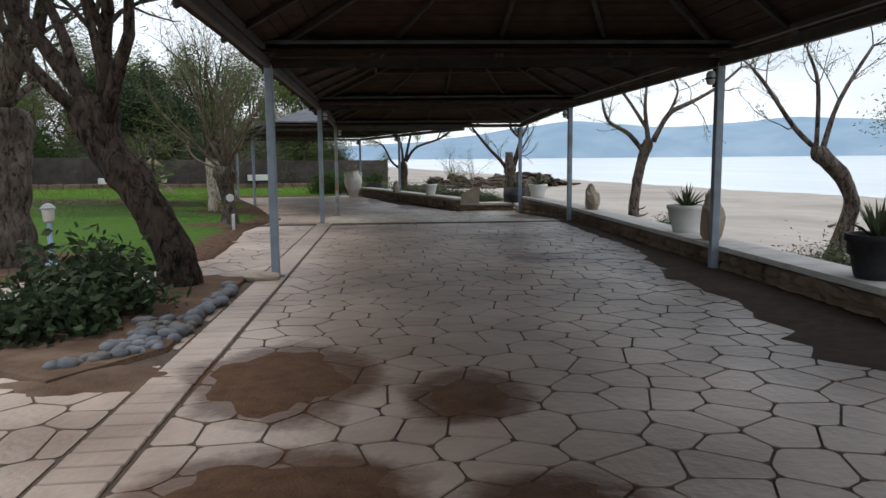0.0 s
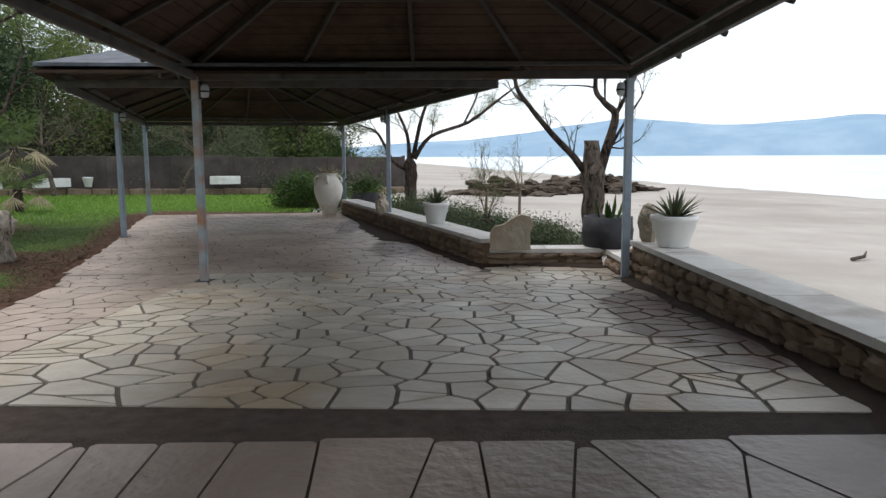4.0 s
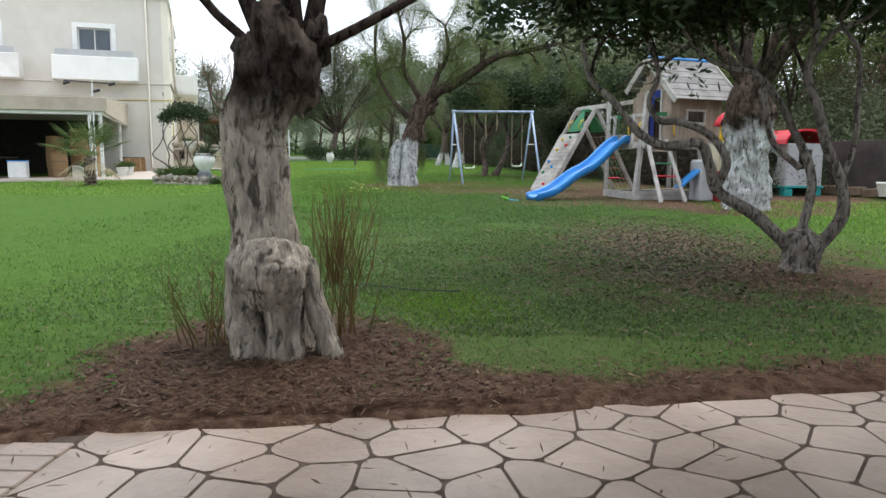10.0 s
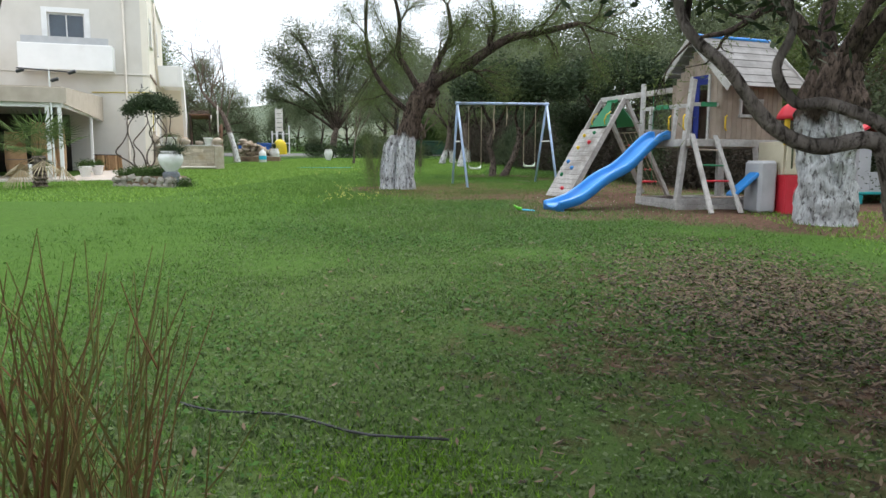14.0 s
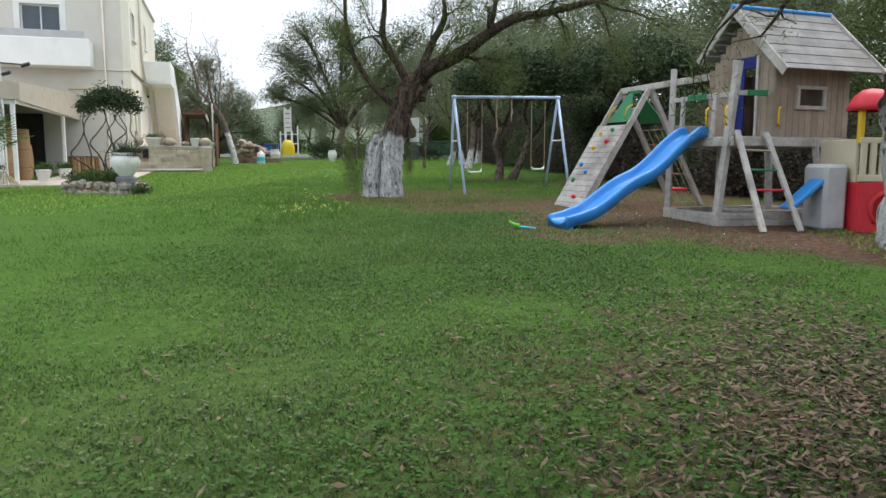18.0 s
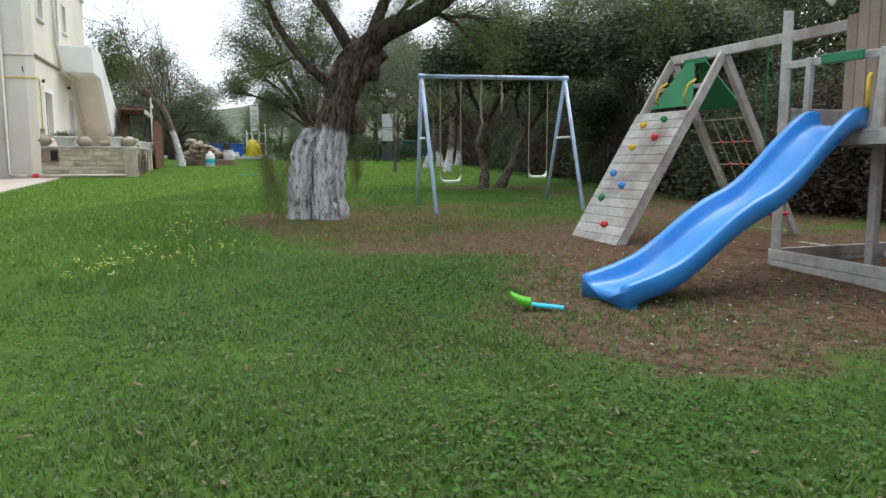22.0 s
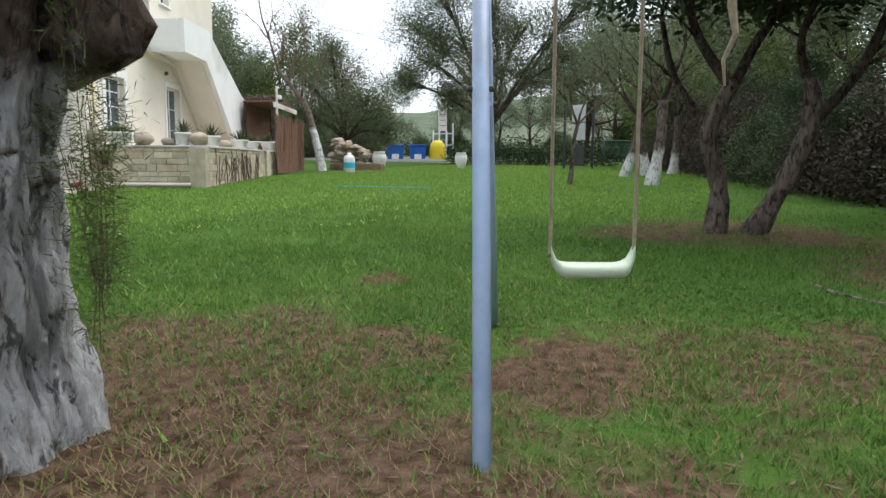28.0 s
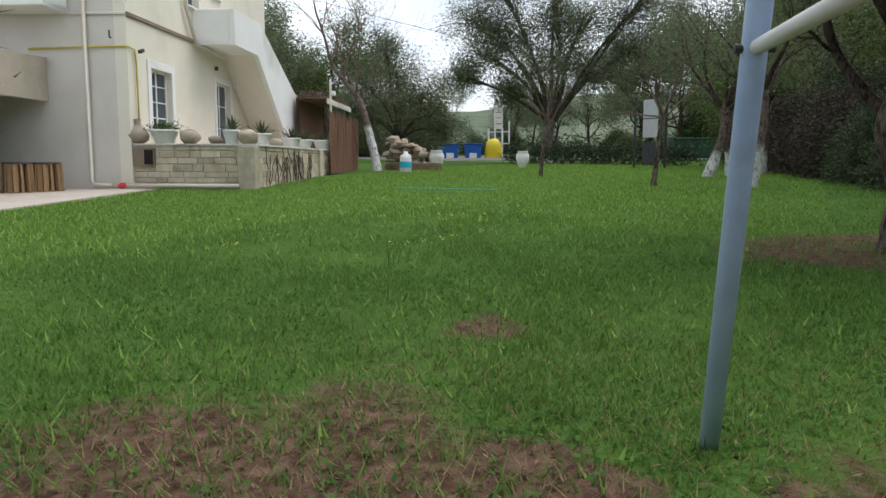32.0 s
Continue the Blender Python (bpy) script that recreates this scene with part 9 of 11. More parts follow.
setting("terrace_pavement", pavem, M["terrace"], "pale paved strip beside the house", "paving")


def pot(x, y, z, r, h, label, mat="white_paint", kind="round", plant="aloe", seed=1, group="", m=None, ps=1.0, category="plant pot"):
    """A planted pot: turned body, rim, soil and its plant."""
    t = thing("plant_pot", label, category, group, m)
    if kind == "urn":
        prof = [(r * 0.45, 0), (r * 0.5, h * 0.04), (r * 0.85, h * 0.35), (r * 1.0, h * 0.62), (r * 0.92, h * 0.82), (r * 0.72, h * 0.92), (r * 0.82, h), (r * 0.72, h), (r * 0.62, h * 0.9)]
    else:
        prof = [(r * 0.66, 0), (r * 0.70, h * 0.03), (r * 0.86, h * 0.5), (r * 0.95, h * 0.55), (r * 0.97, h * 0.82), (r * 1.06, h * 0.84), (r * 1.06, h), (r * 0.94, h), (r * 0.92, h * 0.9)]
    part("body", MB().lathe(prof, 28, pose(x, y, z), False), M[mat], t, "", True)
    part("soil", MB().lathe([(r * 0.94, h * 0.9), (0.01, h * 0.92)], 20, pose(x, y, z), False), M["dirt"], t)
    rnd = random.Random(seed)
    top = Vector((x, y, z + h * 0.92))
    if plant == "aloe":
        lf = MB()
        for k in range(46):
            a, el = rnd.uniform(0, 6.28), rnd.uniform(0.35, 1.45)
            ln = ps * rnd.uniform(0.7, 1.1)
            d = Vector((math.cos(a) * math.cos(el), math.sin(a) * math.cos(el), math.sin(el)))
            sd = d.cross(Vector((0, 0, 1))).normalized() * 0.015 * ps / 0.3
            b0 = top + Vector((d.x, d.y, 0)) * r * 0.3
            p1, p2 = b0 + d * ln * 0.5, b0 + d * ln - Vector((0, 0, 0.10 * ln))
            th = Vector((0, 0, -0.012))
            lf.add([b0 - sd, b0 + sd, p1 + sd * 0.8, p2, p1 - sd * 0.8, p1 + th], [(0, 1, 2, 5), (0, 5, 4), (5, 2, 3), (4, 5, 3), (0, 4, 3, 2, 1)])
        part("leaves", lf, M["olive"], t)
    elif plant == "bush":
        tips = [top + Vector((rnd.gauss(0, r * 0.55), rnd.gauss(0, r * 0.55), abs(rnd.gauss(0, 0.12)) * ps + 0.03)) for k in range(110)]
        part("leaves", leaf_mesh("leaves", tips, 9, (0.07 * ps + 0.02, 0.022), 0.05, -0.4, seed, "mid_leaf", False), M["mid_leaf"], t)
    elif plant == "tuft":
        tips = [top + Vector((rnd.gauss(0, r * 0.3), rnd.gauss(0, r * 0.3), 0.0)) for k in range(30)]
        part("leaves", leaf_mesh("leaves", tips, 14, (0.38 * ps, 0.02), 0.03, -0.75, seed, "dark_leaf", True), M["dark_leaf"], t)
    return t


# pots, jugs and stones on the terrace wall
for k, (a, b, r, hh, pl, lb) in enumerate(((-0.25, 0.72, 0.32, 0.34, "bush", "white plastic pot with a green bushy plant on the terrace wall"), (-0.25, 2.40, 0.20, 0.34, "aloe", "white pot with an aloe on the terrace wall"),
                                           (-1.5, 2.78, 0.24, 0.30, "aloe", "white pot with an aloe on the terrace wall"), (-4.5, 2.78, 0.26, 0.28, "aloe", "white pot with a spiky aloe on the terrace wall"), (-6.1, 2.78, 0.26, 0.28, "aloe", "white pot with a spiky aloe on the terrace wall"), (-8.8, 2.78, 0.32, 0.34, "aloe", "wide white pot with an aloe on the terrace wall"))):
    p = HP @ Vector((a, b, 1.95))
    pot(p.x, p.y, p.z, r, hh, lb, "white_paint", "round", pl, k, "terrace wall pots", None, 0.45)
jug = thing("clay_jug", "round weathered clay jug on the terrace wall", "jug")
p = HP @ Vector((-0.25, 0.05, 1.95))
part("body", MB().lathe([(0.12, 0), (0.25, 0.08), (0.28, 0.2), (0.22, 0.33), (0.10, 0.42), (0.07, 0.52), (0.10, 0.60), (0.08, 0.60)], 22, Matrix.Translation(p), False), M["rock"], jug, "", True)
for k, (a, b, sx, sz) in enumerate(((-0.25, 1.36, 0.26, 0.2), (-0.25, 2.0, 0.2, 0.11), (-0.25, 2.82, 0.26, 0.2), (-2.8, 2.78, 0.2, 0.12))):
    p = HP @ Vector((a, b, 1.95 + sz * 0.85))
    st = thing("wall_stone", "rounded grey stone resting on the terrace wall", "stone", "terrace wall stones")
    part("boulder", MB().rock(p, (sx, sx, sz), 30 + k, 0.14), M["rock"], st, "", True)
# wooden half barrels by the house wall
for k, (x, y) in enumerate(((1.0, -1.55), (1.4, -2.0))):
    b = thing("wooden_tub", "slatted wooden tub standing by the house wall", "tub", "wooden tubs", HP)
    for i in range(14):
        a = 2 * math.pi * i / 14
        part("stave", MB().beam((x + 0.30 * math.cos(a), y + 0.30 * math.sin(a), 0.72), (x + 0.27 * math.cos(a), y + 0.27 * math.sin(a), 1.45), 0.12, 0.03, 0.006, math.degrees(a)), M["cane"], b)
    part("lid", MB().lathe([(0.0, 0.04), (0.30, 0.035), (0.31, 0.0), (0.0, 0.0)], 20, pose(x, y, 1.45), False), M["dark_metal"], b)
fence = thing("reed_fence", "red-brown reed fence panel at the terrace end", "fence", "", HP)
rnd_f = random.Random(2)
for i in range(64):
    x = -8.4 - i * 0.088
    part("reed", MB().tube([(x, 3.17, 1.10), (x + rnd_f.gauss(0, 0.04), 3.17 + rnd_f.gauss(0, 0.02), 2.2), (x + rnd_f.gauss(0, 0.06), 3.17 + rnd_f.gauss(0, 0.03), 3.2 + rnd_f.uniform(-0.12, 0.14))], [0.042, 0.038, 0.03], 6, True, 0.15, i), M["reed_fence"], fence)
for z in (1.55, 2.9):
    part("rail", MB().beam((-8.3, 3.12, z), (-14.1, 3.12, z), 0.05, 0.04), M["dark_bark"], fence)
shed = thing("brush_shelter", "low shelter roofed with brown brush behind the outside stair", "shelter", "", HP)
brush = MB()
for i in range(130):
    x, y, z = rnd_f.uniform(-15.4, -10.4), rnd_f.uniform(1.35, 2.6), 4.0 + rnd_f.uniform(0, 0.2)
    a, e = rnd_f.uniform(-0.35, 0.35), rnd_f.uniform(0.8, 1.5)
    brush.tube([(x - e * 0.5, y - a * 0.5, z + rnd_f.gauss(0, 0.04)), (x, y, z + 0.03), (x + e * 0.5, y + a * 0.5, z + rnd_f.gauss(0, 0.06))], [0.022, 0.02, 0.008], 4, False)
tagged(part("brush_layer", brush, M["twig"], shed), kind="stuff")
part("roof_deck", MB().box(pose(-12.9, 2.0, 3.95), (4.8, 1.2, 0.06), 0.01), M["reed_fence"], shed)
part("fascia", MB().box(pose(-12.9, 2.64, 3.82), (4.9, 0.06, 0.20), 0.01), M["cream_urn"], shed)
for x, y in ((-10.6, 2.55), (-15.2, 2.55), (-10.6, 1.45), (-15.2, 1.45)):
    part("post", MB().beam((x, y, 1.0), (x, y, 3.92), 0.10, 0.10), M["dark_bark"], shed)
part("back_panel", MB().box(pose(-12.9, 1.42, 2.9), (4.5, 0.06, 2.0), 0.01), M["reed_fence"], shed)
lamp_post = thing("lamp_pole", "slim pale pole with a small white lamp behind the reed fence", "lamp", "", HP)
part("pole", MB().beam((-9.3, 3.0, 1.9), (-9.3, 3.0, 4.42), 0.07, 0.07), M["cream_urn"], lamp_post)
part("arm", MB().beam((-9.28, 3.0, 4.40), (-9.75, 3.0, 4.40), 0.05, 0.05), M["cream_urn"], lamp_post)
part("lamp_head", MB().box(pose(-9.85, 3.0, 4.05), (0.26, 0.12, 0.16), 0.02), M["white_paint"], lamp_post)
part("bracket", MB().beam((-9.3, 3.0, 4.02), (-9.85, 3.0, 4.02), 0.03, 0.03), M["cream_urn"], lamp_post)
# dry-stone heap, jugs and white can beyond the terrace
heap = thing("stone_heap", "loose heap of rough brown stones beside the lawn", "stones")
rs = random.Random(12)
for i in range(110):
    u = rs.random()
    part("stone", MB().rock((-51.6 - 1.0 * rs.random(), -9.1 + 2.1 * u, 1.15 + rs.random() * (1.5 - 0.75 * u)), (rs.uniform(0.12, 0.3), rs.uniform(0.12, 0.3), rs.uniform(0.08, 0.17)), i, 0.25, 5, 8), M["rock"], heap)
wl = thing("kerb_wall", "low brick kerb wall before the stone heap", "wall")
part("course", MB().box(pose(-50.9, -7.3, 1.25, 0, 0, 90), (2.6, 0.3, 0.46), 0.02), M["wallstone_rest"], wl)
can = thing("water_can", "white and blue plastic water drum on the grass", "drum")
part("body", MB().lathe([(0.20, 0), (0.23, 0.03), (0.23, 0.55), (0.2, 0.68), (0.08, 0.74), (0.08, 0.82), (0.0, 0.82)], 20, pose(-48.63, -6.35, 1.10), False), M["white_paint"], can, "", True)
part("band", MB().lathe([(0.233, 0.2), (0.236, 0.21), (0.236, 0.42), (0.233, 0.43)], 20, pose(-48.63, -6.35, 1.10), False), M["cyan_plastic"], can)
for x, y, k in ((-52.0, -6.75, 1.1), (-54.6, -3.78, 1.0)):
    pot(x, y, lawn_z(x, y), 0.30 * k, 0.75 * k, "white clay urn with a plant by the lawn end", "white_paint", "urn", "aloe", 5, "white lawn urns", None, 0.6)


# ---- pots, rocks and urn along the beach wall ----
WP = "beach wall pots"
pot(2.50, -3.1, 0.50, 0.24, 0.36, "white tapered pot with grassy aloe on the beach wall", "white_paint", "round", "aloe", 11, WP, None, 0.36)
pot(2.50, -6.9, 0.50, 0.24, 0.36, "white tapered pot with grassy aloe on the beach wall", "dark_pot", "round", "aloe", 12, WP, None, 0.36)
pot(2.52, 6.55, 0.46, 0.24, 0.34, "white tapered pot with dense grassy aloe at the wall end", "white_paint", "round", "aloe", 13, WP, None, 0.38)
pot(-0.10, 10.55, 0.36, 0.21, 0.34, "white round pot with dark spiky aloe on the low wall", "white_paint", "round", "aloe", 14, WP, None, 0.36)


def wall_rock(pts, label, seed, mat="rock"):
    t = thing("standing_rock", label, "rock", "rocks on the garden walls")
    mb = MB()
    for k, (c, s) in enumerate(pts):
        mb.rock(c, s, seed + k, 0.28, 9, 12)
    part("boulder", mb, M[mat], t)
    return t


wall_rock([((2.46, 1.25, 0.66), (0.13, 0.20, 0.24)), ((2.46, 1.34, 0.80), (0.08, 0.10, 0.20))], "pointed brown rock standing on the beach wall", 3)
wall_rock([((2.42, -4.05, 0.72), (0.13, 0.17, 0.30)), ((2.44, -4.0, 0.90), (0.09, 0.10, 0.22))], "tall pointed brown rock standing on the beach wall", 5)
wall_rock([((2.40, 7.10, 0.62), (0.11, 0.13, 0.22)), ((2.42, 7.12, 0.74), (0.10, 0.11, 0.16))], "upright brown rock beside the white pot", 7)
wall_rock([((-1.16, 12.75, 0.50), (0.12, 0.15, 0.18)), ((-1.16, 12.78, 0.62), (0.09, 0.10, 0.13))], "upright tan rock beside the pergola post", 9)
slab = thing("carved_slab", "thick wavy-topped tan stone slab on the low wall corner", "stone slab")
mb = MB()
prof = [(-0.27, 0.0), (-0.28, 0.20), (-0.22, 0.30), (-0.10, 0.33), (0.0, 0.40), (0.12, 0.46), (0.24, 0.44), (0.29, 0.34), (0.24, 0.22), (0.25, 0.0)]
n = len(prof)
m_s = pose(0.90, 8.10, 0.235, 0, 0, -4)
vs = [m_s @ Vector((x, -0.08, z)) for x, z in prof] + [m_s @ Vector((x, 0.08, z)) for x, z in prof]
mb.add(vs, [tuple(range(n))[::-1], tuple(range(n, 2 * n))] + [(i, n + i, n + (i + 1) % n, (i + 1) % n)[::-1] for i in range(n)])
part("slab", mb, M["rock"], slab)
barrel = thing("half_barrel", "dark half barrel planted with snake plants in the wall recess", "planter")
part("tub", MB().lathe([(0.30, 0.0), (0.33, 0.04), (0.34, 0.20), (0.345, 0.22), (0.345, 0.25), (0.335, 0.27), (0.33, 0.42), (0.30, 0.42), (0.29, 0.36), (0.0, 0.36)], 30, pose(2.24, 8.45, 0.215), False), M["dark_pot"], barrel, "", True)
lf = MB()
rb = random.Random(9)
for k in range(9):
    a = rb.uniform(0, 6.28)
    b0 = Vector((2.24 + 0.12 * math.cos(a), 8.45 + 0.12 * math.sin(a), 0.55))
    tip = b0 + Vector((0.10 * math.cos(a), 0.10 * math.sin(a), rb.uniform(0.25, 0.42)))
    sd = Vector((-math.sin(a), math.cos(a), 0)) * 0.03
    md = b0.lerp(tip, 0.5) + Vector((0.01, 0.01, 0))
    lf.add([b0 - sd * 0.6, b0 + sd * 0.6, md + sd, tip, md - sd, md + Vector((math.cos(a), math.sin(a), 0)) * 0.012], [(0, 1, 2, 5), (0, 5, 4), (5, 2, 3), (4, 5, 3), (4, 3, 2, 1, 0)])
part("leaves", lf, M["mid_leaf"], barrel)
barrel2 = thing("half_barrel", "dark wooden half barrel with a leafy plant behind the urn", "planter")
part("tub", MB().lathe([(0.30, 0.0), (0.36, 0.1), (0.38, 0.28), (0.34, 0.5), (0.30, 0.5), (0.3, 0.42), (0.0, 0.42)], 26, pose(-2.0, 17.9, 0.0), False), M["dark_pot"], barrel2, "", True)
part("leaves", leaf_mesh("leaves", [(-2.0 + rb.gauss(0, 0.2), 17.9 + rb.gauss(0, 0.2), 0.55 + abs(rb.gauss(0, 0.2))) for k in range(70)], 9, (0.1, 0.045), 0.07, -0.3, 4, "mid_leaf", False), M["mid_leaf"], barrel2)

urn = thing("storage_urn", "tall cream clay storage jar on the paving corner", "urn")
UP = pose(-2.84, 17.0, 0.01) @ Matrix.Scale(0.82, 4)
prof = [(0.20, 0.0), (0.22, 0.03), (0.215, 0.07), (0.27, 0.22), (0.38, 0.48), (0.435, 0.70), (0.44, 0.82), (0.40, 0.98), (0.31, 1.10), (0.27, 1.16), (0.275, 1.21), (0.31, 1.23), (0.31, 1.26), (0.25, 1.26), (0.235, 1.16)]
part("body", MB().lathe(prof, 40, UP, False), M["cream_urn"], urn, "", True)
for k in range(3):
    a = radians(200 + 75 * k)
    c, s = math.cos(a), math.sin(a)
    part("handle", MB().tube([UP @ Vector((c * r, s * r, z)) for r, z in ((0.28, 1.17), (0.36, 1.18), (0.42, 1.11), (0.43, 1.02), (0.40, 0.96))], [0.028] * 5, 8), M["cream_urn"], urn, "", True)
tips = [UP @ Vector((rb.gauss(0, 0.08), rb.gauss(0, 0.08), 1.22)) for k in range(14)]
part("plant", leaf_mesh("plant", tips, 6, (0.30, 0.03), 0.03, -0.7, 3, "palm_dry", True), M["palm_dry"], urn, "dry straw-coloured plant")

# ---- planting bed, lantern and stakes by the first pergola ----
bed = MB()
bed.prism(BED[::-1], lambda x, y: floor_z(x, y) - 0.03, lambda x, y: floor_z(x, y) + 0.035, 0.05)
setting("planting_bed", bed, M["dirt"], "brown earth planting bed", "soil", False, "structure")
rk = random.Random(17)
EDGING = []
for i in range(26):
    u = i / 25
    EDGING.append((-2.98 + rk.gauss(0, 0.03) - 0.02 * u, -5.2 - 2.3 * u, rk.uniform(0.035, 0.065)))
for i in range(14):
    u = i / 13
    EDGING.append((-3.0 - 0.5 * u, -7.55 - 0.42 * u + rk.gauss(0, 0.04), rk.uniform(0.03, 0.06)))
for i in range(34):
    EDGING.append((-3.08 - rk.random() * 0.28, -6.7 - rk.random() * 0.95, rk.uniform(0.03, 0.062)))
for i, (x, y, s) in enumerate(EDGING):
    t = thing("edging_stone", "rounded grey-blue edging stone at the planting bed", "stone", "edging stones")
    part("cobble", MB().rock((x, y, 0.235 + s * 0.5), (s * 1.25, s * 1.05, s * 0.75), 100 + i, 0.2, 6, 9), M["grey_rock"], t, "", True)
t = thing("flat_stone", "flat brown stone on the paving by the leaning tree", "stone")
part("boulder", MB().rock((-2.78, -4.72, 0.26), (0.20, 0.10, 0.06), 5, 0.2), M["rock"], t)
t = thing("garden_lantern", "grey bollard garden lamp with a pale glass lantern", "garden lamp")
LX, LY, LZ = -5.5, -3.45, 0.26
part("pole", MB().tube([(LX, LY, LZ), (LX, LY, LZ + 0.52)], [0.03, 0.03], 10), M["swing_steel"], t)
part("foot", MB().lathe([(0.07, 0), (0.07, 0.02), (0.035, 0.03)], 14, pose(LX, LY, LZ), False), M["swing_steel"], t)
part("glass", MB().lathe([(0.05, 0.52), (0.062, 0.54), (0.07, 0.66), (0.07, 0.68)], 12, pose(LX, LY, LZ), False), M["cream_urn"], t, "pale glass lantern")
part("cap", MB().lathe([(0.085, 0.675), (0.09, 0.69), (0.05, 0.73), (0.0, 0.75)], 12, pose(LX, LY, LZ), False), M["grey_plastic"], t)
for x, y, h in ((-4.12, 4.35, 0.26), (-4.3, 1.15, 0.30)):
    t = thing("marker_stake", "short pale marker stake at the lawn edge", "stake", "lawn stakes")
    part("stick", MB().box(pose(x, y, lawn_z(x, y) + h / 2), (0.05, 0.05, h), 0.006), M["white_paint"], t)

# ---- boundary wall with troughs ----
BW = [(-1.5, 28.2), (-8.2, 27.2), (-13.9, 24.2), (-18.3, 20.2), (-22.5, 17.9), (-27, 17.0), (-34, 15.5)]
core = MB().beam((BW[0][0], BW[0][1], 0.72), (BW[1][0], BW[1][1], 0.72), 0.2, 1.45, 0.01)
bwall = setting("wall_boundary", core, M["fence_wall"], "stained grey-brown rendered garden boundary wall", "wall")
for (x0, y0), (x1, y1) in zip(BW[1:], BW[2:]):
    z = lawn_z((x0 + x1) / 2, (y0 + y1) / 2)
    part("wall_length", MB().beam((x0, y0, z + 0.72), (x1, y1, z + 0.72), 0.2, 1.45, 0.01), M["fence_wall"], bwall)
rw = random.Random(6)
for (x0, y0), (x1, y1) in zip(BW[:5], BW[1:5]):
    le = math.hypot(x1 - x0, y1 - y0)
    nx, ny = (y1 - y0) / le, -(x1 - x0) / le
    if ny > 0:
        nx, ny = -nx, -ny
    k = 0.0
    while k < le - 0.2:
        w = rw.uniform(0.35, 0.8)
        c = (x0 + (x1 - x0) * (k + w / 2) / le + nx * 0.25, y0 + (y1 - y0) * (k + w / 2) / le + ny * 0.25)
        z = lawn_z(*c)
        part("plinth_stone", MB().box(pose(c[0], c[1], z + 0.13, 0, rw.gauss(0, 2), math.degrees(math.atan2(y1 - y0, x1 - x0))), (w - 0.02, 0.3, 0.24), 0.03), M["wallstone"], bwall)
        k += w
    for u in np.arange(0.0, 1.0, 2.2 / le):
        part("pier", MB().box(pose(x0 + (x1 - x0) * u, y0 + (y1 - y0) * u, lawn_z(x0, y0) + 0.74, 0, 0, math.degrees(math.atan2(y1 - y0, x1 - x0))), (0.12, 0.26, 1.5), 0.01), M["fence_wall"], bwall)


def trough(x0, y0, x1, y1, z, label, d=0.36, h=0.30):
    t = thing("planting_trough", label, "planter", "white troughs")
    L = math.hypot(x1 - x0, y1 - y0)
    m = pose((x0 + x1) / 2, (y0 + y1) / 2, z, 0, 0, math.degrees(math.atan2(y1 - y0, x1 - x0)))
    mb = MB()
    for a, b, w, dd in ((0, -d / 2, L, 0.03), (0, d / 2, L, 0.03), (-L / 2, 0, 0.03, d), (L / 2, 0, 0.03, d)):
        mb.box(m @ pose(a, b, h / 2), (w, dd, h), 0.008)
    mb.box(m @ pose(0, 0, 0.02), (L, d, 0.03), 0.005)
    part("box", mb, M["white_paint"], t)
    part("soil", MB().box(m @ pose(0, 0, h - 0.04), (L - 0.06, d - 0.06, 0.03), 0.005), M["dirt"], t)
    return t


trough(-13.65, 23.2, -13.05, 24.15, 0.46, "long white planting trough on the wall plinth")
trough(-8.75, 26.35, -7.7, 26.62, 0.44, "long white planting trough on the wall plinth")
trough(-14.75, 22.3, -14.45, 22.6, 0.46, "small white planting trough on the wall plinth", 0.3, 0.26)
for x, y in ((-17.5, 19.3), (-12.5, 24.5), (-20.0, 18.4)):
    pot(x, y, 0.44, 0.17, 0.34, "small white pot on the boundary wall plinth", "white_paint", "round", "none", 3, "small wall pots")
for i, (x, y) in enumerate(((-7.0, 27.6), (-10.2, 26.7), (-11.6, 26.0), (-14.8, 24.6), (-9.0, 27.9), (-4.5, 28.3), (-13.2, 25.6))):
    shrub(x, y, 0.15, 0.9, 0.6, 1.6, 80, "mid_leaf" if i % 2 else "olive", (0.09, 0.03), 40 + i, "straggly shrub along the boundary wall", "shrub", "wall shrubs")
tree("bare grey fruit tree by the boundary wall", [(-12.9, 23.0, 0.1, 0.09), (-13.0, 23.0, 0.7, 0.075), (-13.2, 23.1, 1.4, 0.07), (-13.3, 23.0, 2.0, 0.05)], fan((-13.25, 23.05, 1.8), 6, (15, 65), 1.5, 0.03, 2, 301), 302, "bark", "olive", 3, (0.07, 0.02), 0.1, 0.2, True, spec={"kids": 3}, twig="twig")
tree("bare grey fruit tree by the boundary wall", [(-9.6, 25.6, 0.1, 0.09), (-9.4, 25.6, 0.7, 0.075), (-9.0, 25.6, 1.3, 0.06), (-8.6, 25.6, 1.8, 0.045)], fan((-8.9, 25.6, 1.5), 6, (15, 75), 1.4, 0.025, 2, 303), 304, "bark", "olive", 3, (0.07, 0.02), 0.1, 0.2, True, spec={"kids": 3}, twig="twig")

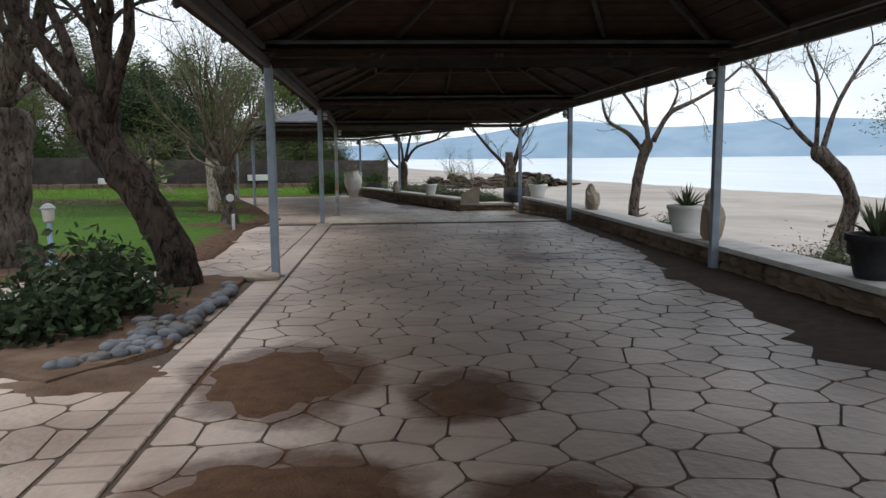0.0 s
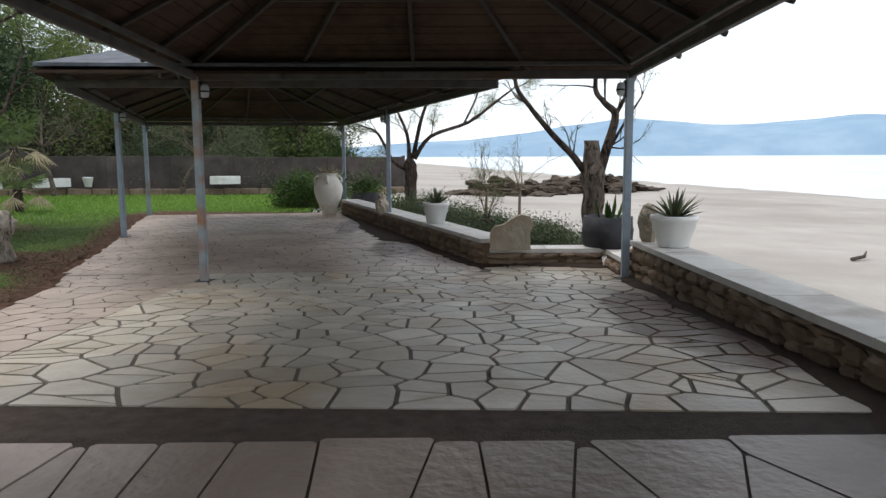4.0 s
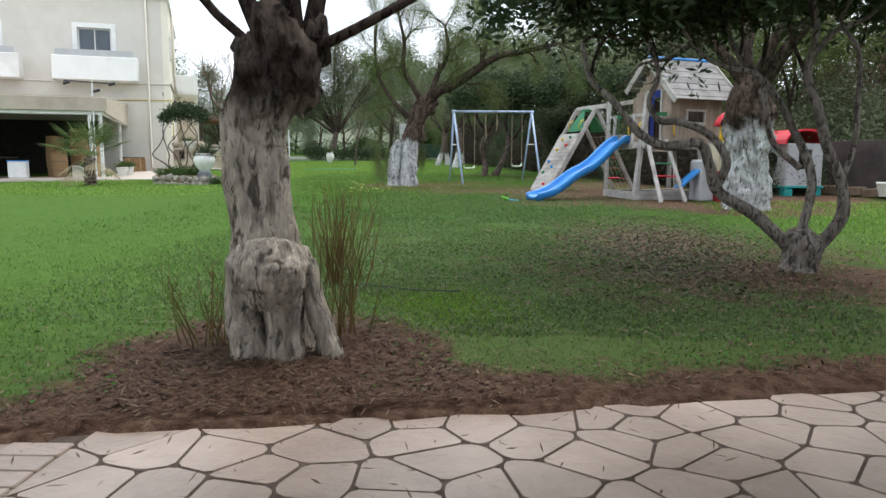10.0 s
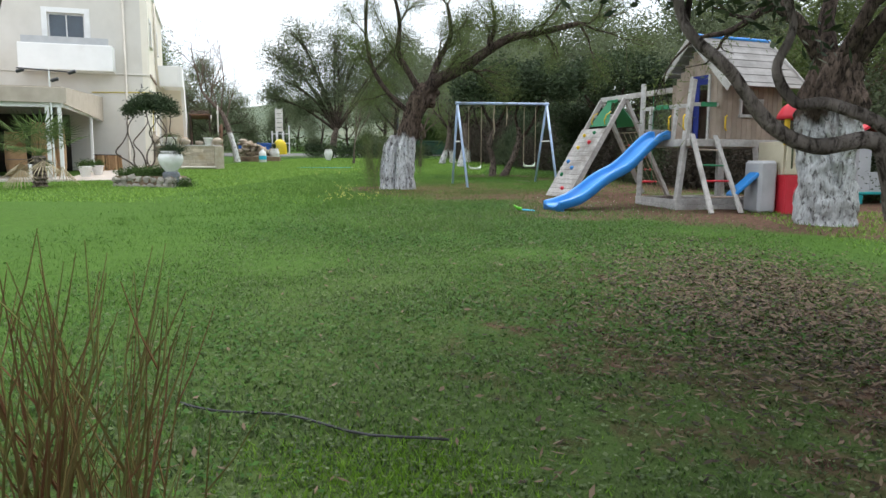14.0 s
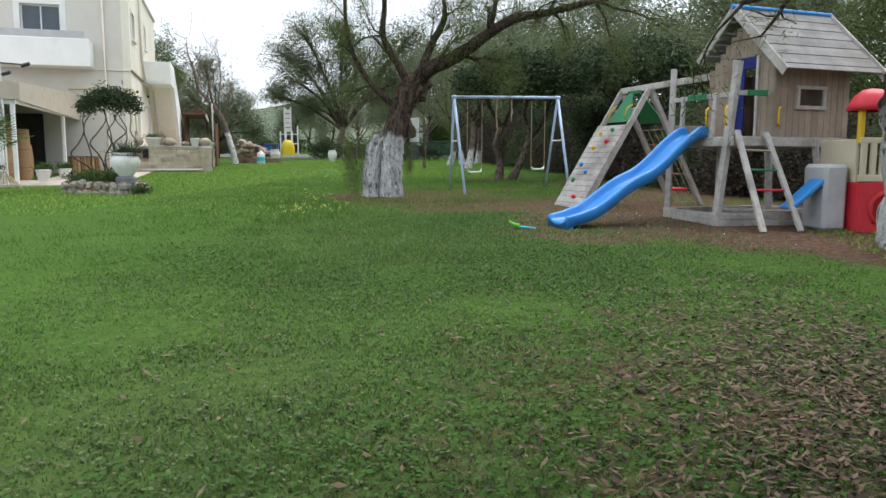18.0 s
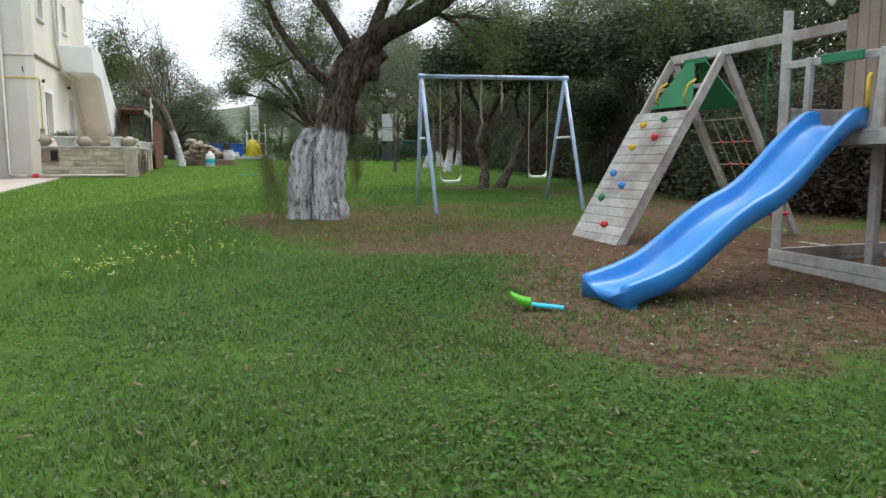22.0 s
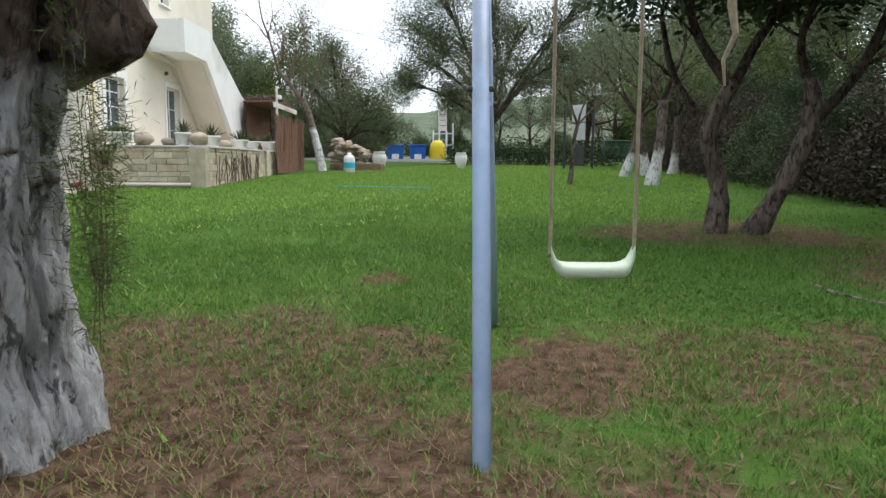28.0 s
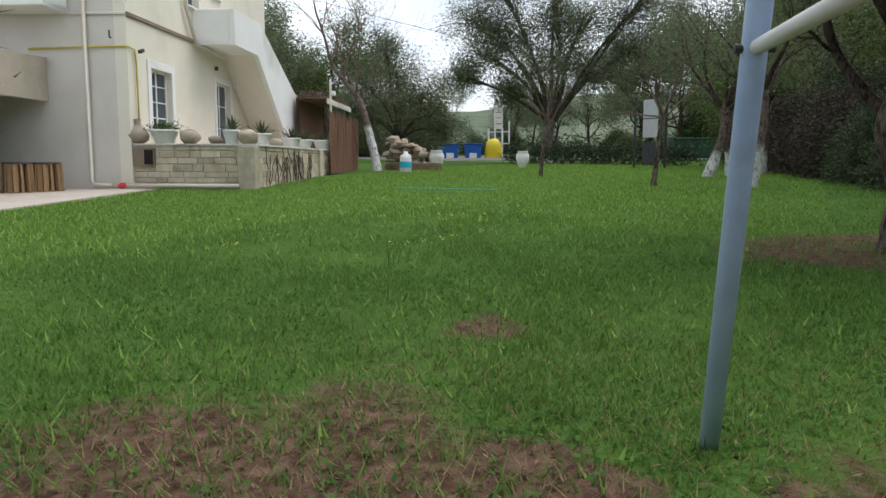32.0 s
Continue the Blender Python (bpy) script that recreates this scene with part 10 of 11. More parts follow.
# neighbour's roofs behind the boundary wall
nb = thing("neighbour_house", "low neighbouring house with a grey roof behind the wall", "house")
part("wall", MB().box(pose(-13.5, 40.5, 1.3, 0, 0, 20), (14, 8, 2.6), 0.02), M["plaster_grey"], nb)
rfm = MB()
m_n = pose(-13.5, 40.5, 2.6, 0, 0, 20)
vs = [m_n @ Vector(v) for v in ((-7.6, -4.7, 0), (7.6, -4.7, 0), (7.6, 4.7, 0), (-7.6, 4.7, 0), (-4, 0, 1.9), (4, 0, 1.9))]
part("roof", rfm.add(vs, [(0, 1, 5, 4), (1, 2, 5), (2, 3, 4, 5), (3, 0, 4), (3, 2, 1, 0)]), M["rooftile"], nb)
part("window", MB().box(m_n @ pose(-2, -4.02, -1.1), (1.2, 0.06, 1.1), 0.01), M["glass"], nb)
part("window", MB().box(m_n @ pose(2.5, -4.02, -1.1), (1.2, 0.06, 1.1), 0.01), M["glass"], nb)
nb2 = thing("neighbour_house", "small white neighbouring house behind the wall", "house")
part("wall", MB().box(pose(-27, 31, 1.4, 0, 0, 30), (7, 5, 2.8), 0.02), M["white_wall"], nb2)
part("roof", MB().box(pose(-27, 31, 2.9, 0, 0, 30), (7.4, 5.4, 0.18), 0.02), M["rooftile"], nb2)
part("window", MB().box(pose(-25.9, 28.4, 1.6, 0, 0, 30), (1.1, 0.08, 1.0), 0.01), M["glass"], nb2)

# ---- ornamental planter by the veranda ----
M["wall_grey"] = material("grey_rubble", (0.24, 0.22, 0.19), (0.40, 0.37, 0.32), 6, 0.9, 0.5, 30, (0.16, 0.14, 0.11), 1.8, 0.35, rand=0.2)
pl = thing("stone_planter", "low rough stone planter with a clipped box hedge", "planter")
PM = pose(-24.5, -0.88, 0.44, 0, 0, 78)
part("kerb", MB().box(PM @ pose(0, 0, 0.17), (2.0, 0.75, 0.42), 0.06), M["wallstone_rest"], pl)
hp = random.Random(4)
for row in range(2):
    for i in range(8):
        for sd in (-1, 1):
            w = hp.uniform(0.2, 0.27)
            part("stone", MB().rock(PM @ Vector((-0.92 + 0.25 * i + 0.08 * row, sd * 0.36 + hp.gauss(0, 0.02), 0.08 + 0.18 * row + hp.gauss(0, 0.02))), (0.1, w * 0.58, hp.uniform(0.08, 0.12)), 60 * row + 8 * i + sd, 0.35, 6, 9), M["wall_grey"], pl)
    for i in range(3):
        for sd in (-1, 1):
            part("stone", MB().rock(PM @ Vector((sd * 0.97, -0.25 + 0.25 * i, 0.08 + 0.18 * row)), (0.14, 0.1, 0.1), 20 * row + 5 * i + sd, 0.35, 6, 9), M["wall_grey"], pl)
tips = [PM @ Vector((hp.uniform(-0.95, 0.62), hp.uniform(-0.33, 0.33), 0.36 + abs(hp.gauss(0, 0.10)))) for k in range(760)] + [PM @ Vector((hp.gauss(1.22, 0.12), hp.gauss(-0.1, 0.14), abs(hp.gauss(0.1, 0.12)))) for k in range(120)]
part("hedge", leaf_mesh("hedge", tips, 12, (0.05, 0.025), 0.05, -0.2, 5, "mid_leaf", False), M["mid_leaf"], pl)
pd = thing("stone_pedestal", "dark stone pedestal under the white urn", "pedestal")
part("block", MB().box(pose(-24.2, -0.12, 0.70, 0, 0, 20), (0.42, 0.42, 0.5), 0.05), M["grey_rock"], pd)
pot(-24.2, -0.12, 0.95, 0.34, 0.56, "white painted urn with a dark tufted plant on a pedestal", "white_paint", "urn", "tuft", 8, "", None, 1.0)
cl = thing("cloud_tree", "clipped ornamental tree with bare crooked stems and a flat dark crown", "tree")
cs = MB()
cr = random.Random(14)
ctips = []
CX, CY = -25.9, -1.55
for k in range(8):
    s = -0.7 + 0.2 * k + cr.uniform(-0.06, 0.06)
    base = Vector((CX + cr.uniform(-0.1, 0.1), CY - 0.1 + 0.15 * s, 0.55))
    pts = [base]
    for i in range(1, 8):
        u = i / 7
        w = math.sin(u * 3.1) * (1.05 if s < 0 else 0.6) * s + s * 0.62 * u + 0.09 * math.sin(u * 11 + k * 2.3)
        pts.append(Vector((CX + cr.gauss(0, 0.06), CY + w + cr.gauss(0, 0.07), 0.55 + u * 2.15)))
    cs.gnarled(pts, [0.03 - 0.0025 * i for i in range(8)], 7, 0.1, 0.0, k, 4)
for k in range(420):
    a, q = cr.uniform(0, 6.28), math.sqrt(cr.random())
    ctips.append((CX + 0.55 * q * math.sin(a), CY + 0.05 + 0.78 * q * math.cos(a), 2.72 + 0.36 * (1 - q * q) + cr.gauss(0, 0.07)))
part("stemwork", cs, M["bark"], cl, "", True)
part("crown", leaf_mesh("crown", ctips, 14, (0.085, 0.04), 0.07, 0.0, 15, "dark_leaf", False), M["dark_leaf"], cl)
for k, (x, y) in enumerate(((9.9, -2.6), (6.0, -1.55), (9.2, -1.5))):
    p = HP @ Vector((x, y, 0.70))
    pot(p.x, p.y, p.z, 0.2, 0.36, "white pot with a small plant by the veranda post", "white_paint", "round", "bush", 30 + k, "veranda pots", None, 0.5)

# ---- the far end of the lawn: bins, frames, hedge, sign ----
def wheelie_bin(x, y, z, label, mat, w=1.38, d=1.05, h=1.5):
    t = thing("waste_bin", label, "bin", "roadside bins", pose(x, y, z, 0, 0, 26))
    mb = MB()
    b, tp = 0.82, 1.0
    vs = [(sx * d / 2 * k, sy * w / 2 * k, zz) for zz, k in ((0.15, b), (h, tp)) for sx, sy in ((-1, -1), (1, -1), (1, 1), (-1, 1))]
    part("body", mb.add(vs, [(3, 2, 1, 0), (4, 5, 6, 7), (0, 1, 5, 4), (1, 2, 6, 5), (2, 3, 7, 6), (3, 0, 4, 7)]), M[mat], t)
    part("rim", MB().box(pose(0, 0, h - 0.03), (d * 1.05, w * 1.05, 0.08), 0.02), M[mat], t)
    part("lid", MB().box(pose(-0.02, 0, h + 0.07, 0, -6, 0), (d * 1.08, w * 1.06, 0.08), 0.03), M[mat], t)
    for sx in (-1, 1):
        for sy in (-1, 1):
            part("wheel", MB().lathe([(0.0, -0.03), (0.09, -0.03), (0.09, 0.03), (0.0, 0.03)], 12, pose(sx * d * 0.36, sy * w * 0.36, 0.09, 90, 0, 0), False), M["dark_metal"], t)
    part("sticker", MB().box(pose(d * 0.47, 0, 0.72, 0, -5, 0), (0.012, w * 0.42, 0.5), 0.002), M["white_paint"], t, "pale label on the front")
    return t


wheelie_bin(-76.4, -18.2, 1.32, "blue four-wheeled recycling bin by the road", "bin_blue")
wheelie_bin(-77.3, -16.6, 1.32, "blue four-wheeled recycling bin by the road", "bin_blue")
yb = thing("bottle_bank", "yellow bell-shaped bottle bank by the road", "bin")
part("bell", MB().lathe([(0.72, 0.0), (0.74, 0.08), (0.70, 0.5), (0.66, 1.3), (0.54, 1.75), (0.30, 1.98), (0.0, 2.03)], 28, pose(-77.95, -15.1, 1.36), False), M["bin_yellow"], yb, "", True)
part("slot", MB().box(pose(-77.4, -14.85, 2.52, 0, 0, 26), (0.06, 0.26, 0.16), 0.02), M["dark_metal"], yb)
gb = thing("waste_bin", "large dark green metal skip bin by the hedge", "bin", "", pose(-70.5, 1.5, 1.75, 0, 0, 20))
part("body", MB().box(pose(0, 0, 0.6), (1.4, 3.2, 1.1), 0.05), M["bin_green"], gb)
part("lid", MB().box(pose(0, 0, 1.2), (1.5, 3.3, 0.1), 0.03), M["bin_green"], gb)
fr = thing("white_frame", "tall white lattice frame by the road", "frame")
for y in (-17.5, -16.9, -16.2, -15.6):
    part("upright", MB().beam((-82.5, y, 1.5), (-82.5, y, 5.0 if y > -16.0 else 4.4), 0.10, 0.10), M["white_paint"], fr)
for z in (2.0, 3.1, 4.1):
    part("cross_piece", MB().beam((-82.5, -17.6, z), (-82.5, -15.5, z), 0.06, 0.08), M["white_paint"], fr)
bd = thing("road_board", "tall pale signboard on posts with faint panels", "signboard")
for y in (-17.4, -16.7):
    part("pole", MB().beam((-83.6, y, 1.5), (-83.6, y, 7.0), 0.09, 0.09), M["white_paint"], bd)
for k in range(5):
    part("panel", MB().box(pose(-83.55, -17.05, 4.6 + 0.5 * k), (0.04, 0.85, 0.42), 0.006), M["cream_urn"], bd)
sg = thing("site_board", "weathered grey board on a dark post frame by the hedge", "signboard")
SZ = lawn_z(-55, 1.0)
part("post", MB().beam((-55.0, 1.05, SZ - 0.1), (-55.0, 1.05, 4.2), 0.10, 0.10), M["dark_metal"], sg)
part("post", MB().beam((-55.6, 2.2, SZ - 0.1), (-55.6, 2.2, 4.15), 0.10, 0.10), M["dark_metal"], sg)
for k in range(2):
    part("panel", MB().box(pose(-55.25, 1.62, 2.95 + 0.8 * k, 0, 0, -27), (0.04, 0.75, 0.76), 0.006), M["grey_plastic"], sg)
part("panel", MB().box(pose(-55.25, 1.62, 1.9, 0, 0, -27), (0.04, 0.75, 0.9), 0.006), M["dark_metal"], sg)
hg = thing("clipped_hedge", "low dark clipped hedge at the lawn end", "hedge")
hr = random.Random(21)
tips = []
for k in range(1100):
    u = hr.random()
    x, y = -62.0 + 3.5 * u, -7.5 + 10.5 * u
    tips.append((x + hr.gauss(0, 0.3), y + hr.gauss(0, 0.3), lawn_z(x, y) + hr.uniform(0.1, 1.0)))
part("leaves", leaf_mesh("leaves", tips, 9, (0.13, 0.07), 0.12, 0.0, 22, "dark_leaf", False), M["dark_leaf"], hg)
hg2 = thing("road_hedge", "long green hedge across the road", "hedge")
tips = []
for k in range(1500):
    u = hr.random()
    x, y = -97 - 4 * u, -42 + 62 * u
    tips.append((x + hr.gauss(0, 0.6), y + hr.gauss(0, 0.6), 1.9 + hr.uniform(0.1, 2.2)))
part("leaves", leaf_mesh("leaves", tips, 9, (0.30, 0.15), 0.3, 0.0, 23, "mid_leaf", False), M["mid_leaf"], hg2)
road = MB()
road.prism([(-93, -80), (-84, -80), (-71, -24), (-64.5, -9), (-60, 30), (-68, 60), (-78, 60), (-75, 5), (-86, -20)], lambda x, y: lawn_z(x, y) + 0.005, lambda x, y: lawn_z(x, y) + 0.03)
setting("road", road, M["asphalt"], "pale grey gravelly road at the lawn end", "road")
cb = thing("overhead_cable", "thin overhead cable between house and poles", "cable")
cpts = []
for i in range(25):
    u = i / 24
    a, b = Vector((-47.0, -12.0, 8.4)), Vector((-78.0, 8.0, 6.0))
    p = a.lerp(b, u)
    p.z -= 1.6 * 4 * u * (1 - u) * 0.5
    cpts.append(p)
part("wire", MB().tube(cpts, [0.011] * 25, 5, False), M["dark_metal"], cb)
hose = thing("garden_hose", "thin blue hose lying across the lawn", "hose")
hpts = [(-38.85 + 0.12 * math.sin(i * 0.8), -1.1 + i * 0.17, lawn_z(-38.85, -1.1 + i * 0.17) + 0.05) for i in range(17)]
part("tube", MB().tube(hpts, [0.006] * 17, 6, False), M["cyan_plastic"], hose)

pipe_line = thing("irrigation_pipe", "thin dark irrigation pipe lying in the turf", "pipe")
ppts = [(-8.1 + 0.03 * i + 0.04 * math.sin(i * 0.9), 7.9 + 0.11 * i, lawn_z(-8, 8.5) + 0.02) for i in range(13)]
part("tube", MB().tube(ppts, [0.006] * 13, 7), M["dark_metal"], pipe_line)

# ---- beach things ----
pile = MB()
pr_ = random.Random(5)
for i in range(190):
    u = pr_.random()
    x, y = 1.0 + 9.5 * u, 28.6 + 9.0 * u
    h = 0.95 * (0.45 + 0.55 * abs(math.sin(u * 5.5 + 0.9))) * min(1, 8 * u + 0.25) * min(1, 5 * (1 - u) + 0.2)
    w = pr_.gauss(0, 0.55)
    pile.rock((x + w, y - w * 0.6, -0.32 + pr_.uniform(0, h * 0.8) * math.exp(-w * w)), (pr_.uniform(0.2, 0.6), pr_.uniform(0.2, 0.6), pr_.uniform(0.08, 0.26)), i, 0.6, 6, 10)
setting("seaweed_bank", pile, M["seaweed"], "long dark bank of washed-up seaweed on the sand", "seaweed", False, "stuff")
boat = thing("rowing_boat", "small pale blue boat drawn up on the sand", "boat", "", pose(-3.2, 31.5, -0.28, 0, 0, 75))
bv, bf = [], []
for i in range(13):
    u = i / 12
    w = 0.62 * math.sin(math.pi * min(1, u * 0.9 + 0.1)) ** 0.6
    for k in range(7):
        a = math.pi * k / 6
        bv.append((-1.7 + 3.4 * u, -math.cos(a) * w, 0.55 + 0.12 * (2 * u - 1) ** 2 - math.sin(a) * 0.5))
for i in range(12):
    for k in range(6):
        bf.append((i * 7 + k, i * 7 + k + 1, (i + 1) * 7 + k + 1, (i + 1) * 7 + k))
hull = part("hull", MB().add(bv, bf), M["cyan_plastic"], boat, "", True)
so = hull.modifiers.new("thickness", "SOLIDIFY")
so.thickness = 0.03
part("thwart", MB().box(pose(0, 0, 0.45), (0.25, 1.1, 0.03), 0.005), M["white_paint"], boat)
for k, (x, y) in enumerate(((6.2, 9.5), (8.5, 11.5), (5.0, 6.0), (9.0, 4.0), (11.0, 16.0))):
    d = thing("driftwood", "bleached driftwood stick on the sand", "driftwood", "driftwood on the beach")
    z = sand_z(x, y) + 0.03
    part("stick", MB().tube([(x, y, z), (x + 0.3, y + 0.2, z + 0.02), (x + 0.5, y + 0.5, z + 0.05)], [0.03, 0.025, 0.012], 6, True, 0.2, k), M["bark"], d)


# ---- paving pieces ----
# split along y so that the slope is followed
bed2 = MB()
ycuts = [-19.5, 2.0, 7.0, 18.0]
for y0, y1 in zip(ycuts, ycuts[1:]):
    p = clip_poly(clip_poly(PAVED, 0, y1, 0, 1), 0, y0, 0, -1)
    if len(p) > 2:
        bed2.prism(p[::-1], lambda x, y: floor_z(x, y) - 0.06, lambda x, y: floor_z(x, y) + 0.0)
floor = setting("pavement", bed2, M["joint"], "stamped stone-pattern paving, tan and brown, damp in places", "paving")
FLAG = [(-2.85, 2.25), (2.2, 2.0), (2.2, 7.2), (2.1, 8.1), (0.6, 8.15), (0.5, 7.83), (-2.9, 7.62)]
S1 = [(-12.0, -6.35), (-8.0, -5.35), (-5.5, -4.65), (-5.05, -4.35), (-4.3, -3.95), (-3.78, -2.9), (-3.88, -1.0), (-4.05, 0.6), (-3.97, 2.2), (-2.88, 2.2), (-2.88, -15.4), (-12.0, -15.4)]
S2 = [(-2.54, -15.4), (-2.54, 2.2), (2.2, 1.95), (2.2, -15.4)]
S3 = [(-3.97, 2.24), (-4.02, 5.0), (-4.45, 6.9), (-4.72, 7.54), (-3.0, 7.63), (-2.9, 7.5), (-2.9, 2.28)]
S4 = [(-4.88, 7.80), (-5.17, 9.2), (-5.57, 10.7), (-6.02, 12.1), (-6.92, 15.0), (-7.4, 17.0), (-5.4, 17.25), (-2.75, 17.55), (-2.5, 16.9), (-1.35, 12.9), (0.42, 8.07), (-2.9, 7.885)]
pave(floor, "tile", cells(S2, 0.31, 0.36, 0.010, 11, (), 0.022), lambda p: p[1] < -1.0, floor_z, M["paving"], M["paving_rest"], 0.006, 1)
pave(floor, "tile", cells(S4, 0.30, 0.36, 0.011, 12, (), 0.022), lambda p: False, floor_z, M["paving"], M["paving_rest"], 0.006, 2)
pave(floor, "tile", cells(S1, 0.34, 0.36, 0.010, 13, [BED], 0.022), lambda p: False, floor_z, M["paving"], M["paving_rest"], 0.006, 3)
pave(floor, "tile", cells(S3, 0.31, 0.36, 0.010, 14, (), 0.022), lambda p: False, floor_z, M["paving"], M["paving_rest"], 0.006, 4)
slabs = MB()
for y0, y1 in ((0, 7.0), (7.0, 9.0)):
    slabs.prism(clip_poly(clip_poly(FLAG, 0, y1, 0, 1), 0, y0, 0, -1), lambda x, y: floor_z(x, y) - 0.02, lambda x, y: floor_z(x, y) + 0.004)
part("mortar_bed", slabs, M["flag_joint"], floor, "grey mortar between the flagstones")
pave(floor, "flagstone", cells(FLAG, 0.275, 0.80, 0.024, 15, (), 0.008), lambda p: p[1] > 3.4, floor_z, M["flag"], M["flag_rest"], 0.012, 5)
# stamped brick bands
for i in range(110):
    y = -15.2 + i * 0.158
    mb = MB().box(pose(-2.71, y, floor_z(-2.71, y) + 0.002, 0, 0, 2), (0.285, 0.146, 0.026), 0.008)
    part("band_brick", mb, M["paving"], floor)
for i in range(36):
    t = i / 35
    x, y = -4.6 + 5.0 * t, 7.68 + 0.28 * t
    mb = MB().box(pose(x, y, floor_z(x, y) + 0.002, 0, 0, 4), (0.137, 0.265, 0.026), 0.008)
    part("band_brick", mb, M["paving"], floor)


def earth_patch(x, y, rx, ry, mat, seed, label):
    """A thin spill of earth on the paving, highest in the middle, with a ragged edge."""
    rnd = random.Random(seed)
    seg, rings = 40, 6
    vs = [(x, y, floor_z(x, y) + 0.026)]
    ph = rnd.uniform(0, 50)
    for r in range(1, rings + 1):
        for k in range(seg):
            a = 2 * math.pi * k / seg
            w = 1 + 0.34 * noise.noise(Vector((math.cos(a) * 1.6 + ph, math.sin(a) * 1.6, 0))) + 0.14 * noise.noise(Vector((math.cos(a) * 6 + ph, math.sin(a) * 6, 0)))
            px, py = x + rx * w * r / rings * math.cos(a), y + ry * w * r / rings * math.sin(a)
            h = 0.024 * (1 - (r / rings) ** 3) + 0.008 * noise.noise(Vector((px * 6, py * 6, 1)))
            vs.append((px, py, floor_z(px, py) + (h if r < rings else -0.004)))
    fs = [(0, 1 + k, 1 + (k + 1) % seg) for k in range(seg)]
    fs += [(1 + (r - 1) * seg + k, 1 + r * seg + k, 1 + r * seg + (k + 1) % seg, 1 + (r - 1) * seg + (k + 1) % seg) for r in range(1, rings) for k in range(seg)]
    setting("earth_spill", MB().add(vs, fs), M[mat], label, "soil", True, "stuff")


def earth_strip(line, label, seed):
    """Damp earth washed along the foot of a wall: rows of wall point, inward direction and width."""
    vs, n = [], 7
    fine = []
    for (p, q) in zip(line, line[1:]):
        for k in range(8):
            fine.append([a + (b - a) * k / 8 for a, b in zip(p, q)])
    for i, (x, y, dx, dy, w) in enumerate(fine):
        w *= 1 + 0.45 * noise.noise(Vector((x * 1.3, y * 1.3, seed))) + 0.3 * noise.noise(Vector((x * 5, y * 5, seed)))
        for k in range(n):
            u = k / (n - 1)
            px, py = x + dx * w * u, y + dy * w * u
            vs.append((px, py, floor_z(px, py) + (0.028 * (1 - u ** 2) + 0.012 + 0.008 * noise.noise(Vector((px * 5, py * 5, 2))) if k < n - 1 else -0.004)))
    fs = [(i * n + k, (i + 1) * n + k, (i + 1) * n + k + 1, i * n + k + 1) for i in range(len(fine) - 1) for k in range(n - 1)]
    setting("earth_strip", MB().add(vs, fs), M["damp"], label, "soil", True, "stuff")


earth_strip([(2.25, -15, -1, 0, 0.5), (2.25, -10, -1, 0, 0.7), (2.25, -7.9, -1, 0, 0.95), (2.25, -6.2, -1, 0, 0.72), (2.25, -5.0, -1, 0, 0.80), (2.25, -3.9, -1, 0, 0.55), (2.25, -2.2, -1, 0, 0.28), (2.25, 0, -1, 0, 0.32), (2.25, 1.6, -1, 0, 0.3), (2.25, 3.5, -1, 0, 0.12), (2.25, 5.6, -1, 0, 0.18), (2.24, 7.0, -1, 0, 0.2), (2.2, 7.3, -1, 0, 0.08)], "dark damp earth washed along the foot of the beach wall", 3)
earth_strip([(2.1, 8.18, 0, -1, 0.4), (1.6, 8.18, 0, -1, 0.16), (0.9, 8.18, 0, -1, 0.06), (0.6, 8.2, -0.6, -0.8, 0.3), (0.25, 9.1, -0.95, -0.3, 0.30), (-0.25, 10.6, -0.95, -0.3, 0.22), (-0.5, 11.3, -0.95, -0.3, 0.65), (-0.95, 12.6, -0.95, -0.3, 0.5), (-1.3, 13.6, -0.95, -0.3, 0.35), (-1.9, 15.4, -0.95, -0.3, 0.16), (-2.4, 16.9, -0.95, -0.3, 0.12)], "dark damp earth washed along the foot of the low wall", 8)
M["red_earth"] = material("red_brown_earth", (0.070, 0.034, 0.017), (0.135, 0.070, 0.037), 9, 0.95, 0.6, 60)
for x, y, rx, ry, k in ((-2.1, -8.25, 0.44, 0.64, 21), (-1.03, -8.65, 0.25, 0.30, 22), (-1.9, -9.75, 0.52, 0.34, 23), (-0.85, -9.95, 0.28, 0.24, 24)):
    earth_patch(x, y, rx, ry, "red_earth", k, "red-brown earth spilled on the paving under the pergola")
earth_patch(-4.5, -6.9, 0.55, 0.75, "dirt", 5, "brown earth spilled on the paving beside the bed")
earth_patch(-3.2, -8.15, 0.5, 0.32, "dirt", 6, "brown earth spilled on the paving beside the bed")


# ---- grass, weeds, fallen leaves ----
def scatter(n, seed, weight):
    """Random lawn places, kept by a weight from 0 to 1."""
    g = np.random.default_rng(seed)
    out = []
    while len(out) < n:
        x, y = g.uniform(-46, -3.2), g.uniform(-5, 17.5)
        if y < 17.3 and x > edge_x(y) - 0.12:
            continue
        p = HP.inverted() @ Vector((x, y, 0))
        if p.y < 0.6 and p.x < 10.2 or (p.x < 0.1 and p.y < 3.1):
            continue
        if g.random() < weight(x, y):
            out.append((x, y))
    return out


def lane(x, y):
    """How near the grass lies to the walked line across the lawn."""
    yc = 9.3 + 0.02 * (x + 10)
    d = abs(y - yc)
    return max(0.05, 1.0 - d / 8.0) ** 1.5 * (1.0 if -31 < x < -4.5 else 0.35)


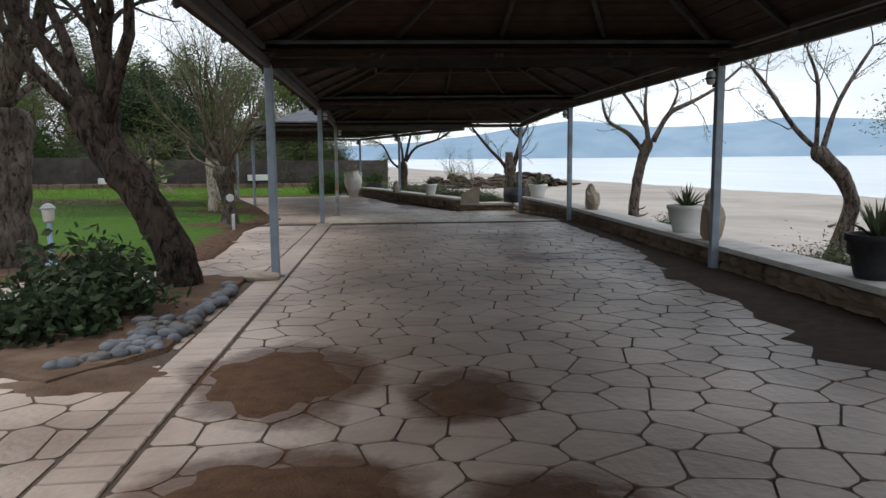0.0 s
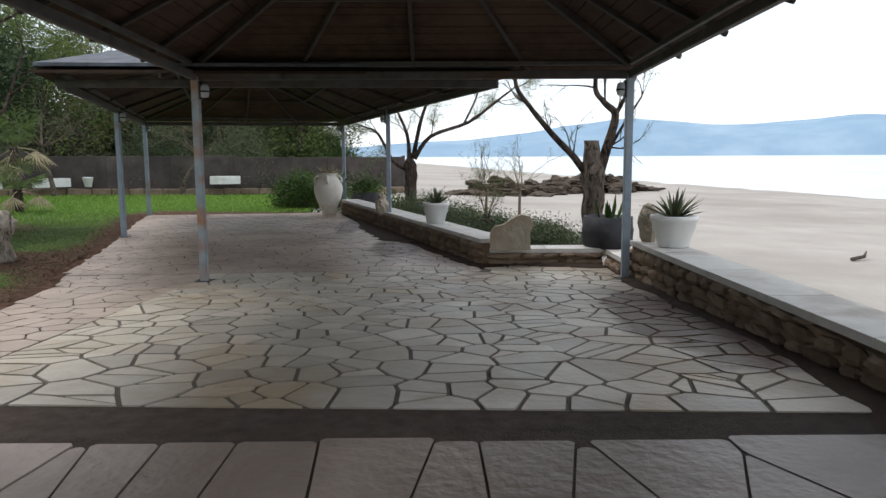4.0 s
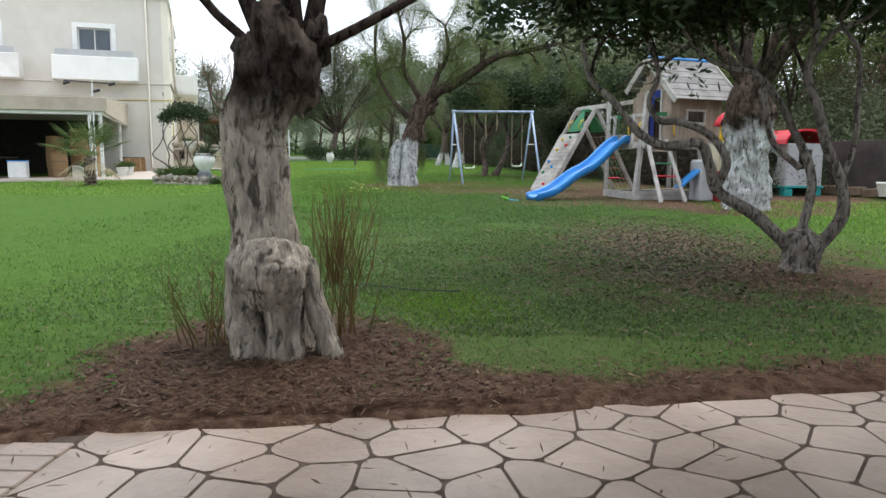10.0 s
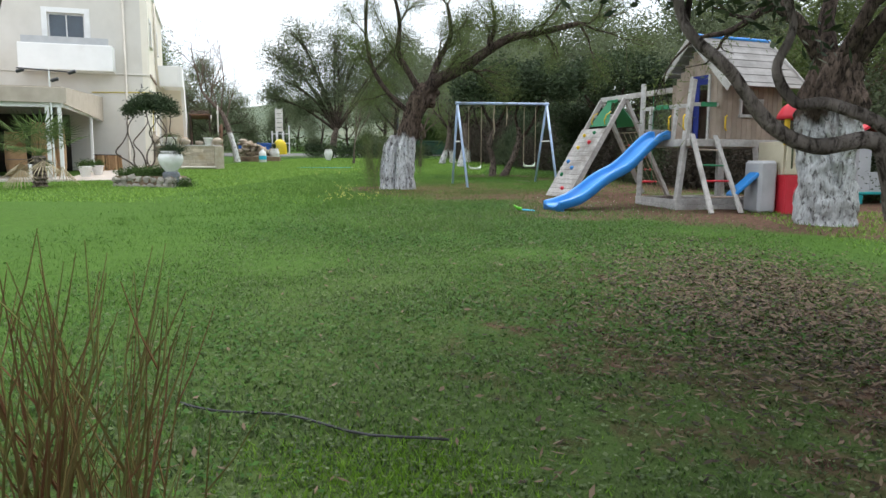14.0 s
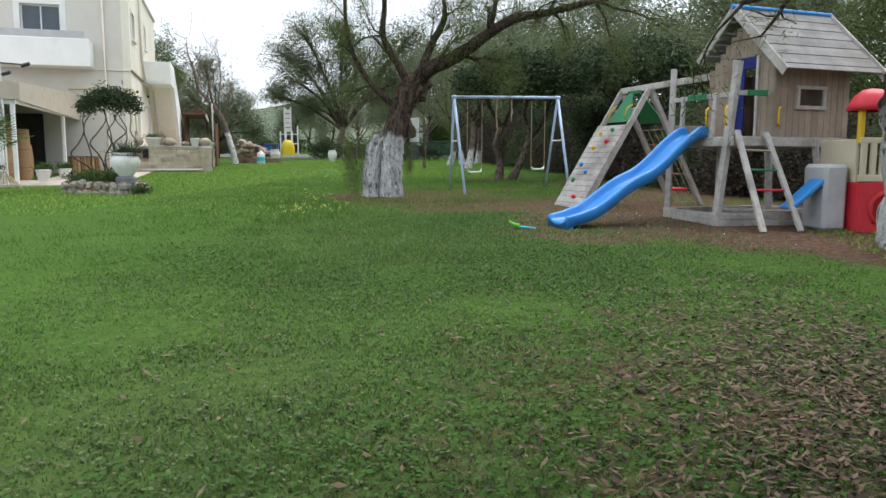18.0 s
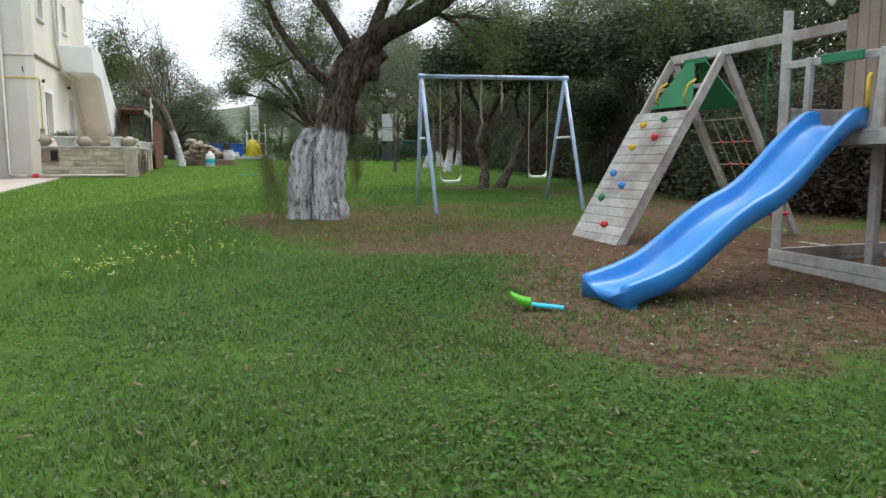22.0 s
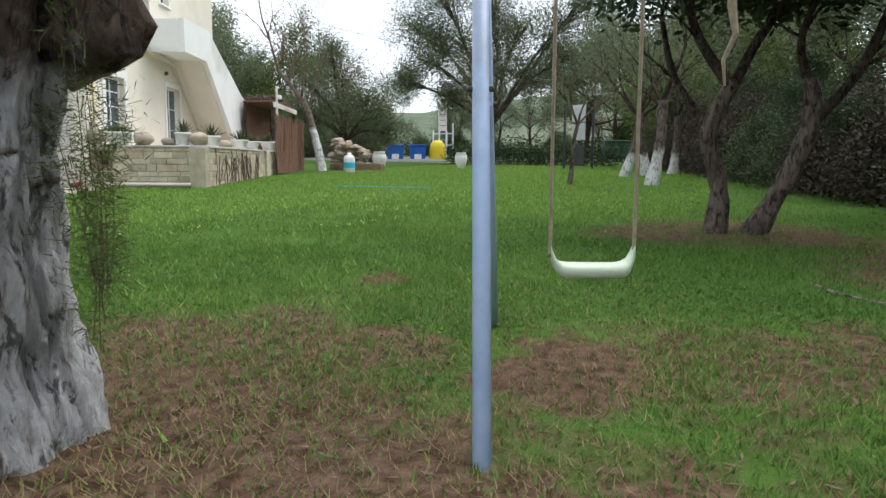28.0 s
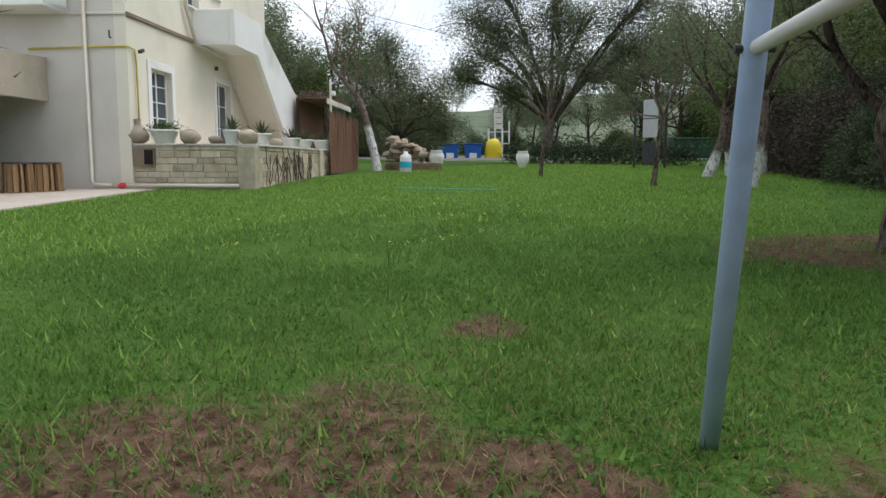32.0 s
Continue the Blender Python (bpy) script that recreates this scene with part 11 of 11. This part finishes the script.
def blades(name, spots, h, w, lean, seed, mat, label, tall=None):
    g = np.random.default_rng(seed)
    n = len(spots)
    p = np.array([(x, y, lawn_z(x, y) - 0.004) for x, y in spots])
    a = g.uniform(0, 2 * math.pi, n)
    hh = h * g.uniform(0.5, 1.3, n) * (np.array([tall(x, y) for x, y in spots]) if tall else 1.0)
    ll = lean * g.uniform(0.2, 1.4, n)
    side = np.stack([-np.sin(a), np.cos(a), np.zeros(n)], 1) * (w * g.uniform(0.7, 1.3, n))[:, None] / 2
    tip = p + np.stack([np.cos(a) * ll * hh, np.sin(a) * ll * hh, hh], 1)
    v = np.stack([p - side, p + side, tip], 1).reshape(-1, 3)
    me = bpy.data.meshes.new(name)
    me.from_pydata(v.tolist(), [], np.arange(n * 3).reshape(-1, 3).tolist())
    me.materials.append(M[mat])
    me.update()
    return tagged(part(name, me, M[mat]), label, "grass", "", "stuff")


def lush(x, y):
    w = 0.75 + 0.6 * noise.noise(Vector((x * 0.35, y * 0.35, 7)))
    return max(0.45, min(1.7, w + (0.35 if x < -17 else 0.0)))


lawn_spots = scatter(200000, 1, lambda x, y: lane(x, y) * (1 - 0.93 * soil_at(x, y)))
gd = random.Random(31)
dull_spots, green_spots = [], []
for p in lawn_spots:
    (dull_spots if gd.random() < 1.25 * dull_at(*p) else green_spots).append(p)
blades("grass", green_spots, 0.045, 0.009, 0.9, 2, "grass", "short green lawn grass", lush)
blades("dull_grass", dull_spots, 0.036, 0.008, 0.9, 3, "dull_grass", "thin grey-green turf near the paving", lush)
turf = []
while len(turf) < 120000:
    x, y = gd.uniform(-20.5, -6.5), gd.uniform(5.5, 13)
    if gd.random() < (1 - 0.85 * soil_at(x, y)) * max(0.1, 1 - abs(y - 9.4) / 4.5):
        turf.append((x, y))
blades("turf", turf[:85000], 0.034, 0.011, 1.1, 8, "dull_grass", "short mixed turf on the walked line", lush)
blades("green_turf", turf[85000:], 0.04, 0.011, 1.0, 9, "grass", "short green turf on the walked line", lush)
blades("grass_patch", [(gd.gauss(-7.29, 0.3), gd.gauss(9.05, 0.32)) for k in range(5000)], 0.032, 0.010, 0.9, 21, "bright_grass", "small bright green grass patch in the thin turf")
ground_leaves_turf = [p for p in turf[::3]]
near_spots = []
while len(near_spots) < 130000:
    x, y = gd.uniform(-36, -21), gd.uniform(1.5, 11.5)
    if gd.random() < (1 - 0.72 * soil_at(x, y)) * max(0.12, 1 - abs(x + 27) / 9.5):
        near_spots.append((x, y))
blades("meadow_grass", near_spots, 0.056, 0.008, 1.15, 5, "grass", "longer lush green grass round the swing", lambda x, y: 0.65 + 0.7 * max(-0.5, noise.noise(Vector((x * 0.8, y * 0.8, 4)))))
blades("straw_grass", [(gd.gauss(-24.8, 1.8), gd.gauss(7.4, 1.4)) for k in range(22000)], 0.04, 0.006, 1.4, 6, "straw_grass", "dry straw-coloured grass between bare patches")
tufts = []
gt = random.Random(3)
for k in range(900):
    x, y = gt.uniform(-34, -14), gt.uniform(3, 12.5)
    if soil_at(x, y) > 0.3 or gt.random() > 0.35 + 0.5 * noise.noise(Vector((x * 0.5, y * 0.5, 1))):
        continue
    tufts += [(x + gt.gauss(0, 0.10), y + gt.gauss(0, 0.10)) for i in range(45)]
blades("grass_tufts", tufts, 0.085, 0.007, 0.7, 4, "grass", "longer bright green grass tufts")
M["clover"] = leaf("clover_leaf", (0.035, 0.095, 0.018), (0.075, 0.17, 0.032), 0.25)


def ground_leaves(name, spots, size, mat, label, category, seed, up=0.015):
    g = np.random.default_rng(seed)
    n = len(spots)
    c = np.array([(x, y, lawn_z(x, y) + up) for x, y in spots]) + g.normal(0, 0.006, (n, 3)) * np.array([0, 0, 1])
    a = g.uniform(0, 2 * math.pi, n)
    t = g.normal(0, 0.25, n)
    d = np.stack([np.cos(a), np.sin(a), t], 1) * (size[0] * g.uniform(0.6, 1.4, n))[:, None] / 2
    s = np.stack([-np.sin(a), np.cos(a), g.normal(0, 0.25, n)], 1) * (size[1] * g.uniform(0.6, 1.4, n))[:, None] / 2
    v = np.stack([c - d, c + s, c + d, c - s], 1).reshape(-1, 3)
    me = bpy.data.meshes.new(name)
    me.from_pydata(v.tolist(), [], np.arange(n * 4).reshape(-1, 4).tolist())
    me.materials.append(M[mat])
    me.update()
    return tagged(part(name, me, M[mat]), label, category, "", "stuff")


ground_leaves("clover", scatter(40000, 5, lambda x, y: lane(x, y) * max(0, 0.25 + noise.noise(Vector((x * 0.45, y * 0.45, 3))) * 1.3) * (1 - soil_at(x, y))), (0.028, 0.024), "clover", "low clover leaves in the lawn", "weeds", 6, 0.03)
ground_leaves("turf_weeds", ground_leaves_turf, (0.022, 0.016), "dull_grass", "small flat weeds in the thin turf", "weeds", 16, 0.022)
gl = random.Random(8)
far_spots = []
while len(far_spots) < 130000:
    x, y = gl.uniform(-60, -19), gl.uniform(-7, 8)
    p = HP.inverted() @ Vector((x, y, 0))
    if not (p.y < 0.7 and p.x < 10.2 or (p.x < 0.1 and p.y < 3.1)) and gl.random() < (1.0 if x < -33 or y < 1.5 else 0.3 * (1 - soil_at(x, y))):
        far_spots.append((x, y))
blades("far_grass", far_spots, 0.055, 0.020, 1.0, 15, "far_grass", "green lawn grass before the house", lush)
litter = [(gl.gauss(-9.9, 1.3), gl.gauss(11.3, 0.7)) for k in range(4200)] + [(gl.gauss(-11.8, 1.2), gl.gauss(11.6, 0.7)) for k in range(3200)] + [(gl.uniform(-20, -5), gl.uniform(7, 13)) for k in range(1000)]
litter = [p for p in litter if p[0] < edge_x(p[1]) - 0.2]
ground_leaves("leaf_litter", litter, (0.055, 0.016), "dry_leaf", "fallen brown leaves under the twisted tree", "leaves", 9, 0.03)
M["dark_litter"] = leaf("dark_fallen_leaf", (0.03, 0.022, 0.016), (0.08, 0.06, 0.045), 0.0)
ground_leaves("dark_leaf_litter", [(x + gl.gauss(0, 0.3), y + gl.gauss(0, 0.3)) for x, y in litter[:7400]], (0.05, 0.02), "dark_litter", "dark rotting leaves under the twisted tree", "leaves", 10, 0.025)
M["duff"] = leaf("brown_duff", (0.055, 0.032, 0.020), (0.13, 0.080, 0.052), 0.0)
duff = []
while len(duff) < 9000:
    x, y = gl.gauss(-5.9, 0.75), gl.gauss(8.3, 1.0)
    if x < edge_x(y) - 0.05 and soil_at(x, y) > 0.4:
        duff.append((x, y))
while len(duff) < 15000:
    y = gl.uniform(1.0, 16.5)
    x = edge_x(y) - 0.05 - abs(gl.gauss(0, 0.3))
    duff.append((x, y))
ground_leaves("needle_duff", duff, (0.05, 0.010), "duff", "dark needle duff on the bare earth by the paving", "leaves", 17, 0.018)
strip = []
while len(strip) < 9000:
    u = gl.random()
    x, y = -5.0 - 11.5 * u + gl.gauss(0, 0.5), 25.6 - 5.2 * u * u + gl.gauss(-0.6, 0.8)
    strip.append((x, y))
blades("rank_grass", strip, 0.10, 0.024, 1.0, 23, "far_grass", "bright rank grass along the boundary wall")
back = []
while len(back) < 45000:
    x, y = gl.uniform(-19, -3.6), gl.uniform(13.5, 26.0)
    if (y > 17.8 or x < edge_x(y) - 0.5) and y < 27.0 - 0.55 * max(0, -8 - x) and gl.random() < 0.35 + 0.6 * min(1, (y - 13.5) / 6):
        back.append((x, y))
blades("back_lawn_grass", back, 0.055, 0.022, 1.0, 24, "far_grass", "green lawn grass before the boundary wall")
ground_leaves("straw_litter", [(gl.gauss(-23.6, 1.9), gl.gauss(7.6, 1.4)) for k in range(2600)] + [(gl.gauss(-5.8, 0.8), gl.gauss(8.3, 1.3)) for k in range(1500)], (0.06, 0.008), "dry_leaf", "dry needles and straw on bare earth", "leaves", 11, 0.02)
fl = [(gl.gauss(-19.0, 0.6), gl.gauss(6.2, 0.3)) for k in range(45)] + [(gl.gauss(-21.0, 0.6), gl.gauss(5.6, 0.3)) for k in range(18)] + [(gl.uniform(-34, -28), gl.uniform(2, 5)) for k in range(40)]
blades("flower_stems", [(x + gl.gauss(0, 0.03), y + gl.gauss(0, 0.03)) for x, y in fl for i in range(6)], 0.22, 0.010, 0.5, 12, "grass", "green weed stems in the lawn")
part_fl = leaf_mesh("flower_heads", [(x, y, lawn_z(x, y) + gl.uniform(0.14, 0.28)) for x, y in fl], 5, (0.022, 0.015), 0.014, -0.2, 14, "yellow_flower", False)
tagged(part("flower_heads", part_fl, M["yellow_flower"]), "small pale yellow wild flowers in the lawn", "flowers", "", "stuff")
pebbles = MB()
for k in range(160):
    x, y = gl.gauss(-19.6, 1.5), gl.gauss(11.0, 0.9)
    s = gl.uniform(0.005, 0.013)
    pebbles.rock((x, y, lawn_z(x, y) + s * 0.4), (s, s * 0.8, s * 0.6), k, 0.2, 4, 6)
setting("pebbles", pebbles, M["cap"], "small pale pebbles on the bare earth", "pebbles", False, "stuff")
